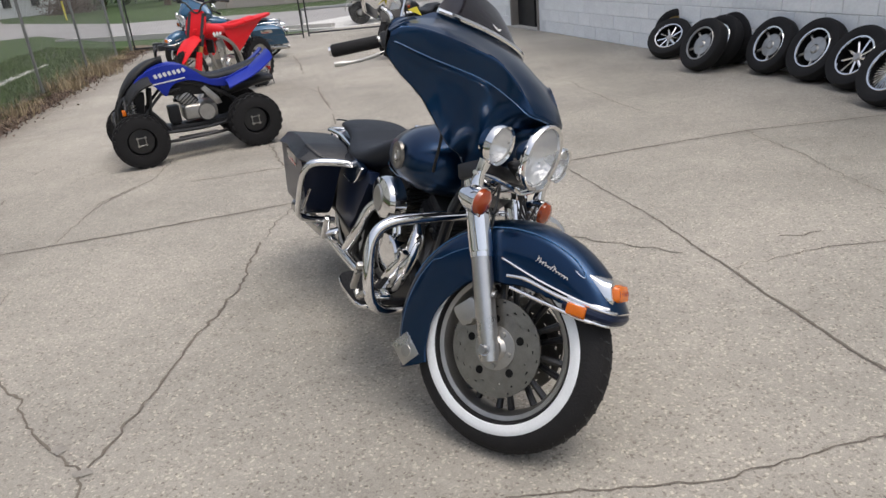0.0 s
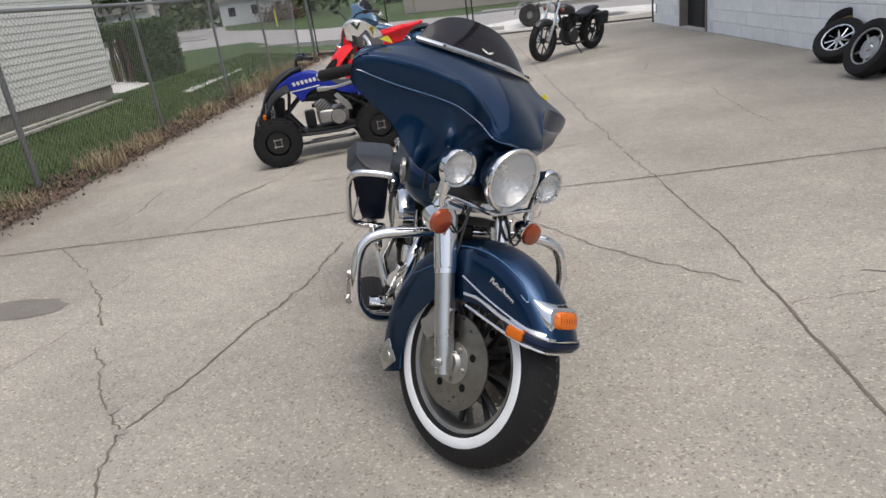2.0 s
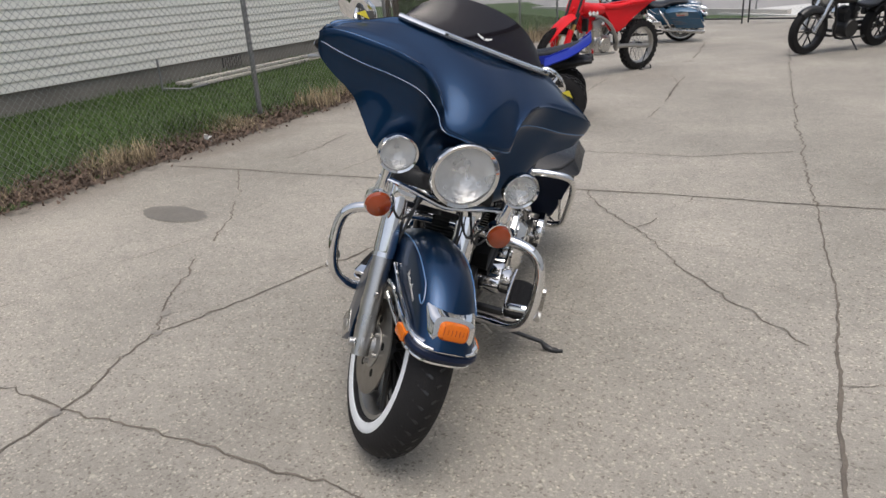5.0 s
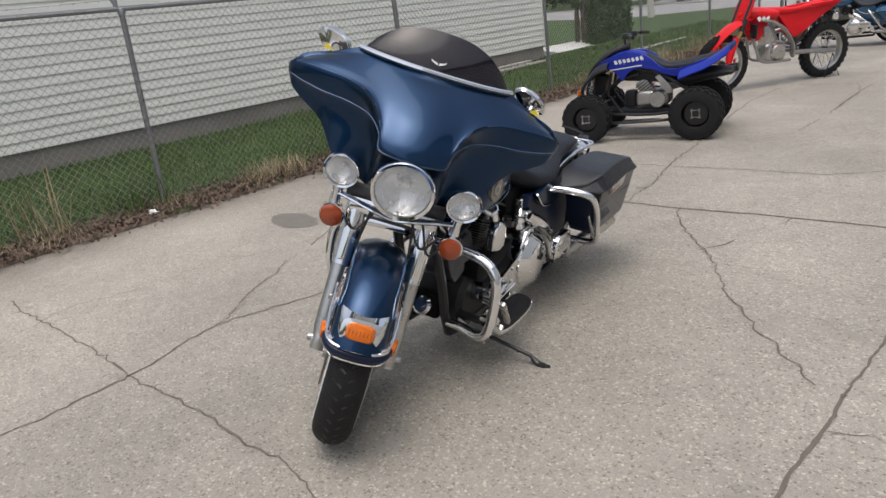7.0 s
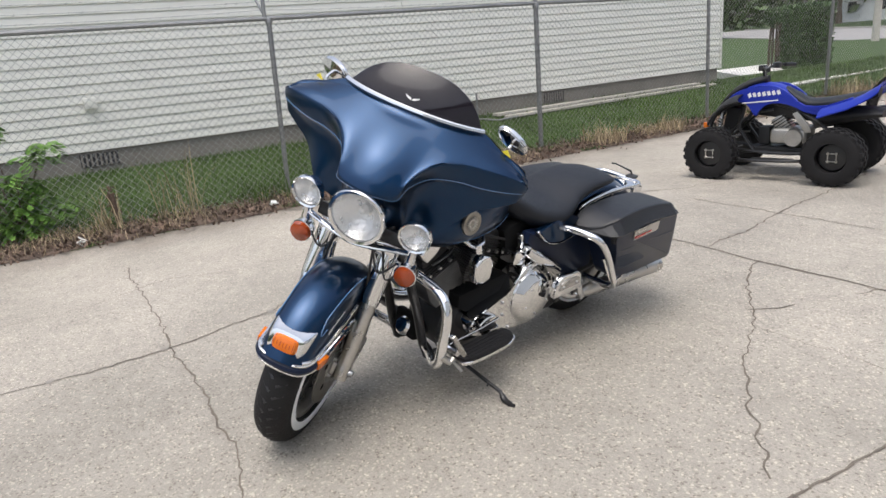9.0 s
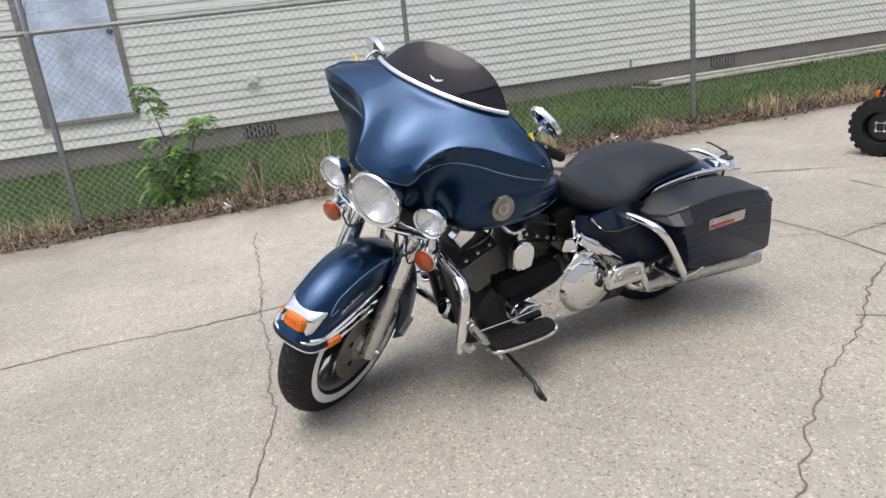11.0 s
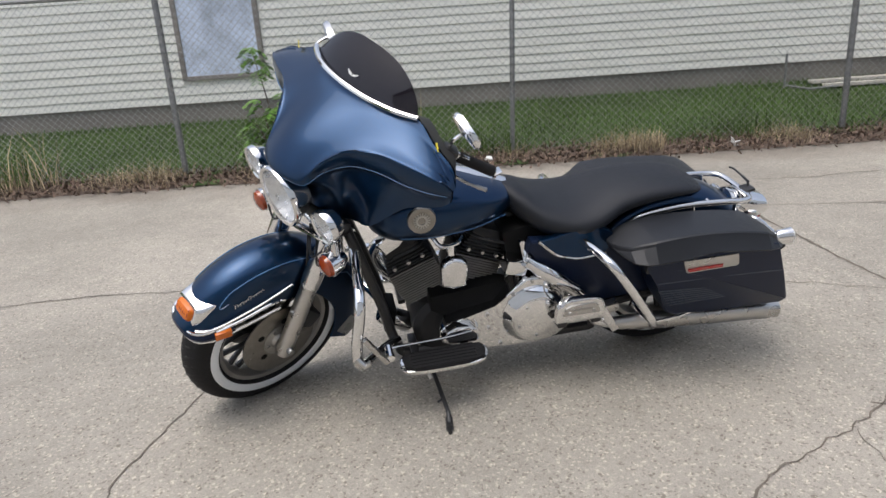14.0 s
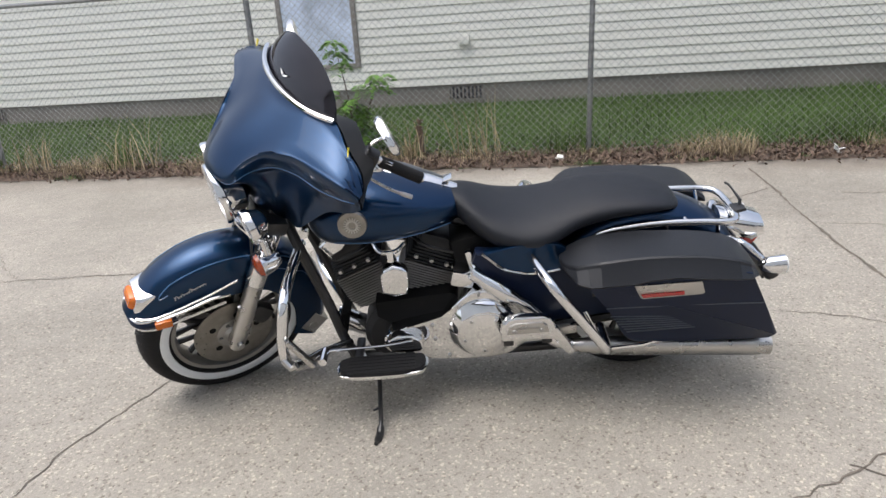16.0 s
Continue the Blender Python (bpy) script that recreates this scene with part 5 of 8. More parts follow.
# rear fender, side covers, frame
bm = B()
grid_faces(bm, [fender_ring(radians(a), 0.105, lerp_table(a, ((30, 0.10), (90, 0.16), (160, 0.06))), r0=0.394, cx=0.0) for a in range(22, 172, 5)])
bp("rear_fender", bm, M_BLUE, label="navy rear fender")
for s in (-1, 1):
    bm = B()
    plate(bm, rounded([(0.56, 0.645), (0.50, 0.585), (0.40, 0.555), (0.31, 0.565), (0.29, 0.64), (0.37, 0.665), (0.47, 0.66)], 4), 0.03, Matrix.Translation((0, s * 0.19, 0)), 0.008)
    cover = bp("side_cover", bm, M_BLUE, label="navy side cover edged with bright trim")
    bm = B()
    tube(bm, [(0.565, s * 0.207, 0.645), (0.50, s * 0.207, 0.583), (0.45, s * 0.207, 0.562), (0.40, s * 0.207, 0.553), (0.31, s * 0.207, 0.562)], 0.005, 6, smooth=5)
    bp("cover_trim", bm, M_CHROME, cover)
    bm = B()
    plate(bm, [(0.585, 0.635), (0.30, 0.61), (0.13, 0.57), (0.11, 0.35), (0.36, 0.33), (0.43, 0.40), (0.52, 0.52), (0.60, 0.59)], 0.05, Matrix.Translation((0, s * 0.155, 0)), 0.01)
    bp("battery_side", bm, M_BAG)
frame_root = bp("frame", tube(B(), [(1.22, 0, 0.90), (1.0, 0, 0.74), (0.7, 0, 0.70), (0.45, 0, 0.55)], 0.022, 10, smooth=4), M_BLACK)
for s in (-1, 1):
    bm = B()
    tube(bm, [(1.24, s * 0.02, 0.80), (1.19, s * 0.075, 0.66), (1.12, s * 0.09, 0.42), (1.07, s * 0.095, 0.22), (0.98, s * 0.10, 0.175), (0.40, s * 0.11, 0.175), (0.30, s * 0.12, 0.22), (0.30, s * 0.12, 0.5), (0.45, s * 0.08, 0.68)], 0.019, 10, smooth=5)
    bp("frame_tube", bm, M_BLACK, frame_root)
    bm = B()
    tube(bm, [(0.36, s * 0.13, 0.28), (0.0, s * 0.135, RT), (-0.06, s * 0.135, RT)], 0.022, 8)
    bp("swingarm", bm, M_BLACK, frame_root)
    bm = B()
    tube(bm, [(0.06, s * 0.15, 0.36), (0.18, s * 0.15, 0.6)], 0.03, 12)
    bp("shock_absorber", bm, M_BLACK, frame_root)
bp("oil_tank", box(B(), (0.22, 0.22, 0.24), pose(0.545, 0, 0.55, 0, 12, 0), 0.03), M_MATTE)
bp("regulator", box(B(), (0.035, 0.13, 0.10), pose(1.085, 0, 0.30, 0, -14, 0), 0.01), M_MATTE)
bm = B()
plate(bm, [(1.115, 0.655), (1.075, 0.690), (1.010, 0.672), (1.035, 0.640), (1.085, 0.610)], 0.05, Matrix.Translation((0, 0.075, 0)), 0.010, 3)
bp("head_cover", bm, M_CHROME, label="polished cover at the front of the cylinder head")

# V-twin engine
crank = Vector((0.872, 0.0, 0.24))
eng = bp("crankcase", lathe(B(), [(0.001, -0.11), (0.11, -0.11), (0.135, -0.09), (0.135, 0.09), (0.11, 0.11), (0.001, 0.11)], across(crank.x, crank.z + 0.03), 32), M_ENGINE, label="black V-twin engine with finned cylinders")
bm = B()
box(bm, (0.42, 0.19, 0.16), pose(0.66, 0, 0.30), 0.03)
bp("gearbox", bm, M_ENGINE, eng)
for tilt in (22.5, -22.5):
    q = Matrix.Translation(crank) @ Matrix.Rotation(radians(tilt), 4, "Y")
    cyl = bp("cylinder", lathe(B(), [(0.066, 0.15), (0.066, 0.335)], q, 24), M_ENGINE, eng)
    for k in range(14):
        w = 0.150 + 0.030 * min(1.0, k / 4)
        bp("cooling_fin", box(B(), (w, 0.172, 0.0042), q @ Matrix.Translation((0, 0, 0.188 + k * 0.0102)), 0.0018, 1), M_FIN, cyl)
    head = bp("cylinder_head", box(B(), (0.135, 0.152, 0.085), q @ Matrix.Translation((0, 0, 0.365)), 0.012), M_ENGINE, eng)
    for k in range(5):
        bp("cooling_fin", box(B(), (0.180 - 0.008 * k, 0.168, 0.0055), q @ Matrix.Translation((0, 0, 0.334 + k * 0.0135)), 0.002, 1), M_ENGINE, head)
    bp("rocker_cover", box(B(), (0.125, 0.15, 0.05), q @ Matrix.Translation((0, 0, 0.418)), 0.018), M_ENGINE, head)
    for sd in (-1, 1):
        for dx in (-0.055, 0.0, 0.055):
            bp("head_bolt", lathe(B(), [(0.001, 0.010), (0.007, 0.010), (0.009, 0.0)], q @ Matrix.Translation((dx, sd * 0.083, 0.352)) @ Matrix.Rotation(radians(-90 * sd), 4, "X"), 8), M_SCREW, head)
    for dx in (-0.025, 0.025):
        bm = B()
        tube(bm, [q @ Vector((dx, -0.115, 0.12)), q @ Vector((dx, -0.10, 0.36))], 0.011, 10)
        bp("pushrod_tube", bm, M_CHROME, cyl)
# spark plug leads and coil cover under the tank
for x0, x1 in ((0.93, 1.06), (0.80, 0.66)):
    bm = B()
    tube(bm, [(x0, 0.06, 0.655), (x0 * 0.6 + x1 * 0.4, 0.115, 0.64), (x1, 0.10, 0.60)], 0.006, 7, smooth=5)
    bp("spark_plug_lead", bm, M_BLACK)
# horn cover between the cylinders, on the left
bm = B()
plate(bm, [(0.911, 0.510), (0.909, 0.580), (0.893, 0.604), (0.864, 0.618), (0.833, 0.608), (0.814, 0.588), (0.813, 0.545), (0.822, 0.500), (0.866, 0.492)], 0.052, Matrix.Translation((0, 0.172, 0)), 0.017, 4)
hc = bp("horn_cover", bm, M_CHROME, label="polished waterfall horn cover")
bm = B()
tube(bm, [(0.82, 0.13, 0.665), (0.85, 0.16, 0.655), (0.90, 0.16, 0.655), (0.925, 0.13, 0.68)], 0.008, 8, smooth=4)
tube(bm, [(0.868, 0.16, 0.655), (0.868, 0.165, 0.62)], 0.014, 8)
bp("horn_bracket", bm, M_CHROME, hc)
# primary cover on the left
bm = B()
PRIM = [(0.928, 0.300), (0.922, 0.330), (0.898, 0.353), (0.839, 0.370), (0.711, 0.392), (0.678, 0.437), (0.625, 0.490), (0.600, 0.500), (0.55, 0.500), (0.475, 0.462), (0.429, 0.401), (0.405, 0.338), (0.418, 0.275), (0.480, 0.225), (0.555, 0.206), (0.653, 0.218), (0.774, 0.232), (0.88, 0.255), (0.918, 0.275)]
plate(bm, PRIM, 0.11, Matrix.Translation((0, 0.155, 0)), 0.014, 3)
prim = bp("primary_cover", bm, M_CHROME, label="polished primary drive cover")
bm = B()
lathe(bm, [(0.121, -0.006), (0.120, 0.004), (0.116, 0.008), (0.095, 0.036), (0.090, 0.039), (0.086, 0.0385), (0.084, 0.040), (0.05, 0.045), (0.001, 0.0475)], across(0.574, 0.347, 0.212), 48)
derby = bp("derby_cover", bm, M_CHROME, prim, "domed round polished clutch cover")
for k in range(5):
    a = 2 * math.pi * k / 5 + 0.3
    bp("cover_screw", lathe(B(), [(0.001, 0.005), (0.005, 0.005), (0.006, 0.0)], across(0.574, 0.347, 0.254) @ Matrix.Translation((0.070 * math.cos(a), 0.070 * math.sin(a), -0.002)), 8), M_SCREW, derby)
for x, z in ((0.905, 0.332), (0.75, 0.375), (0.585, 0.489), (0.655, 0.445), (0.81, 0.250), (0.70, 0.237), (0.745, 0.315)):
    bm = lathe(B(), [(0.001, 0.008), (0.006, 0.008), (0.008, 0.0)], across(x, z, 0.209), 8)
    bp("cover_bolt", bm, M_SCREW, prim)
bm = B()
plate(bm, [(0.912, 0.318), (0.906, 0.345), (0.872, 0.362), (0.822, 0.358), (0.792, 0.335), (0.785, 0.300), (0.80, 0.288), (0.86, 0.288), (0.905, 0.296)], 0.05, Matrix.Translation((0, 0.222, 0)), 0.012, 3)
bp("inspection_cover", bm, M_CHROME, prim)
bm = B()
plate(bm, [(0.945, 0.442), (0.83, 0.452), (0.684, 0.464), (0.655, 0.45), (0.69, 0.38), (0.84, 0.360), (0.905, 0.355), (0.945, 0.385)], 0.07, Matrix.Translation((0, 0.112, 0)), 0.004)
bp("inner_primary", bm, M_MATTE)
bm = B()
box(bm, (0.082, 0.09, 0.058), pose(0.634, 0.14, 0.532, 0, -14, 0), 0.014)
starter = bp("starter_cover", bm, M_CHROME)
bm = B()
box(bm, (0.022, 0.04, 0.09), pose(0.602, 0.14, 0.585, 0, 12, 0), 0.008)
bp("starter_bracket", bm, M_CHROME, starter)
# passenger board mount casting behind the primary
bm = B()
plate(bm, [(0.520, 0.352), (0.522, 0.385), (0.514, 0.418), (0.496, 0.440), (0.470, 0.448), (0.378, 0.444), (0.354, 0.434), (0.340, 0.410), (0.334, 0.372), (0.336, 0.346)], 0.036, Matrix.Translation((0, 0.300, 0)), 0.011, 3)
mount = bp("passenger_footboard", bm, M_CHROME, label="polished passenger footboard folded up")
bm = B()
plate(bm, [(0.500, 0.385), (0.490, 0.418), (0.470, 0.428), (0.385, 0.425), (0.366, 0.414), (0.358, 0.382)], 0.010, Matrix.Translation((0, 0.3185, 0)), 0.003, 2)
bp("face_plate", bm, M_STEEL, mount)
bm = B()
box(bm, (0.075, 0.003, 0.010), pose(0.428, 0.3245, 0.408, 0, -1, 0), 0.001, 1)
bp("mark", bm, M_ALU, mount)
for x in (0.385, 0.475):
    bp("mount_bolt", lathe(B(), [(0.001, 0.006), (0.007, 0.006), (0.009, 0.0)], across(x, 0.396, 0.3225), 10), M_SCREW, mount)
    bp("hinge", box(B(), (0.035, 0.045, 0.028), pose(x + (0.02 if x > 0.4 else -0.02), 0.288, 0.342), 0.006), M_BLACK, mount)
bm = B()
box(bm, (0.09, 0.05, 0.035), pose(0.30, 0.23, 0.335, 0, 8, 0), 0.008)
bp("frame_lug", bm, M_STEEL, mount)

# exhaust: crossover pipe on the left, headers on the right, a muffler each side
bm = B()
tube(bm, [(0.60, 0.16, 0.555), (0.52, 0.19, 0.495), (0.44, 0.20, 0.435), (0.37, 0.205, 0.36), (0.335, 0.22, 0.28), (0.27, 0.235, 0.262), (0.15, 0.245, 0.255)], 0.022, 12, smooth=5)
bp("exhaust_pipe", bm, M_CHROME)
bm = B()
tube(bm, [(0.60, 0.185, 0.56), (0.50, 0.215, 0.49), (0.42, 0.222, 0.43)], [0.024, 0.029, 0.024], 12, smooth=4)
bp("heat_shield", bm, M_CHROME)
bm = B()
tube(bm, [(0.98, -0.10, 0.56), (1.09, -0.15, 0.52), (1.10, -0.19, 0.42), (0.99, -0.205, 0.30), (0.75, -0.215, 0.25), (0.40, -0.235, 0.25), (0.15, -0.245, 0.25)], 0.024, 12, smooth=6)
tube(bm, [(0.70, -0.10, 0.56), (0.60, -0.16, 0.50), (0.55, -0.2, 0.38), (0.46, -0.22, 0.27)], 0.024, 12, smooth=5)
bp("exhaust_header", bm, M_CHROME)
bm = B()
tube(bm, [(1.13, -0.205, 0.49), (1.02, -0.222, 0.34), (0.92, -0.228, 0.275)], [0.012, 0.030, 0.026], 10, smooth=4)
bp("header_shield", bm, M_CHROME)
for s in (-1, 1):
    bm = B()
    tube(bm, [(0.27, s * 0.242, 0.262), (0.20, s * 0.25, 0.260), (0.10, s * 0.255, 0.254), (-0.37, s * 0.262, 0.218), (-0.395, s * 0.262, 0.216), (-0.41, s * 0.262, 0.215)], [0.024, 0.032, 0.037, 0.038, 0.035, 0.037], 20)
    bp("muffler", bm, M_STEEL, label="long satin-bright tapered muffler")
# air cleaner and cam cover on the right
bm = B()
lathe(bm, [(0.001, 0.045), (0.05, 0.043), (0.085, 0.032), (0.095, 0.015), (0.095, -0.03)], Matrix.Translation((0.83, -0.175, 0.60)) @ Matrix.Rotation(radians(90), 4, "X") @ Matrix.Diagonal((1.25, 0.85, 1, 1)), 36)
ac = bp("air_cleaner", bm, M_CHROME, label="oval polished air cleaner cover")
bm = B()
lathe(bm, [(0.001, 0.008), (0.045, 0.007), (0.05, 0.0)], Matrix.Translation((0.83, -0.217, 0.60)) @ Matrix.Rotation(radians(90), 4, "X"), 28)
bp("cover_emblem", bm, M_ALU, ac)
bm = B()
plate(bm, rounded([(0.93, 0.30), (0.92, 0.42), (0.84, 0.455), (0.74, 0.42), (0.72, 0.32), (0.80, 0.27)], 4), 0.06, Matrix.Translation((0, -0.135, 0)), 0.02, 3)
bp("cam_cover", bm, M_CHROME)
bm = B()
lathe(bm, [(0.038, -0.06), (0.04, -0.05), (0.04, 0.06), (0.03, 0.07), (0.001, 0.07)], Matrix.Translation((1.06, 0.0, 0.27)) @ Matrix.Rotation(radians(60), 4, "Y"), 20)
bp("oil_filter", bm, M_CHROME)

# footboards, pegs, levers
for s in (-1, 1):
    y = s * 0.30
    bm = B()
    ol = rounded([(0.785, -0.048), (0.79, 0.042), (0.93, 0.056), (1.065, 0.042), (1.082, 0.0), (1.07, -0.048), (0.93, -0.05)], 4)
    fb = Matrix.Translation((0, y, 0.274)) @ Matrix.Rotation(radians(-90), 4, "X") @ Matrix.Rotation(radians(0), 4, "Z")
    plate(bm, [(x, z * s) for x, z in ol], 0.014, fb @ Matrix.Translation((0, -0.002, 0)), 0.005)
    board = bp("footboard", bm, M_CHROME, label="bright-edged footboard with ribbed black pad")
    bm = B()
    plate(bm, [(0.93 + (x - 0.93) * 0.94, z * s * 0.9) for x, z in ol], 0.012, fb @ Matrix.Translation((0, -0.014, 0)), 0.004)
    bp("rubber_pad", bm, M_RUBBER, board)
    for k in range(6):
        bp("pad_rib", box(B(), (0.23, 0.008, 0.003), Matrix.Translation((0.932, y - 0.042 + k * 0.017, 0.2945)), 0.001, 1), M_RUBBER, board)
    for x in (1.02, 0.84):
        bp("board_bracket", box(B(), (0.03, 0.16, 0.022), Matrix.Translation((x, s * 0.19, 0.262)), 0.006), M_BLACK, board)
    # engine guard: bent bar round the front of the engine
    bm = B()
    tube(bm, [(1.19, s * 0.03, 0.640), (1.195, s * 0.16, 0.634), (1.198, s * 0.28, 0.622), (1.203, s * 0.338, 0.592), (1.213, s * 0.361, 0.535), (1.228, s * 0.364, 0.45), (1.230, s * 0.350, 0.37), (1.205, s * 0.30, 0.318), (1.14, s * 0.20, 0.285), (1.07, s * 0.09, 0.235)], 0.0185, 12, smooth=6)
    guard = bp("engine_guard", bm, M_CHROME, label="bent bright engine guard bar")
    # folded highway peg on the guard
    bm = B()
    box(bm, (0.018, 0.022, 0.13), Matrix.Translation((1.17, s * 0.385, 0.43)) @ Matrix.Rotation(radians(32), 4, "Y"), 0.005)
    tube(bm, [(1.235, s * 0.37, 0.40), (1.21, s * 0.385, 0.375), (1.19, s * 0.385, 0.385)], 0.012, 8)
    bp("highway_peg", bm, M_STEEL, guard)
bm = B()
tube(bm, [(1.12, 0.28, 0.345), (1.10, 0.26, 0.335), (0.92, 0.255, 0.335), (0.82, 0.26, 0.35)], 0.0055, 8, smooth=4)
tube(bm, [(1.12, 0.27, 0.345), (1.12, 0.34, 0.35)], 0.014, 10)
bp("shift_lever", bm, M_CHROME)
bm = B()
tube(bm, [(1.10, -0.25, 0.33), (1.02, -0.24, 0.31), (0.93, -0.22, 0.28)], 0.009, 8, smooth=4)
box(bm, (0.06, 0.06, 0.015), Matrix.Translation((1.11, -0.28, 0.335)), 0.005)
bp("brake_pedal", bm, M_CHROME)
for s in (-1, 1):
    bm = B()
    box(bm, (0.13, 0.03, 0.03), Matrix.Translation((0.31, s * 0.285, 0.32)) @ Matrix.Rotation(radians(-60), 4, "Y"), 0.008)
    tube(bm, [(0.32, s * 0.22, 0.31), (0.30, s * 0.28, 0.29)], 0.014, 8)
    bp("passenger_peg", bm, M_CHROME)

# side stand
bm = B()
tube(bm, [(1.02, 0.13, 0.19), (0.975, 0.18, 0.174), (0.959, 0.234, 0.164), (0.945, 0.424, 0.137)], [0.012, 0.010, 0.008, 0.008], 10)
tube(bm, [(0.952, 0.36, 0.146), (0.972, 0.375, 0.150)], [0.005, 0.004], 7)
stand = bp("side_stand", bm, M_BLACK, label="side stand folded out to the ground")
bm = B()
tube(bm, [(0.945, 0.420, 0.140), (0.948, 0.450, 0.120), (0.952, 0.480, 0.117), (0.957, 0.514, 0.128)], [0.008, 0.013, 0.013, 0.007], 10, smooth=3)
bp("stand_foot", bm, M_BLACK, stand)
bm = B()
tube(bm, [(1.03, 0.12, 0.24), (1.0, 0.17, 0.19), (0.97, 0.22, 0.13)], 0.007, 6)
bp("stand_spring", bm, M_STEEL, stand)

# saddlebags with lids, guards and reflectors
for s in (-1, 1):
    def bag_y(z):
        return 0.420 - 0.28 * max(0.0, 0.62 - z)

    bm = B()
    low = [(0.262, 0.636), (0.247, 0.622), (0.191, 0.500), (0.136, 0.384), (0.115, 0.350), (0.085, 0.336), (-0.06, 0.326), (-0.355, 0.315), (-0.378, 0.318), (-0.383, 0.333), (-0.312, 0.472), (-0.246, 0.602), (-0.236, 0.628), (-0.20, 0.638)]
    plate(bm, [(x - 0.020, z - 0.024) for x, z in low], 0.20, Matrix.Translation((0, s * 0.30, 0)), 0.016, 3)
    for v in bm.verts:
        if s * v.co.y > 0.30:
            v.co.y += s * (bag_y(v.co.z) - 0.402)
    bag = bp("saddlebag", bm, M_BAG, label="dark hard saddlebag with faceted black lid")
    rings = []
    for x, yb, yc, z0, zc, z1 in ((0.314, 0.25, 0.235, 0.604, 0.615, 0.617), (0.302, 0.31, 0.285, 0.602, 0.622, 0.626), (0.278, 0.395, 0.335, 0.602, 0.638, 0.640), (0.245, 0.425, 0.362, 0.603, 0.656, 0.656), (0.210, 0.433, 0.384, 0.605, 0.670, 0.667), (0.196, 0.434, 0.386, 0.606, 0.673, 0.669), (0.11, 0.437, 0.386, 0.608, 0.677, 0.673), (0.05, 0.437, 0.385, 0.616, 0.676, 0.673), (-0.02, 0.437, 0.385, 0.618, 0.672, 0.669), (-0.09, 0.437, 0.385, 0.608, 0.666, 0.663), (-0.16, 0.436, 0.387, 0.600, 0.656, 0.653), (-0.215, 0.434, 0.388, 0.594, 0.644, 0.640), (-0.255, 0.422, 0.375, 0.588, 0.624, 0.620), (-0.280, 0.395, 0.350, 0.584, 0.602, 0.600)):
        y0 = 0.165
        rings.append([Vector((x, s * a, z)) for a, z in ((y0, z0), (yb - 0.008, z0 - 0.003), (yb, z0 + 0.005), (yc + 0.008, zc - 0.011), (yc + 0.003, zc - 0.003), (yc - 0.006, zc + 0.0005), (0.5 * (yc + y0), 0.5 * (zc + z1) + 0.002), (y0 + 0.015, z1), (y0, z1 - 0.012))])
    bm = B()
    grid_faces(bm, rings)
    lid = bp("bag_lid", bm, M_LID, bag, "black faceted saddlebag lid", sharp=16)
    bm = B()
    plate(bm, [(0.108, 0.596), (0.100, 0.574), (0.084, 0.540), (0.076, 0.533), (-0.108, 0.535), (-0.116, 0.542), (-0.102, 0.584), (-0.096, 0.594)], 0.010, Matrix.Translation((0, s * 0.412, 0)), 0.003)
    for v in bm.verts:
        v.co.y += s * (bag_y(v.co.z) - 0.410)
    rp = bp("reflector_plate", bm, M_STEEL, bag, "satin plate with red reflector")
    bm = B()
    plate(bm, [(0.086, 0.557), (0.078, 0.542), (-0.053, 0.541), (-0.049, 0.557)], 0.010, Matrix.Translation((0, s * 0.416, 0)), 0.003)
    for v in bm.verts:
        v.co.y += s * (bag_y(v.co.z) - 0.409)
    bp("reflector", bm, M_RED, rp)
    # louvre and crease lines drawn in a paler grey than the shell
    for k in range(7):
        z, e = 0.460 - k * 0.0138, 0.020 * (1 - k / 6)
        bm = B()
        tube(bm, [(0.168 - k * 0.010, s * (bag_y(z) + 0.001), z), (-0.025 - 0.015 * k, s * (bag_y(z - e) + 0.001), z - e)], 0.0026, 5)
        bp("louvre", bm, M_BAGEDGE, bag)
    bm = B()
    tube(bm, [(0.185, s * bag_y(0.500), 0.500), (-0.06, s * bag_y(0.490), 0.488), (-0.315, s * bag_y(0.472), 0.472)], 0.0024, 5)
    bp("crease_line", bm, M_BAGEDGE, bag)
    bm = B()
    box(bm, (0.014, 0.03, 0.036), Matrix.Translation((0.228, s * 0.385, 0.575)), 0.005)
    bp("latch", bm, M_BLACK, bag)
    # front guard loop
    bm = B()
    pts = [(0.41, s * 0.17, 0.622), (0.395, s * 0.28, 0.630), (0.372, s * 0.372, 0.622), (0.345, s * 0.408, 0.592), (0.298, s * 0.418, 0.525), (0.236, s * 0.412, 0.43), (0.192, s * 0.404, 0.36), (0.176, s * 0.385, 0.33), (0.17, s * 0.33, 0.315), (0.17, s * 0.2, 0.31)]
    tube(bm, pts, 0.0155, 12, smooth=6)
    bg = bp("bag_guard", bm, M_CHROME, label="bent bright saddlebag guard bar")
    bm = B()
    tube(bm, [(0.176, s * 0.37, 0.325), (0.05, s * 0.33, 0.30), (-0.1, s * 0.29, 0.31)], 0.008, 8)
    tube(bm, [(0.25, s * 0.36, 0.48), (0.195, s * 0.385, 0.36)], 0.006, 8)
    bp("guard_brace", bm, M_CHROME, bg)
    bm = B()
    tube(bm, [(-0.275, s * 0.10, 0.575), (-0.305, s * 0.16, 0.578), (-0.36, s * 0.195, 0.535)], [0.012, 0.015, 0.012], 10, smooth=5)
    bp("signal_stalk", bm, M_CHROME)
    q = Vector((-0.43, s * 0.205, 0.515))
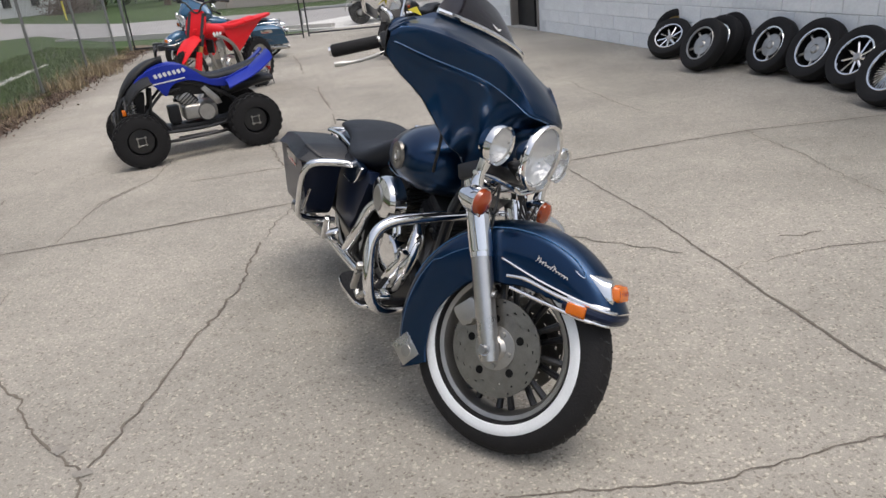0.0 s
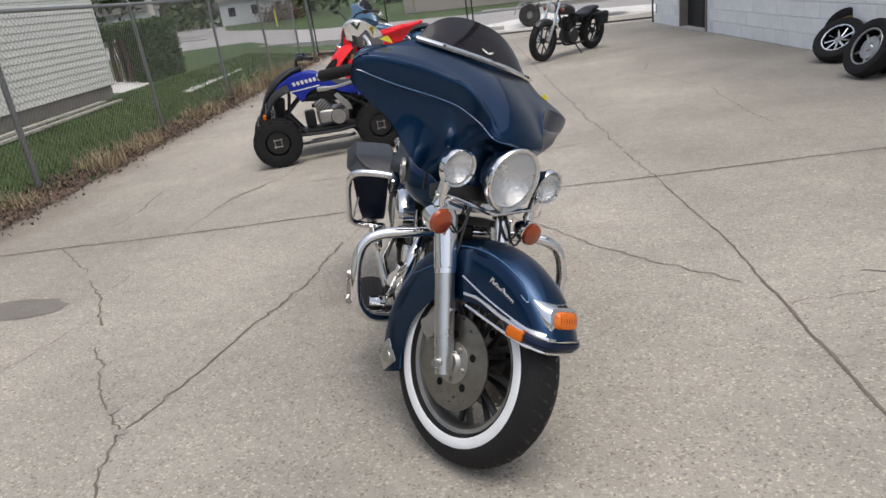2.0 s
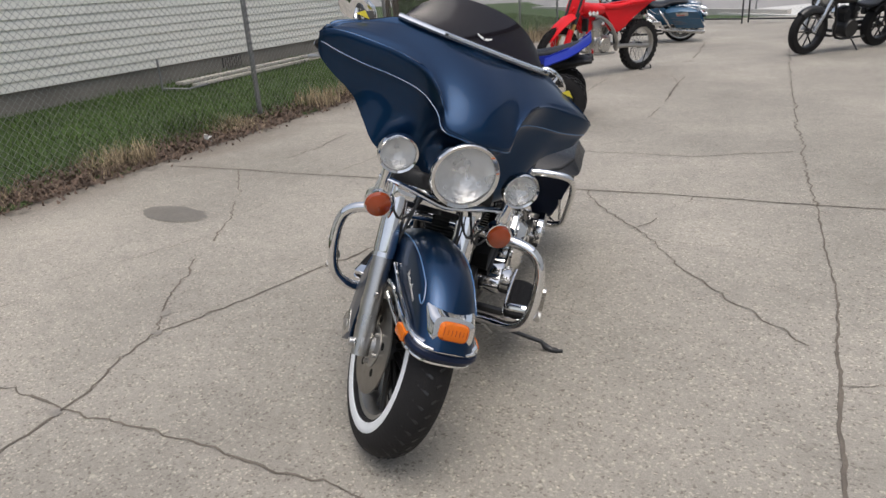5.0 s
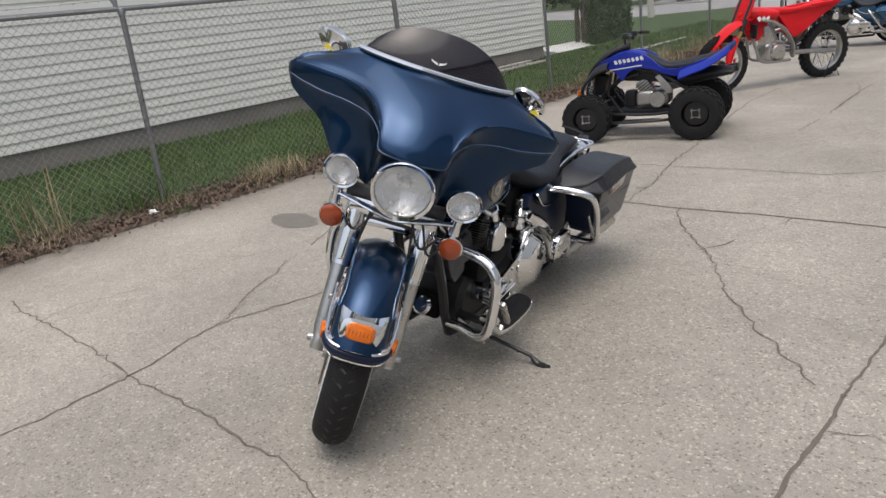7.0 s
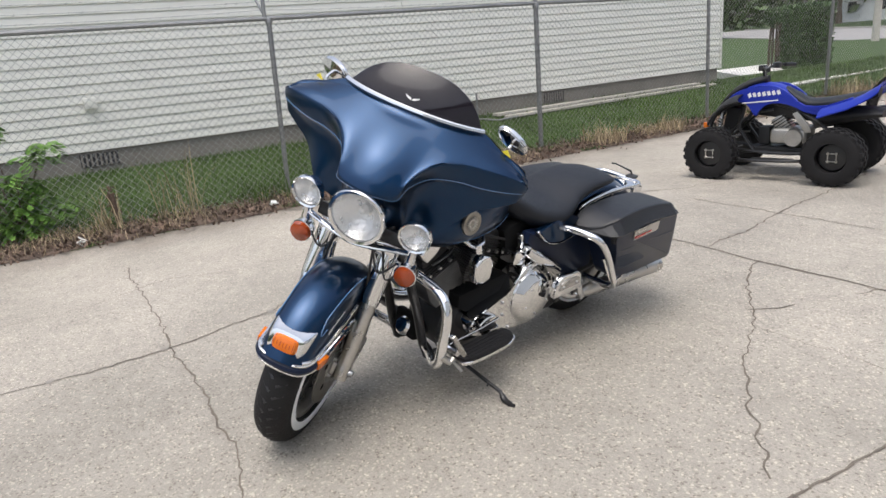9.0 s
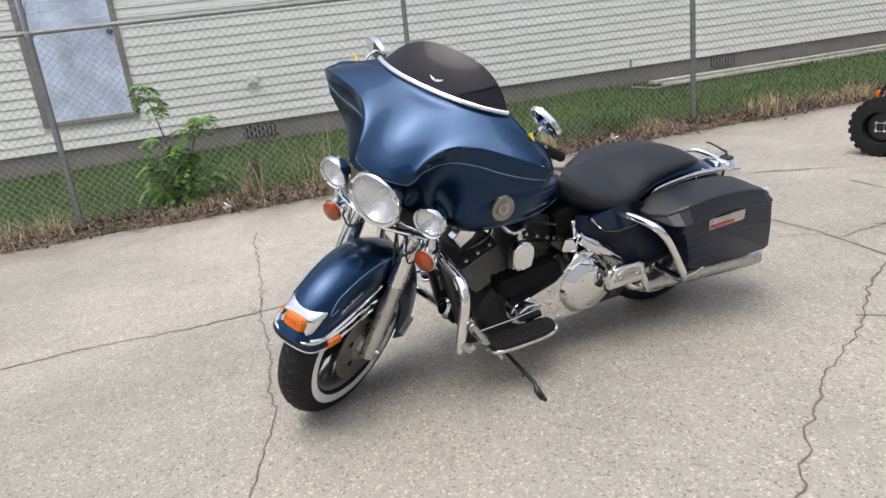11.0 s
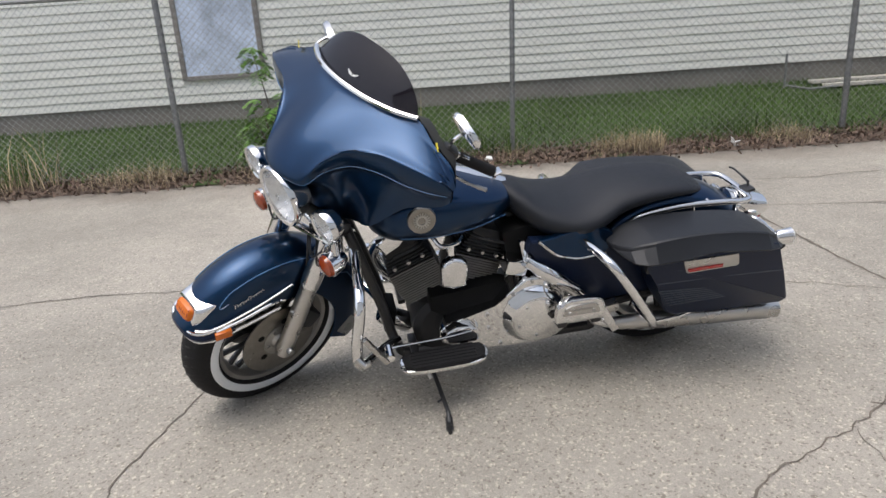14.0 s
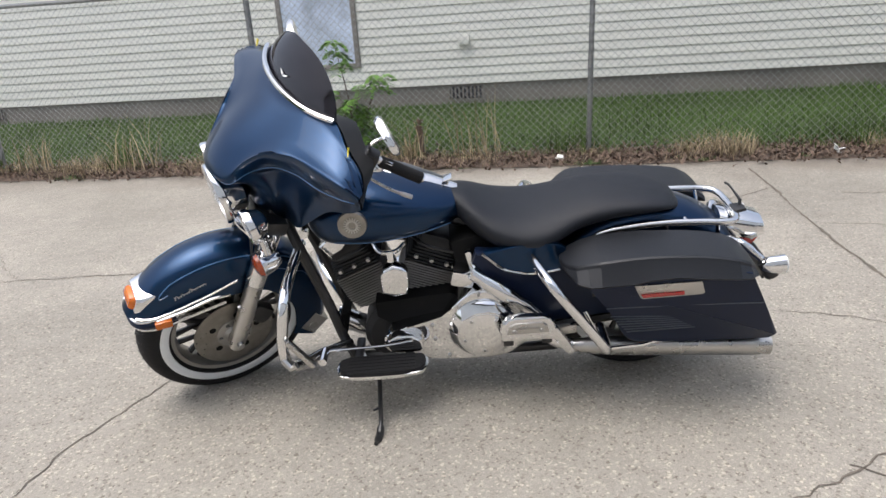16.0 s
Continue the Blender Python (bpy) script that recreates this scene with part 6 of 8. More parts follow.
    sig = bp("rear_signal", lathe(B(), [(0.001, -0.075), (0.018, -0.072), (0.030, -0.05), (0.034, -0.01), (0.036, 0.0)], along(q, (-1, 0, 0.0)), 20, cap=False), M_CHROME, label="bright bullet-shaped rear signal")
    bp("lens", lathe(B(), [(0.034, 0.0), (0.03, 0.008), (0.001, 0.012)], along(q, (-1, 0, 0)), 20, cap=False), M_WHITE, sig)
    bm = B()
    tube(bm, [(-0.36, s * 0.20, 0.53), (-0.385, s * 0.205, 0.50), (-0.40, s * 0.205, 0.475)], [0.02, 0.026, 0.024], 10)
    bp("signal_mount", bm, M_BLACK, sig)
# luggage rack and tail
bm = B()
tube(bm, [(0.185, 0.118, 0.625), (0.165, 0.126, 0.645), (0.10, 0.126, 0.658), (-0.02, 0.126, 0.667), (-0.16, 0.126, 0.662), (-0.25, 0.126, 0.655), (-0.292, 0.095, 0.653), (-0.302, 0.0, 0.652), (-0.292, -0.095, 0.653), (-0.25, -0.126, 0.655), (-0.16, -0.126, 0.662), (-0.02, -0.126, 0.667), (0.10, -0.126, 0.658), (0.165, -0.126, 0.645), (0.185, -0.118, 0.625)], 0.0115, 12, smooth=5)
rack = bp("rack", bm, M_CHROME, None, "bright tubular luggage rack")
for s in (-1, 1):
    for x in (-0.05, -0.22):
        bm = B()
        tube(bm, [(x, s * 0.126, 0.662), (x - 0.01, s * 0.112, 0.60)], 0.008, 8)
        bp("rack_strut", bm, M_CHROME, rack)
bm = B()
tube(bm, [(-0.12, -0.122, 0.660), (-0.12, 0.0, 0.664), (-0.12, 0.122, 0.660)], 0.008, 8, smooth=3)
bp("rack_crossbar", bm, M_CHROME, rack)
bm = B()
grid_faces(bm, [[Vector((x, w * u, z + h * (1 - u * u * u * u))) for u in (-1, -0.8, -0.4, 0.0, 0.4, 0.8, 1)] + [Vector((x, w, z - d)), Vector((x, -w, z - d))] for x, w, z, h, d in ((-0.26, 0.045, 0.625, 0.02, 0.03), (-0.31, 0.065, 0.612, 0.028, 0.05), (-0.37, 0.068, 0.600, 0.026, 0.055), (-0.405, 0.066, 0.592, 0.022, 0.03))])
tl = bp("tail_lamp", bm, M_CHROME, label="bright hooded tail lamp with red lens", sharp=50)
bm = B()
plate(bm, [(-0.402, 0.585), (-0.398, 0.555), (-0.375, 0.520), (-0.345, 0.530), (-0.34, 0.575)], 0.125, None, 0.01)
bp("lens", bm, M_RED, tl)
bm = B()
tube(bm, [(-0.318, 0.05, 0.660), (-0.322, 0.035, 0.685), (-0.318, -0.02, 0.694), (-0.314, -0.055, 0.700), (-0.308, -0.075, 0.698)], [0.004, 0.006, 0.004, 0.004, 0.004], 6)
ant = bp("antenna_mount", bm, M_BLACK)
bp("antenna_foot", box(B(), (0.04, 0.05, 0.012), pose(-0.312, 0.05, 0.664, 0, 10, 0), 0.003), M_BLACK, ant)
bm = B()
box(bm, (0.01, 0.18, 0.10), pose(-0.415, 0, 0.44, 0, 10, 0), 0.004)
bp("plate_holder", bm, M_BLACK)

# ---- street, neighbours and distance ----
def strip(name, pts, width, z, material, label, category, thick=0.0):
    """A road or kerb along a line of points."""
    p = [Vector((x, y, 0)) for x, y in pts]
    a, b = [], []
    for i, c in enumerate(p):
        d = (p[min(i + 1, len(p) - 1)] - p[max(i - 1, 0)]).normalized()
        n = Vector((-d.y, d.x, 0)) * width / 2
        a.append(c + n)
        b.append(c - n)
    bm = B()
    rings = [[Vector((q.x, q.y, z)), Vector((r.x, r.y, z)), Vector((r.x, r.y, z - 0.25)), Vector((q.x, q.y, z - 0.25))] for q, r in zip(a, b)]
    grid_faces(bm, rings)
    return setting(link_mesh(name, bm, material), label, category)


ALONG = Vector((-0.875, 0.484, 0))
ACROSS = Vector((0.484, 0.875, 0))


def street(u, v):
    """A place by metres along the street and across it."""
    q = ALONG * u + ACROSS * v
    return (q.x, q.y)


strip("road", [street(-60, 21.3), street(-10, 21.3), street(90, 21.3)], 9.0, -0.012, M_ASPH, "grey worn asphalt street", "road")
strip("side_road", [street(33, 22), (-38, 60), (-58, 95), (-100, 170)], 8.0, -0.016, M_ASPH, "grey side street running away", "road")
strip("pavement_apron", [(-1.0, 19.0), (2.2, 23.5)], 9.0, -0.004, M_SLAB, "pale concrete drive apron at the gate", "pavement")
for v in (16.7, 25.9):
    for u0, u1 in (((-60, -8), (12, 24)) if v < 20 else ((-60, 20), (44, 90))):
        strip("kerb", [street(u0, v), street(u1, v)], 0.16, 0.10, M_CURB, "low concrete street kerb", "kerb")
strip("front_walk", [street(-40, 29.5), street(20, 29.5)], 1.4, -0.02, M_SLAB, "pale concrete pavement across the street", "pavement")
strip("far_lawn", [street(-60, 27.2), street(19, 27.2)], 2.6, 0.03, M_LAWN, "grass strip along the far kerb", "ground")
bm = B()
_q = [Vector(v) for v in ((-6.97, 11.60, 0.19), (-7.80, 15.20, 0.19), (-9.60, 15.60, 0.19), (-11.9, 16.1, 0.19), (-11.7, 14.0, 0.19))]
_t = [bm.verts.new(v) for v in _q]
_b = [bm.verts.new((v.x, v.y, -0.1)) for v in _q]
bm.faces.new(_t)
for i in range(5):
    bm.faces.new((_t[i], _b[i], _b[(i + 1) % 5], _t[(i + 1) % 5]))
setting(link_mesh("garden_slab", bm, M_SLAB), "pale concrete slab on the lawn by the hedge", "pavement")
bm = B()
_q = [lot(12.2, 3.6, 0.05), lot(21, 3.6, 0.02), lot(34, 10, 0.05), lot(34, 40, 0.05), lot(12.2, 40, 0.05)]
bm.faces.new([bm.verts.new(v) for v in _q])
setting(link_mesh("lawn", bm, M_LAWN), "green lawn between the house and the street", "ground")


def leaf_cloud(count, inside, size, seed):
    """Small leaf faces scattered by inside(rng) -> point or None."""
    rng = random.Random(seed)
    vs, fs = [], []
    while len(fs) < count:
        p = inside(rng)
        if p is None:
            continue
        d = Vector((rng.gauss(0, 1), rng.gauss(0, 1), rng.gauss(0, 1))).normalized()
        e = d.orthogonal().normalized()
        f = d.cross(e)
        k = size * (0.6 + 0.8 * rng.random())
        q = len(vs)
        vs += [p + e * k, p + f * k * 0.5, p - e * k, p - f * k * 0.5]
        fs.append((q, q + 1, q + 2, q + 3))
    return vs, fs


# clipped hedge
HC = Vector((-10.35, 15.14, 0.15))
hedge = thing("hedge", "tall clipped dark green hedge with bare stems below", "hedge", Matrix.Translation(HC) @ Matrix.Rotation(radians(-30.7), 4, "Z"))


def in_hedge(rng):
    p = Vector((rng.uniform(-1.3, 1.3), rng.uniform(-0.33, 0.42), rng.uniform(0.03, 1.38)))
    if max(abs(p.x) / 1.3, abs(p.y - 0.045) / 0.375, abs(p.z - 0.70) / 0.68) < 0.84 or p.x < 0.15 + 0.15 * noise.noise(p * 3) and p.y < 0.2 and p.z < 1.02 + 0.2 * noise.noise(p * 2.3):
        return None
    return p + Vector((rng.gauss(0, 0.025), rng.gauss(0, 0.025), rng.gauss(0, 0.025)))


vs, fs = leaf_cloud(26000, in_hedge, 0.034, 31)
tagged(raw_mesh("foliage", vs, fs, M_HEDGE, hedge), kind="stuff")
# added near-black core stands for the shade deep in the foliage
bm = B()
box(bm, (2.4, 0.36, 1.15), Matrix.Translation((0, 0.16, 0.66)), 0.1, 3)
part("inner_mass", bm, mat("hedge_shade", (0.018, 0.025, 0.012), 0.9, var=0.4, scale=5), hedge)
rng = random.Random(5)
for k in range(16):
    bm = B()
    x, y = rng.uniform(-1.25, 0.15), rng.uniform(-0.26, -0.08)
    tube(bm, [(x, y, -0.15), (x + 0.05 * rng.gauss(0, 1), y, 0.5), (x + 0.08 * rng.gauss(0, 1), y, 1.12)], 0.022, 6)
    part("stem", bm, M_BARK, hedge)


def tree(x, y, h, r, seed):
    rng = random.Random(seed)
    t = thing("tree", "broad leafy street tree", "tree", Matrix.Translation((x, y, -0.05)), "street trees")
    bm = B()
    tube(bm, [(0, 0, 0), (0.03, 0.02, h * 0.2), (0.05, -0.04, h * 0.42)], [0.032 * h, 0.024 * h, 0.016 * h], 10, smooth=3)
    for k in range(6):
        a = k * 1.05 + rng.random()
        tube(bm, [(0.04, 0, h * (0.28 + 0.03 * k)), (0.5 * r * math.cos(a), 0.5 * r * math.sin(a), h * (0.5 + 0.03 * k)), (0.8 * r * math.cos(a), 0.8 * r * math.sin(a), h * (0.62 + 0.05 * k))], [0.012 * h, 0.007 * h, 0.003 * h], 6, smooth=3)
    part("trunk", bm, M_BARK, t)
    blobs = [(Vector((rng.uniform(-0.6, 0.6) * r, rng.uniform(-0.6, 0.6) * r, h * rng.uniform(0.45, 0.88))), r * rng.uniform(0.3, 0.5)) for _ in range(13)]

    def inside(g):
        c, q = blobs[int(g.random() * len(blobs))]
        d = Vector((g.gauss(0, 1), g.gauss(0, 1), g.gauss(0, 0.8))).normalized() * q * (0.7 + 0.35 * g.random())
        return c + d if noise.noise((c + d) * 1.3) > -0.22 else None

    vs, fs = leaf_cloud(3200, inside, 0.05 * r + 0.05, seed + 1)
    tagged(raw_mesh("crown", vs, fs, M_TREE, t), kind="stuff")
    return t


_t1 = tree(-34, 52, 9, 4.5, 41)
_t2 = tree(-47, 66, 11, 6, 43)
for x, y, k, rot, sc in ((-24, 72, 0, 40, 1.2), (-38, 84, 1, 80, 1.0), (-60, 74, 0, 130, 1.3), (-70, 52, 1, 10, 1.0), (-30, 100, 1, 200, 1.3), (-56, 100, 0, 250, 1.5), (-82, 70, 1, 300, 1.2), (-44, 42, 0, 75, 0.8), (-90, 100, 0, 20, 1.6), (-72, 120, 1, 60, 1.6), (-20, 110, 0, 160, 1.6), (-105, 60, 1, 111, 1.5), (8, 90, 1, 33, 1.4), (-5, 100, 0, 77, 1.5)):
    src = (_t1, _t2)[k]
    src.scale = (sc, sc, sc)
    copy_thing(src, pose(x, y, -0.05, 0, 0, rot))
    src.scale = (1, 1, 1)


# Only the northern arc is seen; the rest is added to darken reflections.
def in_woods(g):
    a, d = radians(g.uniform(-62, 298)), g.uniform(100, 122)
    z = g.uniform(0.2, 9.0)
    p = Vector((d * math.sin(a), d * math.cos(a), z))
    return p if noise.noise(p * 0.16) > -0.30 + 0.04 * max(0, 3 - z) else None


vs, fs = leaf_cloud(70000, in_woods, 0.6, 91)
stuff(raw_mesh("far_woods", vs, fs, M_TREE), "dark green line of woods beyond the streets, its unseen arc added for dark reflections", "woods")


def cottage(x, y, rot, w, d, h, wallm, label):
    c = thing("cottage", label, "house", pose(x, y, -0.05, 0, 0, rot))
    bm = B()
    box(bm, (w, d, h), Matrix.Translation((0, 0, h / 2)))
    part("wall", bm, wallm, c)
    bm = B()
    plate(bm, [(-d / 2 - 0.4, h), (d / 2 + 0.4, h), (0, h + 0.42 * d)], w + 0.6, pose(0, 0, 0, 0, 0, 90), 0.02)
    part("roof", bm, M_ROOF, c)
    for k in range(3):
        bm = B()
        box(bm, (1.1, 0.08, 1.3), Matrix.Translation((-w / 3 + k * w / 3, -d / 2 - 0.02, h * 0.55)), 0.02)
        win = part("window_frame", bm, M_WHITE, c)
        bm = B()
        box(bm, (0.9, 0.1, 1.1), Matrix.Translation((-w / 3 + k * w / 3, -d / 2 - 0.02, h * 0.55)))
        part("pane", bm, M_WIN, win)
    return c


cottage(-62, 84, 35, 10, 8, 3.2, M_HOUSEW, "small white clapboard cottage with a grey roof")
cottage(-46, 92, 20, 9, 8, 3.0, M_HOUSEW, "white cottage with grey roof beyond the trees")
cottage(-76, 62, 50, 10, 8, 3.0, M_HOUSEW, "white clapboard house beside the side street")

# office building across the street
OFF = pose(*street(0, 34.0), -0.05, 0, 0, math.degrees(math.atan2(ALONG.y, ALONG.x)) + 180)
office = thing("office_building", "long low tan commercial building with dark shop windows", "building", OFF)


def obox(name, x0, x1, y0, y1, z0, z1, material, parent=office, bevel=0.0):
    bm = B()
    box(bm, (x1 - x0, y1 - y0, z1 - z0), Matrix.Translation(((x0 + x1) / 2, (y0 + y1) / 2, (z0 + z1) / 2)), bevel)
    return part(name, bm, material, parent)


# local x runs to the right as seen from the lot; the front wall is pierced by its windows
_open = [(-30.5, -27.5, 1.0, 3.2), (-25.5, -22.2, 0.9, 3.2), (-20.6, -19.0, 0.05, 3.2), (-16.6, -12.6, 1.0, 3.2), (-10.8, -7.0, 1.0, 3.2), (-5.0, -3.2, 0.05, 3.2), (-1.2, 3.0, 1.0, 3.2), (5.0, 9.0, 1.0, 3.2)]
_x = -33.0
for x0, x1, z0, z1 in _open + [(40.0, 40.0, 0, 0)]:
    obox("wall", _x, x0, 0, 0.3, 0, 5.5, M_BEIGE)
    if x1 > x0:
        obox("wall", x0, x1, 0.0, 0.3, z1, 5.5, M_BEIGE)
        if z0 > 0.1:
            obox("wall", x0, x1, 0.0, 0.3, 0, z0, M_BEIGE)
        f = obox("window" if z0 > 0.1 else "door", x0, x1, 0.14, 0.18, z0, z1, M_WIN)
        n = max(1, int((x1 - x0) / 1.4))
        for k in range(n + 1):
            xx = x0 + (x1 - x0) * k / n
            obox("mullion", xx - 0.04, xx + 0.04, 0.1, 0.2, z0, z1, M_TRIM, f)
    _x = x1
obox("rear_wall", -33, 40, 10, 10.3, 0, 5.5, M_BEIGE)
obox("end_wall", -33, -32.7, 0.3, 10, 0, 5.5, M_BEIGE)
obox("end_wall", 39.7, 40, 0.3, 10, 0, 5.5, M_BEIGE)
obox("roof", -33.3, 40.3, -0.5, 10.6, 5.5, 5.8, M_ROOF)
for k in range(5):
    obox("pilaster", -32.6 + k * 8.2, -32.0 + k * 8.2, -0.15, 0.0, 0, 5.5, M_BEIGE, bevel=0.03)

bm = B()
tube(bm, [(-19.0, 28.6, -0.1), (-19.0, 28.6, 7.5)], [0.15, 0.11], 12)
tagged(link_mesh("utility_pole", bm, M_WOOD), "weathered grey wooden utility pole", "pole")
bm = B()
tube(bm, [(-25.7, 54.5, 0), (-25.7, 54.5, 1.3)], 0.06, 10)
tagged(link_mesh("marker_post", bm, M_YEL), "yellow marker post by the side street", "post")
# leaf clump put in place of what looks like a brown machine
bush = thing("bush", "rounded clump of brownish leaves standing in for a distant brown machine", "bush", Matrix.Translation((-30.5, 66.0, 0)))
vs, fs = leaf_cloud(2600, lambda g: Vector((g.gauss(0, 1.0), g.gauss(0, 0.7), 0.2 + abs(g.gauss(0, 0.7)))), 0.12, 77)
tagged(raw_mesh("foliage", vs, fs, M_LITTER, bush), kind="stuff")

# ---- white block building beside the lot ----
WB_ROT = math.degrees(math.atan2(0.974, -0.225))  # x along the wall away from the camera, y into the lot
WALL = pose(0.974 * 5.3, 0.225 * 5.3, 0, 0, 0, WB_ROT)
block_wall = thing("block_building", "white-painted concrete block building beside the lot", "building", WALL)


def wbox(name, x0, x1, y0, y1, z0, z1, material, parent=block_wall, bevel=0.0):
    bm = B()
    box(bm, (x1 - x0, y1 - y0, z1 - z0), Matrix.Translation(((x0 + x1) / 2, (y0 + y1) / 2, (z0 + z1) / 2)), bevel)
    return part(name, bm, material, parent)


W0, WD0, WD1, W1 = -3.0, 12.95, 14.45, 15.95
wbox("wall", W0, WD0, -0.25, -0.02, 0.0, 4.2, M_MORTAR)
wbox("wall", WD1, W1, -0.25, -0.02, 0.0, 4.2, M_MORTAR)
wbox("wall", WD0, WD1, -0.25, -0.02, 2.25, 4.2, M_MORTAR)
wbox("end_wall", W1 - 0.25, W1 - 0.01, -9.0, -0.25, 0.0, 4.2, M_WHITEP)
wbox("rear_wall", W0, W1, -9.25, -9.0, 0.0, 4.2, M_WHITEP)
wbox("roof", W0, W1 + 0.1, -9.2, 0.1, 4.2, 4.4, M_ROOF)
wbox("inner_floor", WD0 - 3, WD1 + 0.5, -6.0, -0.2, -0.01, 0.012, M_SLAB)
# added back wall, coloured near-black for the shade inside the doorway
wbox("inner_wall", WD0 - 3, WD1 + 1, -6.0, -5.9, 0.0, 4.0, M_INNERSHADE)
dd = wbox("door", WD1 - 0.95, WD1 - 0.06, -0.2, -0.15, 0.02, 2.15, M_PLAST)
wbox("pane", WD1 - 0.85, WD1 - 0.16, -0.16, -0.14, 0.75, 2.0, M_WIN, dd)
wbox("door_frame", WD1 - 0.06, WD1, -0.25, 0.005, 0.0, 2.25, M_TRIM)
wbox("door_frame", WD0, WD0 + 0.06, -0.25, 0.005, 0.0, 2.25, M_TRIM)
wbox("threshold", WD0, WD1, -0.25, 0.05, 0.0, 0.02, M_CURB)

# ---- wheels and tyres leaning along the wall ----
def loose_tyre(p, face, tilt, r, w, rim, spokes, label):
    """A tyre with its wheel that stands at p, its face turned to the heading, tilted back."""
    m = Matrix.Translation((p[0], p[1], 0)) @ Matrix.Rotation(radians(face), 4, "Z") @ Matrix.Rotation(radians(-tilt), 4, "Y") @ Matrix.Translation((0, 0, r))
    if tilt:
        m = Matrix.Translation((0, 0, w / 2 * math.sin(radians(tilt)) * 0.75)) @ m
    t = thing("loose_tyre", label, "tyre", m, "tyres along the wall")
    q = Matrix.Rotation(radians(90), 4, "Y")
    k = r * 0.62
    prof = [(k, -w * 0.36), (k + 0.02, -w * 0.44), (r * 0.85, -w * 0.5), (r * 0.95, -w * 0.45), (r * 0.99, -w * 0.3), (r, 0), (r * 0.99, w * 0.3), (r * 0.95, w * 0.45), (r * 0.85, w * 0.5), (k + 0.02, w * 0.44), (k, w * 0.36), (k, -w * 0.36)]
    part("tyre", lathe(B(), prof, q, 40, cap=False), M_RUBBER, t)
    rm = part("rim", lathe(B(), [(k + 0.006, w * 0.40), (k + 0.002, w * 0.43), (k - 0.010, w * 0.41), (k - 0.012, w * 0.32), (k - 0.006, w * 0.30), (k - 0.003, -w * 0.3), (k + 0.004, -w * 0.4)], q, 40, cap=False), rim, t)
    if spokes == 0:
        bm = B()
        lathe(bm, [(r * 0.40, w * 0.10), (r * 0.39, w * 0.13), (r * 0.16, w * 0.15), (r * 0.15, w * 0.12)], q, 36, cap=False)
        part("brake_disc", bm, M_ALU, rm)
        spokes = 5
    for i in range(spokes):
        a = 2 * math.pi * i / spokes
        bm = B()
        tube(bm, [q @ Vector((0.03 * math.cos(a), 0.03 * math.sin(a), w * 0.05)), q @ Vector((k * 0.98 * math.cos(a + 0.15), k * 0.98 * math.sin(a + 0.15), w * 0.08))], 0.014 if spokes < 12 else 0.005, 6)
        part("spoke", bm, M_CHROME if spokes > 7 else M_ALU if spokes == 5 else M_BLACK, rm)
    # black lining and back disc added for the shade inside the wheel
    part("inner_well", lathe(B(), [(k - 0.008, w * 0.28), (k - 0.010, -w * 0.25), (k - 0.02, -w * 0.30), (0.05, -w * 0.22), (0.05, -w * 0.26), (k - 0.012, -w * 0.34)], q, 30, cap=False), M_MATTE, rm)
    bm = B()
    lathe(bm, [(0.001, w * 0.22), (0.03, w * 0.22), (0.045, w * 0.1), (0.045, -w * 0.2), (0.001, -w * 0.2)], q, 18)
    part("hub", bm, M_ALU, rm)
    return t


_lt = "worn black tyre on a dull alloy wheel along the wall"
for p, face, tilt, r, w, rim, sp, lab in (
    ((2.98, 8.90), 222, 44, 0.28, 0.13, M_CHROME, 9, "black tyre on a bright spoked wheel lying tilted back"),
    ((3.25, 9.20), 236, 14, 0.28, 0.13, M_GOLD, 7, "black tyre on a brassy wheel leaning on the wall"),
    ((2.96, 7.79), 200, 27, 0.29, 0.14, M_ALU, 0, _lt), ((3.20, 7.92), 200, 25, 0.29, 0.14, M_CHROME, 0, _lt), ((3.40, 8.06), 202, 23, 0.29, 0.14, M_CHROME, 0, _lt), ((3.52, 8.02), 214, 17, 0.29, 0.13, M_ALU, 7, _lt),
    ((3.46, 7.24), 196, 25, 0.29, 0.14, M_CHROME, 0, _lt), ((3.70, 7.42), 200, 20, 0.29, 0.14, M_ALU, 7, _lt),
    ((3.59, 6.66), 194, 27, 0.30, 0.15, M_CHROME, 0, _lt), ((3.82, 6.80), 198, 21, 0.30, 0.15, M_ALU, 7, _lt),
    ((3.66, 6.12), 192, 31, 0.29, 0.14, M_CHROME, 9, _lt), ((3.90, 6.24), 196, 25, 0.29, 0.14, M_ALU, 7, _lt),
    ((3.52, 5.42), 190, 29, 0.29, 0.13, M_CHROME, 36, "black tyre on a bright wire-spoked wheel"), ((3.80, 5.62), 194, 21, 0.29, 0.14, M_ALU, 7, _lt),
):
    loose_tyre(p, face, tilt, r, w, rim, sp, lab)

# ---- chain-link gates at the street end ----
gate_root = thing("chain_link_gate", "pair of closed chain-link gates with dark tube frames", "gate", pose(-7.2, 18.15, 0, 0, 0, -6.0))
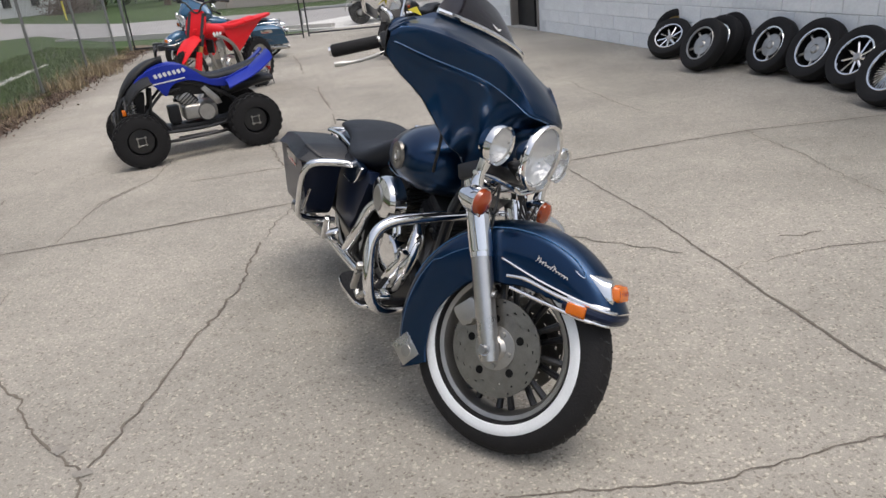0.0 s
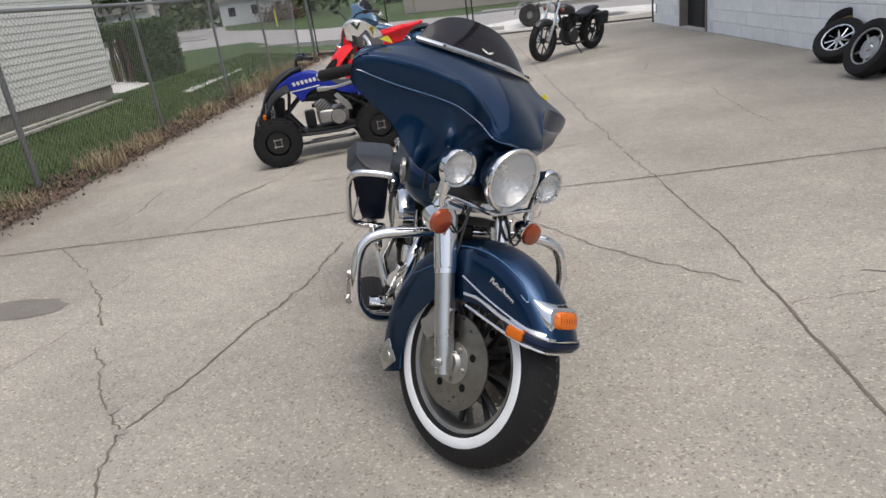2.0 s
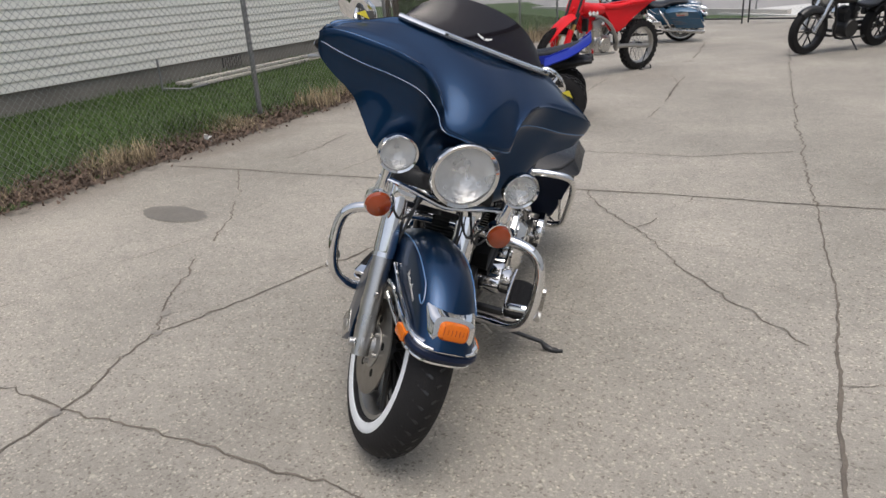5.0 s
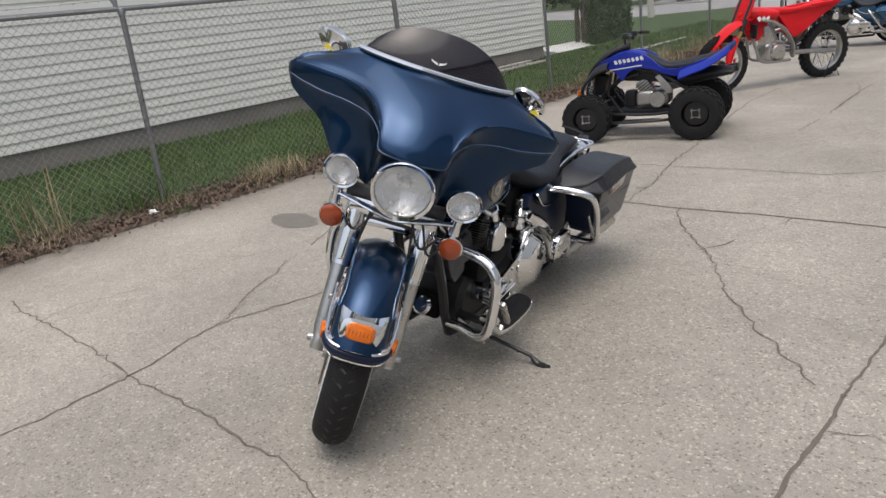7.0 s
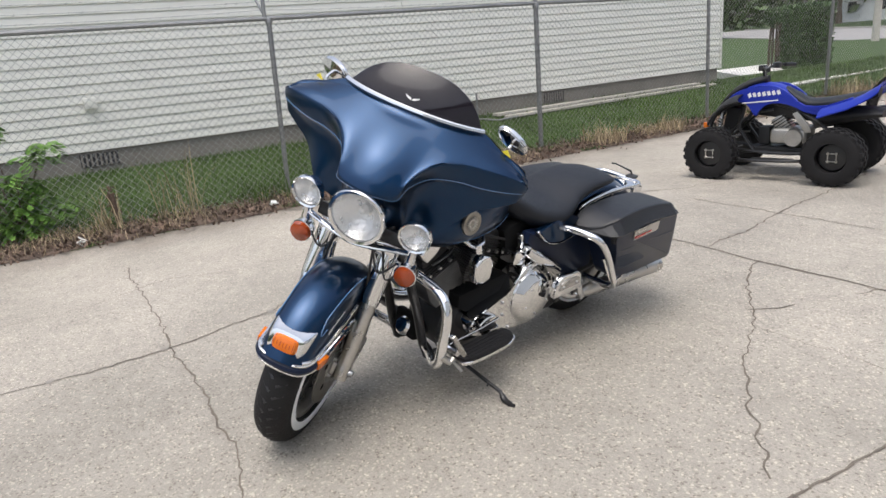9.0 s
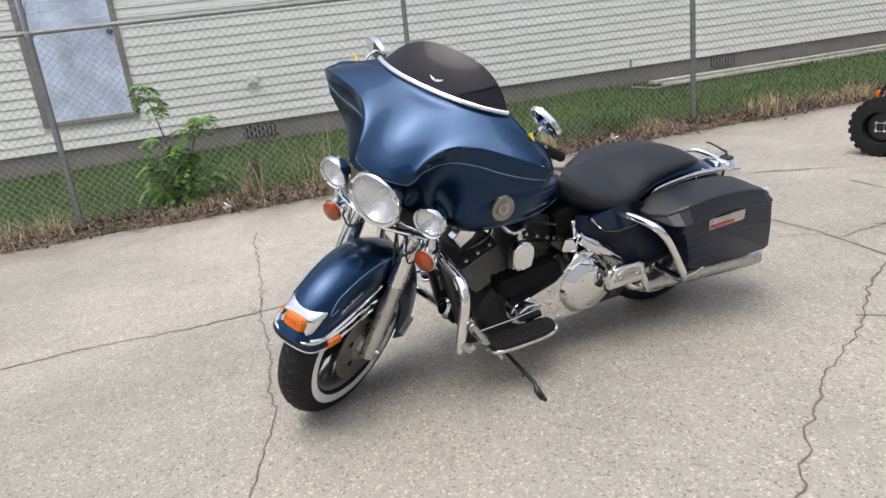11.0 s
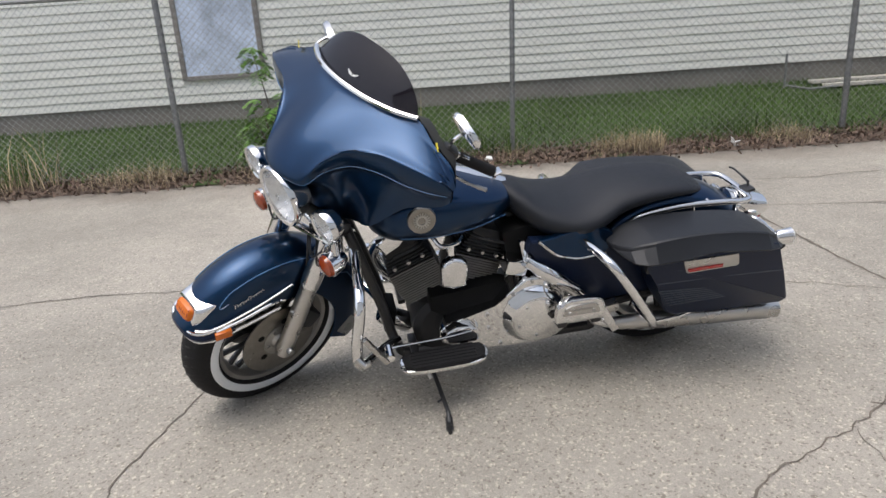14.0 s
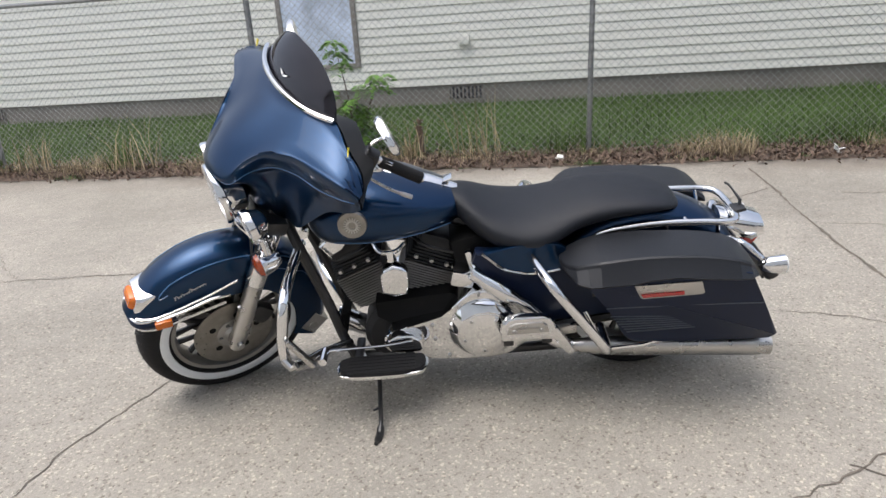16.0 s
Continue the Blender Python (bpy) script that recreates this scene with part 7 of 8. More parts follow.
for x0, x1 in ((0.1, 4.38), (4.52, 8.75)):
    bm = B()
    for a, b in (((x0, 0, 0.10), (x1, 0, 0.10)), ((x0, 0, 1.65), (x1, 0, 1.65)), ((x0, 0, 0.02), (x0, 0, 1.65)), ((x1, 0, 0.0), (x1, 0, 1.65)), (((x0 + x1) / 2, 0, 0.1), ((x0 + x1) / 2, 0, 1.65))):
        tube(bm, [a, b], 0.019, 8)
    leaf = part("gate_leaf", bm, M_BLACK, gate_root)
    vs, fs = chain_link(x0, x1, 0.0, 0.1, 1.65, 0.08)
    tagged(raw_mesh("wire_mesh", vs, fs, M_WIRE, leaf), kind="stuff")
for x in (0.0, 8.86):
    bm = B()
    tube(bm, [(x, 0, -0.1), (x, 0, 1.8)], 0.04, 12)
    part("gate_post", bm, M_GALV, gate_root)

# ---- utility trailer beyond the gate ----
trailer = thing("utility_trailer", "small open aluminium utility trailer parked beyond the gate", "trailer", pose(-0.9, 20.75, 0, 0, 0, 6))
bm = B()
box(bm, (3.0, 1.5, 0.05), Matrix.Translation((0.6, 0.5, 0.52)), 0.01)
part("deck", bm, M_WOOD, trailer)
for y in (-0.25, 1.25):
    bm = B()
    box(bm, (3.0, 0.06, 0.10), Matrix.Translation((0.6, y, 0.52)), 0.012)
    part("side_rail", bm, M_ALU, trailer)
    bm = B()
    lathe(bm, [(0.12, -0.09), (0.27, -0.09), (0.3, -0.06), (0.3, 0.06), (0.27, 0.09), (0.12, 0.09), (0.12, -0.09)], Matrix.Translation((-1.35 + 0.6, y - 0.08 if y < 0 else y + 0.08, 0.30)) @ Matrix.Rotation(radians(90), 4, "X"), 28, cap=False)
    w = part("wheel", bm, M_RUBBER, trailer)
    bm = B()
    lathe(bm, [(0.16, -0.05), (0.13, -0.02), (0.05, 0.03), (0.001, 0.03)], Matrix.Translation((-0.75, y - 0.1 if y < 0 else y + 0.1, 0.30)) @ Matrix.Rotation(radians(90), 4, "X"), 20, cap=False)
    part("hub_cap", bm, M_ALU, w)
    bm = B()
    grid_faces(bm, [[Vector((-0.75 + 0.42 * math.cos(a), y + dy, 0.36 + 0.32 * math.sin(a))) for dy in (-0.22, 0.06)] + [Vector((-0.75 + 0.40 * math.cos(a), y + dy, 0.36 + 0.30 * math.sin(a))) for dy in (0.06, -0.22)] for a in [k * math.pi / 10 for k in range(11)]])
    part("mudguard", bm, M_ALU, trailer)
bm = B()
tube(bm, [(-0.9, 0.1, 0.5), (-2.4, 0.5, 0.5)], 0.03, 8)
tube(bm, [(-0.9, 0.9, 0.5), (-2.4, 0.5, 0.5)], 0.03, 8)
tube(bm, [(-2.4, 0.5, 0.5), (-2.4, 0.5, 0.0)], 0.02, 8)
part("tongue", bm, M_GALV, trailer)
bm = B()
box(bm, (1.0, 0.04, 1.1), Matrix.Translation((1.2, -0.2, 1.05)), 0.02)
part("upright_panel", bm, M_SLAB, trailer)
bm = B()
tube(bm, [(2.3, 0, 0.55), (2.9, 0.0, 0.0)], 0.03, 8)
tube(bm, [(2.6, 0, 0.62), (3.3, 0.0, 0.0)], 0.03, 8)
tube(bm, [(2.0, 0, 0.6), (2.9, 0, 0.62)], 0.03, 8)
part("ramp_frame", bm, M_BLACK, trailer)

# ---- other machines in the lot ----
def road_wheel(root, c, r, w, rim, knobs=0, spokes=8, rim_r=0.62, name="wheel", hub=M_BLACK):
    """A wheel with tyre, rim, spokes and optional tread blocks, its axle across y."""
    m = Matrix.Translation(c) @ Matrix.Rotation(radians(-90), 4, "X")
    k = r * rim_r
    base = part(name, lathe(B(), [(0.001, -w * 0.3), (0.04, -w * 0.3), (0.05, 0), (0.04, w * 0.3), (0.001, w * 0.3)], m, 18), hub, root)
    part("tyre", lathe(B(), [(k, -w * 0.4), (r * 0.84, -w * 0.5), (r * 0.94, -w * 0.44), (r * 0.98, -w * 0.25), (r * 0.985, 0), (r * 0.98, w * 0.25), (r * 0.94, w * 0.44), (r * 0.84, w * 0.5), (k, w * 0.4), (k, -w * 0.4)], m, 36, cap=False), M_RUBBER, base)
    if knobs:
        bm = B()
        for i in range(knobs):
            a = 2 * math.pi * i / knobs
            for j, off in enumerate((-0.36, -0.12, 0.12, 0.36)):
                q = m @ Matrix.Rotation(a + (j % 2) * math.pi / knobs, 4, "Z") @ Matrix.Translation((r * (1.0 if abs(off) < 0.3 else 0.965), 0, off * w))
                box(bm, (r * 0.07, r * 0.11, w * 0.15), q)
        tagged(part("tread_block", bm, M_RUBBER, base), kind="stuff")
    part("rim", lathe(B(), [(k + 0.005, -w * 0.42), (k - 0.015, -w * 0.3), (k - 0.02, 0), (k - 0.015, w * 0.3), (k + 0.005, w * 0.42)], m, 36, cap=False), rim, base)
    for i in range(spokes):
        a = 2 * math.pi * i / spokes
        bm = B()
        q = m @ Matrix.Rotation(a, 4, "Z")
        tube(bm, [q @ Vector((0.03, 0, (-1) ** i * w * 0.25)), q @ Vector((k - 0.01, 0.0, 0))], 0.011 if spokes < 14 else 0.003, 5)
        part("spoke", bm, rim if spokes >= 14 else hub, base)
    return base


# blue sport quad
quad = thing("quad_bike", "small racing-blue sport quad bike with black knobbly tyres", "quad bike", pose(-1.735, 6.70, 0, 0, 0, 206))
for s in (-1, 1):
    for x, r, w, y in ((0.0, 0.232, 0.19, 0.33), (0.99, 0.225, 0.16, 0.36)):
        c = Vector((x, s * y, r))
        m = Matrix.Translation(c) @ Matrix.Rotation(radians(-90 * s), 4, "X")
        base = part("wheel", lathe(B(), [(0.001, 0.03), (0.105, 0.02), (0.125, -0.02), (0.12, -0.06)], m, 28), M_BLACK, quad)
        part("tyre", lathe(B(), [(0.12, -w * 0.45), (r * 0.8, -w * 0.5), (r * 0.94, -w * 0.42), (r * 0.975, 0), (r * 0.94, w * 0.42), (r * 0.8, w * 0.5), (0.12, w * 0.45), (0.12, -w * 0.45)], m, 36, cap=False), M_RUBBER, base)
        bm = B()
        for i in range(20):
            for j, off in enumerate((-0.38, -0.13, 0.13, 0.38)):
                a = 2 * math.pi * (i + 0.5 * (j % 2)) / 20
                box(bm, (0.02, 0.038, w * 0.17), m @ Matrix.Rotation(a, 4, "Z") @ Matrix.Translation((r * (0.975 if abs(off) < 0.2 else 0.95), 0, off * w)))
        tagged(part("tread_block", bm, M_RUBBER, base), kind="stuff")
        bm = B()
        for i in range(4):
            a = math.pi / 4 + i * math.pi / 2
            box(bm, (0.022, 0.022, 0.012), m @ Matrix.Rotation(a, 4, "Z") @ Matrix.Translation((0.045, 0, 0.034)), 0.004, 1)
            box(bm, (0.046, 0.008, 0.008), m @ Matrix.Rotation(i * math.pi / 2, 4, "Z") @ Matrix.Translation((0.0, 0.032, 0.034)), 0.002, 1)
        part("hub_flange", bm, M_STEEL, base, "bright square hub flange")
    # front and rear fender wings
    bm = B()
    grid_faces(bm, [[Vector((x, s * y, z + dz)) for y, dz in ((0.10, 0.03), (0.18, 0.03), (0.25, 0.015), (0.30, -0.015), (0.30, -0.025), (0.25, 0.003), (0.18, 0.018), (0.10, 0.018))] for x, z in ((1.02, 0.54), (0.985, 0.60), (0.93, 0.65), (0.86, 0.685), (0.80, 0.695))])
    ffq = part("front_fender", bm, M_PLAST, quad)
    bm = B()
    tube(bm, [(1.03, s * 0.10, 0.56), (1.035, s * 0.22, 0.55), (1.05, s * 0.30, 0.47), (1.02, s * 0.305, 0.52), (0.965, s * 0.305, 0.585), (0.90, s * 0.305, 0.635), (0.84, s * 0.30, 0.66), (0.79, s * 0.29, 0.67)], 0.012, 6, smooth=3)
    part("fender_edge", bm, M_PLAST, ffq, "black flexible fender edge")
    bm = B()
    grid_faces(bm, [[Vector((x, s * y, z + dz)) for y, dz in ((0.06, 0.02), (0.16, 0.02), (0.24, 0.0), (0.29, -0.04), (0.29, -0.05), (0.24, -0.012), (0.16, 0.006), (0.06, 0.006))] for x, z in ((0.16, 0.58), (0.06, 0.615), (-0.05, 0.65), (-0.15, 0.70), (-0.24, 0.76), (-0.27, 0.79))])
    part("rear_fender", bm, M_YAM, quad)
    # side panel
    bm = B()
    plate(bm, rounded([(0.95, 0.64), (0.90, 0.71), (0.80, 0.765), (0.65, 0.795), (0.52, 0.785), (0.40, 0.71), (0.29, 0.615), (0.12, 0.625), (-0.06, 0.69), (-0.05, 0.655), (0.06, 0.58), (0.18, 0.545), (0.30, 0.575), (0.42, 0.640), (0.54, 0.652), (0.63, 0.620), (0.67, 0.545), (0.70, 0.540), (0.735, 0.60), (0.78, 0.655), (0.87, 0.650)], 2), 0.03, Matrix.Translation((0, s * 0.15, 0)), 0.008)
    sp = part("side_panel", bm, M_YAM, quad)
    for k in range(7):
        bm = B()
        box(bm, (0.026, 0.004, 0.036), Matrix.Translation((0.74 - k * 0.040, s * 0.167, 0.712 + 0.004 * k)) @ Matrix.Rotation(radians(22), 4, "Y"), 0.001, 1)
        part("graphic_bar", bm, M_WHITE, sp, "white slanted graphic bar")
    bm = B()
    plate(bm, [(0.50, 0.665), (0.80, 0.640), (0.80, 0.650), (0.50, 0.675)], 0.004, Matrix.Translation((0, s * 0.167, 0)))
    part("graphic_stripe", bm, M_WHITE, sp)
    bm = B()
    plate(bm, [(0.385, 0.555), (0.345, 0.575), (0.245, 0.46), (0.225, 0.40), (0.275, 0.395), (0.335, 0.48)], 0.025, Matrix.Translation((0, s * 0.145, 0)), 0.006)
    part("frame_plate", bm, M_ALU, quad)
    bm = B()
    tube(bm, [(0.70, s * 0.13, 0.22), (0.84, s * 0.11, 0.42), (0.80, s * 0.10, 0.62)], 0.014, 8)
    part("frame_strut", bm, M_BLACK, quad)
    bm = B()
    tube(bm, [(1.0, s * 0.10, 0.30), (0.72, s * 0.11, 0.56), (0.55, s * 0.11, 0.58)], 0.013, 8)
    part("frame_strut", bm, M_BLACK, quad)
    # wishbones and damper
    for z in (0.26, 0.36):
        for dx in (-0.14, 0.10):
            bm = B()
            tube(bm, [(0.95 + dx, s * 0.10, z), (0.99, s * 0.27, z - 0.03)], 0.011, 6)
            part("wishbone", bm, M_BLACK, quad)
    bm = B()
    tube(bm, [(0.99, s * 0.24, 0.28), (0.98, s * 0.16, 0.56)], 0.014, 8)
    for k in range(9):
        t = 0.15 + 0.08 * k
        c = Vector((0.99, s * 0.24, 0.28)).lerp(Vector((0.98, s * 0.16, 0.56)), t)
        lathe(bm, [(0.02, -0.006), (0.032, 0.0), (0.02, 0.006)], along(c, (-0.01, -s * 0.08, 0.28)), 12, cap=False)
    part("damper", bm, M_STEEL, quad)
    bm = B()
    tube(bm, [(0.80, s * 0.20, 0.16), (0.76, s * 0.32, 0.17), (0.30, s * 0.32, 0.18), (0.26, s * 0.20, 0.17)], 0.014, 8, smooth=3)
    box(bm, (0.34, 0.11, 0.015), Matrix.Translation((0.50, s * 0.27, 0.175)), 0.004)
    part("foot_rest", bm, M_BLACK, quad)
    bm = B()
    tube(bm, [(0.68, s * 0.0, 0.84), (0.67, s * 0.06, 0.92), (0.63, s * 0.18, 0.945), (0.54, s * 0.32, 0.935)], 0.011, 8, smooth=4)
    tube(bm, [(0.59, s * 0.235, 0.942), (0.535, s * 0.335, 0.933)], 0.018, 10)
    box(bm, (0.06, 0.07, 0.05), Matrix.Translation((0.635, s * 0.17, 0.942)), 0.01)
    part("handlebar", bm, M_BLACK, quad)
part("cowl", loft(smooth_sections(((0.95, 0.06, 0.62, 0.66, 0), (0.90, 0.10, 0.64, 0.715, 0), (0.78, 0.13, 0.68, 0.785, 0), (0.64, 0.13, 0.69, 0.81, 0), (0.50, 0.10, 0.67, 0.775, 0), (0.40, 0.05, 0.64, 0.70, 0)))), M_YAM, quad)
part("nose_cover", loft(smooth_sections(((1.07, 0.05, 0.52, 0.56, 0), (1.02, 0.11, 0.58, 0.65, 0), (0.92, 0.13, 0.66, 0.765, 0), (0.80, 0.10, 0.75, 0.835, 0), (0.70, 0.06, 0.79, 0.86, 0), (0.64, 0.04, 0.80, 0.87, 0)))), M_PLAST, quad)
part("seat", loft(smooth_sections(((0.48, 0.05, 0.72, 0.775, 0), (0.39, 0.09, 0.62, 0.725, 0), (0.28, 0.11, 0.58, 0.672, 0), (0.10, 0.12, 0.58, 0.685, 0), (-0.08, 0.11, 0.62, 0.718, 0), (-0.22, 0.07, 0.68, 0.75, 0)))), M_VINYL, quad)
part("rear_cover", loft(smooth_sections(((0.20, 0.10, 0.44, 0.56, 0), (0.05, 0.17, 0.46, 0.60, 0), (-0.15, 0.18, 0.50, 0.60, 0), (-0.28, 0.15, 0.52, 0.58, 0)))), M_PLAST, quad)
bm = B()
box(bm, (0.30, 0.27, 0.14), Matrix.Translation((0.42, 0, 0.355)), 0.04, 3)
lathe(bm, [(0.001, -0.155), (0.07, -0.155), (0.085, -0.12), (0.085, 0.12), (0.07, 0.155), (0.001, 0.155)], across(0.37, 0.345), 24)
box(bm, (0.12, 0.13, 0.16), pose(0.50, 0, 0.45, 0, 35, 0), 0.02)
# black boxes added to darken the frame where pale ground showed through
part("inner_body", box(B(), (0.50, 0.13, 0.14), pose(0.46, 0, 0.57, 0, -6, 0), 0.03), M_PLAST, quad)
part("skid_plate", box(B(), (0.60, 0.24, 0.05), pose(0.45, 0, 0.235), 0.015), M_PLAST, quad)
part("front_core", box(B(), (0.13, 0.13, 0.20), pose(0.93, 0, 0.50, 0, -12, 0), 0.03), M_PLAST, quad)
part("battery_box", box(B(), (0.10, 0.13, 0.16), pose(0.64, 0, 0.35), 0.02), M_PLAST, quad)
qe = part("engine_case", bm, M_ALU, quad)
for k in range(5):
    part("cooling_fin", box(B(), (0.14, 0.15, 0.007), pose(0.47 + k * 0.014, 0, 0.415 + k * 0.02, 0, 35, 0), 0.002, 1), M_ENGINE, qe)
bm = B()
for s in (-1, 1):
    tube(bm, [(1.12, s * 0.10, 0.28), (0.75, s * 0.13, 0.22), (0.25, s * 0.13, 0.22), (0.05, s * 0.12, 0.34), (0.30, s * 0.12, 0.55), (0.70, s * 0.10, 0.66), (1.05, s * 0.10, 0.55), (1.12, s * 0.10, 0.28)], 0.016, 8, smooth=3)
part("frame", bm, M_BLACK, quad)
bm = B()
tube(bm, [(1.08, -0.13, 0.27), (1.15, -0.13, 0.36), (1.13, 0.0, 0.44), (1.15, 0.13, 0.36), (1.08, 0.13, 0.27)], 0.013, 8, smooth=4)
part("front_bumper", bm, M_BLACK, quad)
bm = B()
tube(bm, [(0.60, -0.16, 0.45), (0.30, -0.20, 0.40), (0.05, -0.18, 0.50), (-0.30, -0.16, 0.56)], [0.02, 0.02, 0.04, 0.04], 12, smooth=4)
part("exhaust", bm, M_BLACK, quad)
bm = B()
box(bm, (0.10, 0.20, 0.05), Matrix.Translation((-0.20, 0, 0.56)), 0.01)
part("grab_bar", bm, M_BLACK, quad)
bm = B()
box(bm, (0.03, 0.06, 0.045), Matrix.Translation((1.065, 0.29, 0.47)), 0.004)
part("side_reflector", bm, M_AMBER, quad)
bm = B()
box(bm, (0.02, 0.12, 0.035), Matrix.Translation((-0.285, 0, 0.63)), 0.006)
part("tail_lamp", bm, M_RED, quad)
bm = B()
tube(bm, [(0.0, -0.30, 0.232), (0.0, 0.30, 0.232)], 0.022, 10)
part("rear_axle", bm, M_BLACK, quad)

# red motocross bike on a rear stand
dirt = thing("motocross_bike", "bright red motocross bike with knobbly tyres on a small stand", "motorcycle", pose(-2.35, 10.20, 0, 0, 0, 248) @ pose(0, 0, 0, -4))
road_wheel(dirt, (0, 0, 0.335), 0.335, 0.11, M_ALU, 28, 24, 0.72, "rear_wheel")
road_wheel(dirt, (1.47, 0, 0.345), 0.345, 0.085, M_ALU, 28, 24, 0.77, "front_wheel")
for s in (-1, 1):
    bm = B()
    tube(bm, [(1.47, s * 0.10, 0.345), (1.30, s * 0.10, 0.72)], 0.026, 10)
    leg = part("fork_leg", bm, M_GOLD, dirt)
    bm = B()
    tube(bm, [(1.47, s * 0.12, 0.34), (1.45, s * 0.12, 0.45), (1.37, s * 0.118, 0.66)], [0.03, 0.045, 0.036], 10)
    part("fork_guard", bm, M_REDP, leg)
    bm = B()
    tube(bm, [(1.30, s * 0.10, 0.72), (1.15, s * 0.10, 1.09)], 0.028, 10)
    part("fork_tube", bm, M_BLACK, leg)
    bm = B()
    plate(bm, rounded([(1.27, 0.90), (1.18, 0.95), (1.00, 0.95), (0.84, 0.90), (0.84, 0.83), (0.92, 0.72), (1.00, 0.60), (1.08, 0.60), (1.16, 0.72)], 3), 0.03, Matrix.Translation((0, s * 0.155, 0)) @ Matrix.Rotation(radians(10 * s), 4, "X"), 0.01)
    sh = part("radiator_shroud", bm, M_REDP, dirt)
    bm = B()
    plate(bm, [(1.18, 0.86), (0.98, 0.91), (0.90, 0.86), (0.98, 0.80), (1.06, 0.72), (1.10, 0.78)], 0.01, Matrix.Translation((0, s * 0.173, 0)) @ Matrix.Rotation(radians(10 * s), 4, "X"), 0.002)
    part("graphic", bm, M_PINK, sh, "dark red graphic")
    for k in range(3):
        bm = B()
        box(bm, (0.045, 0.004, 0.05 - 0.008 * k), Matrix.Translation((1.12 - k * 0.06, s * 0.182, 0.845)) @ Matrix.Rotation(radians(10 * s), 4, "X") @ Matrix.Rotation(radians(30), 4, "Y"), 0.001, 1)
        part("graphic_bar", bm, M_WHITE, sh)
    bm = B()
    plate(bm, rounded([(0.80, 0.90), (0.60, 0.93), (0.30, 0.945), (-0.10, 0.955), (-0.22, 0.955), (-0.14, 0.90), (0.17, 0.745), (0.46, 0.57), (0.56, 0.60), (0.66, 0.76)], 3), 0.03, Matrix.Translation((0, s * 0.12, 0)) @ Matrix.Rotation(radians(6 * s), 4, "X"), 0.01)
    spm = part("side_panel", bm, M_REDP, dirt)
    bm = B()
    plate(bm, [(0.55, 0.865), (0.30, 0.89), (0.28, 0.905), (0.53, 0.885)], 0.006, Matrix.Translation((0, s * 0.132, 0)) @ Matrix.Rotation(radians(6 * s), 4, "X"))
    part("graphic_stripe", bm, M_WHITE, spm)
    bm = B()
    tube(bm, [(1.02, s * 0.09, 0.82), (0.86, s * 0.13, 0.77), (0.70, s * 0.14, 0.66), (0.58, s * 0.14, 0.48), (0.56, s * 0.12, 0.33)], 0.03, 10, smooth=4, flat=0.7)
    tube(bm, [(1.10, s * 0.05, 0.66), (1.06, s * 0.08, 0.48), (0.96, s * 0.10, 0.32), (0.58, s * 0.11, 0.30)], 0.017, 8, smooth=4)
    part("frame_spar", bm, M_ALU, dirt)
    bm = B()
    tube(bm, [(0.58, s * 0.11, 0.38), (0.30, s * 0.13, 0.37), (0.0, s * 0.115, 0.335), (-0.06, s * 0.115, 0.335)], 0.028, 8, smooth=3)
    part("swingarm", bm, M_ALU, dirt)
    bm = B()
    tube(bm, [(1.16, s * 0.0, 1.10), (1.16, s * 0.05, 1.12), (1.17, s * 0.13, 1.21), (1.10, s * 0.30, 1.24), (1.04, s * 0.40, 1.23)], 0.012, 8, smooth=4)
    tube(bm, [(1.08, s * 0.32, 1.24), (1.035, s * 0.41, 1.23)], 0.018, 8)
    box(bm, (0.05, 0.05, 0.05), Matrix.Translation((1.13, s * 0.25, 1.235)), 0.01)
    part("handlebar", bm, M_BLACK, dirt)
    bm = B()
    box(bm, (0.03, 0.10, 0.16), Matrix.Translation((1.12, s * 0.10, 0.70)), 0.006)
    part("radiator", bm, M_BLACK, dirt)
    bm = B()
    tube(bm, [(0.06, s * 0.12, 0.01), (-0.02, s * 0.14, 0.30), (-0.16, s * 0.12, 0.01), (0.06, s * 0.12, 0.01)], 0.007, 6)
    part("paddock_stand", bm, M_BLACK, dirt)
bm = B()
grid_faces(bm, [[Vector((x, y * w, z - 0.25 * abs(y) * w)) for y in (-1, -0.5, 0, 0.5, 1)] + [Vector((x, y * w, z - 0.012 - 0.25 * abs(y) * w)) for y in (1, 0.5, 0, -0.5, -1)] for x, z, w in ((1.06, 0.87, 0.06), (1.18, 0.875, 0.11), (1.34, 0.82, 0.12), (1.48, 0.73, 0.11), (1.60, 0.61, 0.08), (1.65, 0.54, 0.04))])
part("front_fender", bm, M_REDP, dirt)
bm = B()
plate(bm, rounded([(-0.11, -0.17), (-0.14, 0.04), (-0.08, 0.17), (0.08, 0.17), (0.14, 0.04), (0.11, -0.17)], 3), 0.02, Matrix.Translation((1.205, 0, 0.965)) @ Matrix.Rotation(radians(-22), 4, "Y") @ Matrix.Rotation(radians(90), 4, "Z"), 0.006)
part("number_plate", bm, M_REDP, dirt)
part("tank", loft(smooth_sections(((1.18, 0.06, 0.84, 0.96, 0), (1.05, 0.13, 0.78, 0.97, 0), (0.88, 0.12, 0.78, 0.94, 0), (0.76, 0.08, 0.80, 0.92, 0)))), M_REDP, dirt)
part("seat", loft(smooth_sections(((1.00, 0.04, 0.92, 0.96, 0), (0.85, 0.065, 0.86, 0.945, 0), (0.55, 0.075, 0.84, 0.92, 0), (0.25, 0.075, 0.87, 0.945, 0), (0.05, 0.06, 0.91, 0.965, 0)))), M_REDP, dirt)
bm = B()
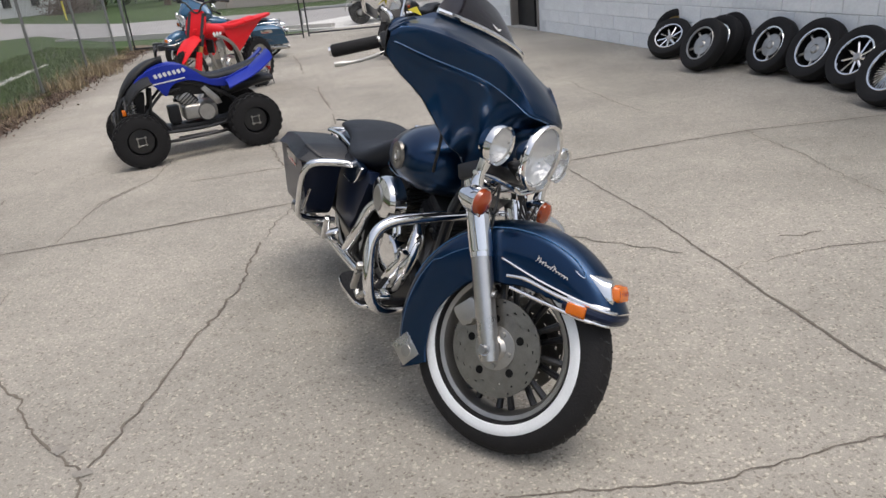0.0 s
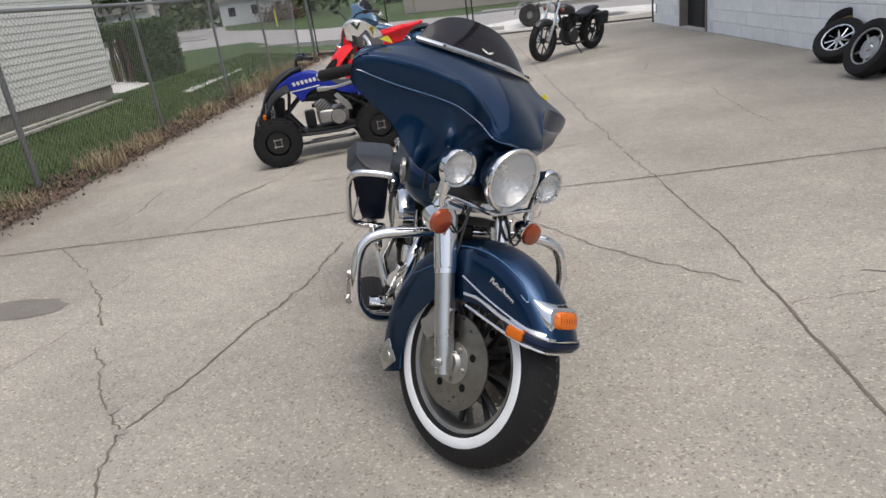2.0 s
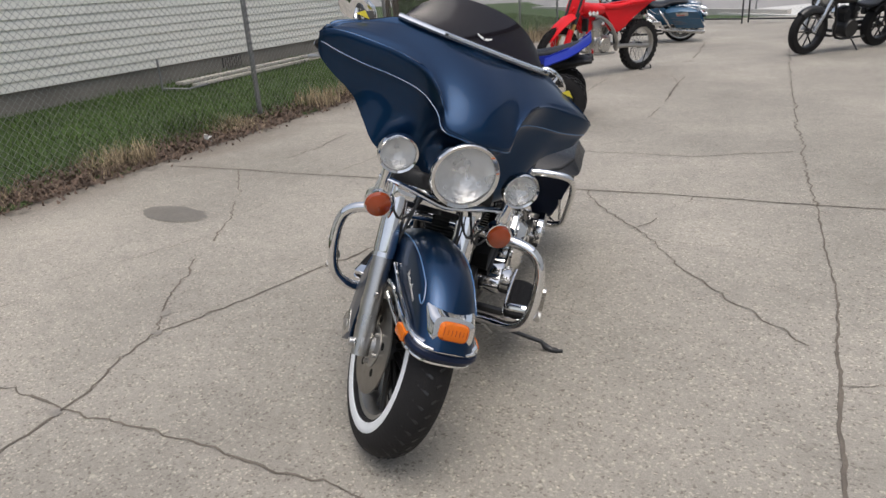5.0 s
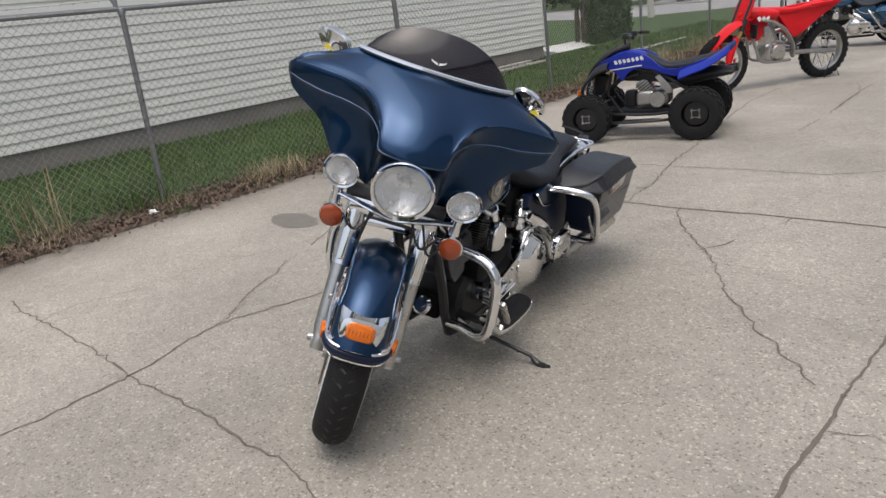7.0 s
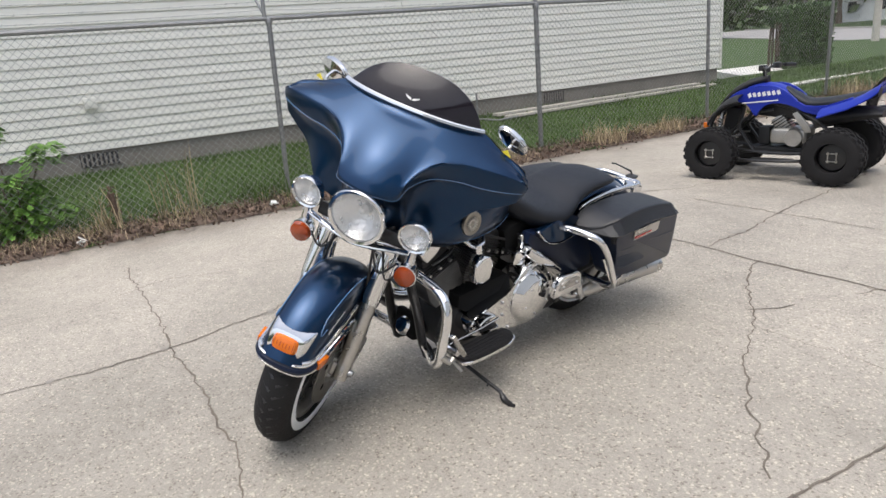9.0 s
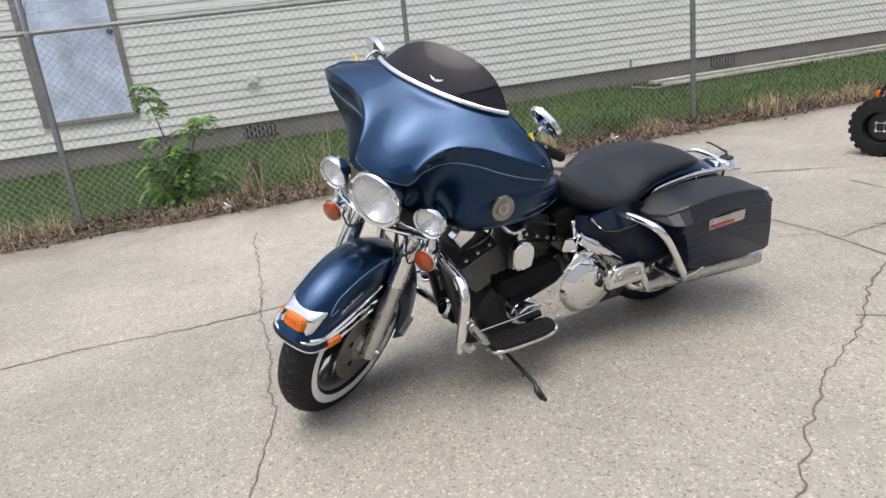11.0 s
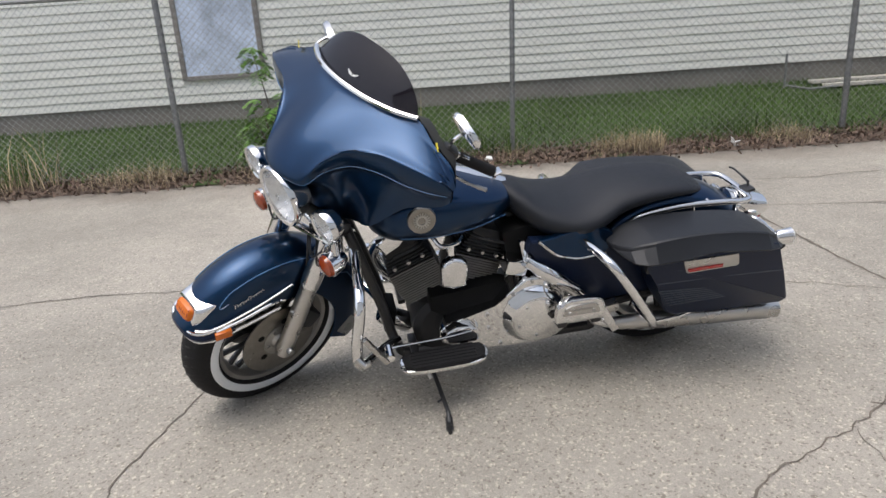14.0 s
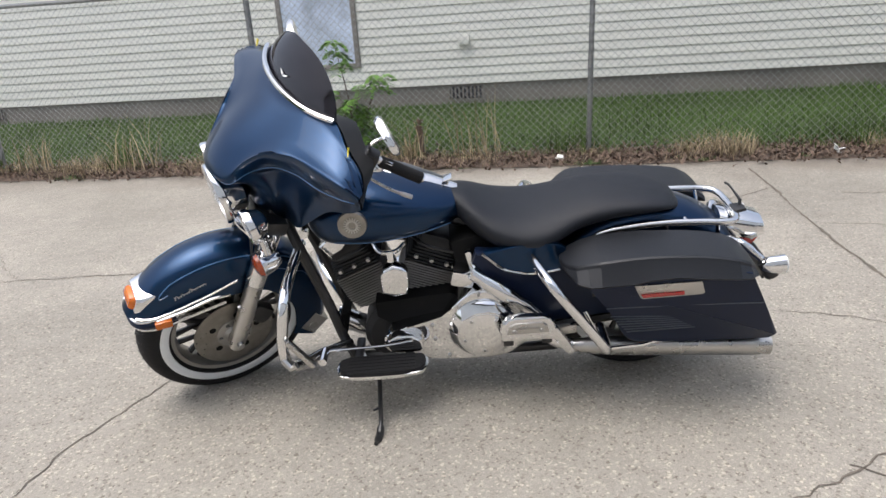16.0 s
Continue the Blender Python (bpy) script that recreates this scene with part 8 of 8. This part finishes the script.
grid_faces(bm, [[Vector((x, y * w, z - 0.15 * abs(y) * w)) for y in (-1, -0.5, 0, 0.5, 1)] + [Vector((x, y * w, z - 0.03 - 0.15 * abs(y) * w)) for y in (1, 0.5, 0, -0.5, -1)] for x, z, w in ((0.30, 0.935, 0.09), (0.05, 0.945, 0.09), (-0.20, 0.962, 0.08), (-0.36, 0.972, 0.05))])
part("rear_fender", bm, M_REDP, dirt)
bm = B()
box(bm, (0.30, 0.20, 0.22), pose(0.78, 0, 0.42, 0, 0, 0), 0.05, 3)
lathe(bm, [(0.001, -0.13), (0.09, -0.13), (0.11, -0.10), (0.11, 0.10), (0.09, 0.13), (0.001, 0.13)], across(0.76, 0.42), 24)
box(bm, (0.16, 0.14, 0.26), pose(0.86, 0, 0.62, 0, 12, 0), 0.02)
part("engine", bm, M_STEEL, dirt)
bm = B()
tube(bm, [(0.96, -0.05, 0.62), (0.98, -0.14, 0.52), (0.80, -0.17, 0.58), (0.40, -0.15, 0.66), (0.30, -0.15, 0.70), (-0.05, -0.15, 0.78)], [0.02, 0.02, 0.022, 0.03, 0.05, 0.05], 12, smooth=4)
part("exhaust", bm, M_STEEL, dirt)
bm = B()
tube(bm, [(0.45, 0, 0.40), (0.50, 0, 0.75)], 0.035, 12)
part("shock", bm, M_BLACK, dirt)

# black cruiser farther back
cru = thing("cruiser_motorcycle", "black naked cruiser motorcycle on its side stand", "motorcycle", pose(0.22, 13.2, 0, 0, 0, 237.7) @ pose(0, 0, 0, -8))
road_wheel(cru, (0, 0, 0.32), 0.32, 0.14, M_BLACK, 0, 9, 0.66, "rear_wheel")
road_wheel(cru, (1.42, 0, 0.335), 0.335, 0.11, M_BLACK, 0, 9, 0.7, "front_wheel")
part("fuel_tank", loft(smooth_sections(((0.60, 0.03, 0.70, 0.74, 0), (0.68, 0.09, 0.68, 0.80, 0), (0.84, 0.14, 0.68, 0.86, 0), (0.98, 0.13, 0.69, 0.87, 0), (1.06, 0.06, 0.72, 0.82, 0)))), M_BLACK, cru)
part("seat", loft(smooth_sections(((0.66, 0.07, 0.64, 0.70, 0), (0.50, 0.13, 0.60, 0.68, 0), (0.32, 0.14, 0.60, 0.69, 0), (0.15, 0.11, 0.66, 0.74, 0), (-0.05, 0.08, 0.68, 0.74, 0)))), M_VINYL, cru)
bm = B()
grid_faces(bm, [fender_ring(radians(a), 0.085, 0.05, r0=0.36, cx=0.0) for a in range(40, 165, 8)])
part("rear_fender", bm, M_BLACK, cru)
bm = B()
grid_faces(bm, [fender_ring(radians(a), 0.065, 0.03, r0=0.365, cx=1.42) for a in range(50, 150, 8)])
part("front_fender", bm, M_BLACK, cru)
ce = part("crankcase", lathe(B(), [(0.001, -0.12), (0.12, -0.12), (0.14, -0.09), (0.14, 0.09), (0.12, 0.12), (0.001, 0.12)], across(0.70, 0.33), 24), M_BLACK, cru)
for tilt in (22.5, -22.5):
    q = Matrix.Translation((0.72, 0, 0.34)) @ Matrix.Rotation(radians(tilt), 4, "Y")
    bm = B()
    for k in range(10):
        box(bm, (0.14, 0.15, 0.006), q @ Matrix.Translation((0, 0, 0.12 + k * 0.013)), 0.002, 1)
    lathe(bm, [(0.06, 0.1), (0.06, 0.27)], q, 18)
    box(bm, (0.12, 0.13, 0.06), q @ Matrix.Translation((0, 0, 0.28)), 0.012)
    part("cylinder", bm, M_ENGINE, ce)
bm = B()
lathe(bm, [(0.001, 0.05), (0.07, 0.045), (0.085, 0.02), (0.085, -0.02)], Matrix.Translation((0.74, -0.16, 0.52)) @ Matrix.Rotation(radians(90), 4, "X"), 24)
part("air_cleaner", bm, M_CHROME, cru)
for s in (-1, 1):
    bm = B()
    tube(bm, [(1.42, s * 0.10, 0.335), (1.30, s * 0.10, 0.56)], 0.03, 12)
    part("fork_slider", bm, M_STEEL, cru)
    bm = B()
    tube(bm, [(1.30, s * 0.10, 0.56), (1.14, s * 0.10, 0.92)], 0.023, 12)
    part("fork_tube", bm, M_CHROME, cru)
    bm = B()
    tube(bm, [(1.10, s * 0.04, 0.95), (1.08, s * 0.12, 1.02), (1.00, s * 0.36, 1.04)], 0.012, 8, smooth=4)
    tube(bm, [(1.03, s * 0.27, 1.04), (0.99, s * 0.40, 1.04)], 0.018, 8)
    part("handlebar", bm, M_BLACK, cru)
    bm = B()
    tube(bm, [(1.04, s * 0.24, 1.05), (1.02, s * 0.30, 1.16)], 0.006, 6)
    plate(bm, rounded([(-0.06, -0.03), (-0.07, 0.02), (0.0, 0.04), (0.07, 0.02), (0.06, -0.03)], 3), 0.02, Matrix.Translation((1.02, s * 0.32, 1.18)) @ Matrix.Rotation(radians(90), 4, "Z"), 0.006)
    part("mirror", bm, M_CHROME if s > 0 else M_BLACK, cru)
    bm = B()
    lathe(bm, [(0.001, -0.05), (0.025, -0.04), (0.03, 0.0)], along((1.16, s * 0.18, 0.80), (1, 0, 0)), 16, cap=False)
    ts = part("turn_signal", bm, M_BLACK, cru)
    part("lens", lathe(B(), [(0.028, 0.0), (0.02, 0.015), (0.001, 0.02)], along((1.16, s * 0.18, 0.80), (1, 0, 0)), 16, cap=False), M_AMBERD, ts)
    bm = B()
    tube(bm, [(1.06, s * 0.02, 0.80), (1.02, s * 0.08, 0.50), (0.95, s * 0.09, 0.22), (0.40, s * 0.11, 0.20)], 0.018, 8, smooth=4)
    part("frame_tube", bm, M_BLACK, cru)
    bm = B()
    tube(bm, [(0.02, s * 0.14, 0.34), (0.14, s * 0.14, 0.62)], 0.03, 10)
    part("shock", bm, M_BLACK, cru)
    bm = B()
    box(bm, (0.30, 0.10, 0.22), pose(0.02, s * 0.20, 0.55, 0, 0, 0), 0.04, 3)
    part("pannier", bm, M_VINYL, cru)
hl = part("headlamp", lathe(B(), [(0.001, -0.10), (0.05, -0.09), (0.075, -0.03), (0.08, 0.0), (0.075, 0.004)], along((1.22, 0, 0.83), (1, 0, -0.05)), 28, cap=False), M_BLACK, cru)
part("lens", lathe(B(), [(0.074, 0.0), (0.05, 0.012), (0.001, 0.016)], along((1.22, 0, 0.83), (1, 0, -0.05)), 28, cap=False), M_LENS, hl)
for k in range(2):
    bm = B()
    tube(bm, [(0.92 - 0.36 * k, -0.10, 0.50), (0.98 - 0.40 * k, -0.17, 0.40), (0.80 - 0.3 * k, -0.19, 0.26), (0.30, -0.20, 0.24 + 0.08 * k), (-0.20, -0.20, 0.25 + 0.09 * k)], [0.02, 0.02, 0.022, 0.035, 0.038], 12, smooth=4)
    part("exhaust", bm, M_BLACK, cru)
bm = B()
tube(bm, [(0.70, 0.12, 0.22), (0.66, 0.26, 0.05)], 0.012, 8)
part("side_stand", bm, M_BLACK, cru)

# second touring motorcycle, farther back
tour2 = copy_thing(bike, pose(-2.98, 13.95, 0, 0, 0, 198) @ pose(0, 0, 0, -9))
tagged(tour2, "second blue touring motorcycle with hard saddlebags parked farther back", "motorcycle")
for o in tour2.children_recursive:
    if o.type == "MESH" and o.data.materials[0] in (M_BLUE, M_BAG) or o.name.startswith("bag_lid"):
        o.data = o.data.copy()
        o.data.materials[0] = M_DKBLUE

# ---- pieces of walls: clapboards and painted blocks ----
_full = siding_mesh(1.0)
z = 0.53
while z < 3.42:
    for s0, s1 in ((HOUSE_S0, HOUSE_S1),) if z < DOOR_Z0 - 0.1 or z > DOOR_Z1 else ((HOUSE_S0, DOOR_S0), (DOOR_S1, HOUSE_S1)):
        cuts = [s0]
        x = s0 + 2.0 + 3.66 * random.random()
        while x < s1 - 0.6:
            cuts.append(x)
            x += 3.66
        cuts.append(s1)
        for a, b in zip(cuts, cuts[1:]):
            ob = new("siding_board", _full)
            ob.parent = wall
            ob.matrix_basis = Matrix.Translation((a + 0.001, HOUSE_Y + 0.011 - 0.0015 * random.random(), z)) @ Matrix.Diagonal((b - a - 0.002, 1, 1, 1))
    z += 0.102

bm = B()
box(bm, (0.394, 0.03, 0.194), None, 0.004, 1)
_bm = bpy.data.meshes.new("block")
bm.to_mesh(_bm)
bm.free()
_bm.materials.append(M_WHITEP)
_holder = [o for o in block_wall.children if o.name.startswith("wall")]
n_blocks = 0
vs_rest = B()
for row in range(21):
    x = W0 + (0.2 if row % 2 else 0.0)
    while x < W1 - 0.05:
        w = 0.4
        inside_door = x + w > WD0 and x < WD1 and row < 11
        if not inside_door:
            j = 0.003 * random.random()
            m = Matrix.Translation((x + 0.2, -0.018 + j, 0.10 + row * 0.2))
            if row < 9 and x > 1.0 and n_blocks < 300:
                ob = new("block", _bm)
                ob.parent = _holder[0]
                ob.matrix_basis = m
                n_blocks += 1
            else:
                box(vs_rest, (0.392, 0.03, 0.192), m)
        x += w
tagged(part("upper_blocks", vs_rest, M_WHITEP, block_wall), kind="stuff")
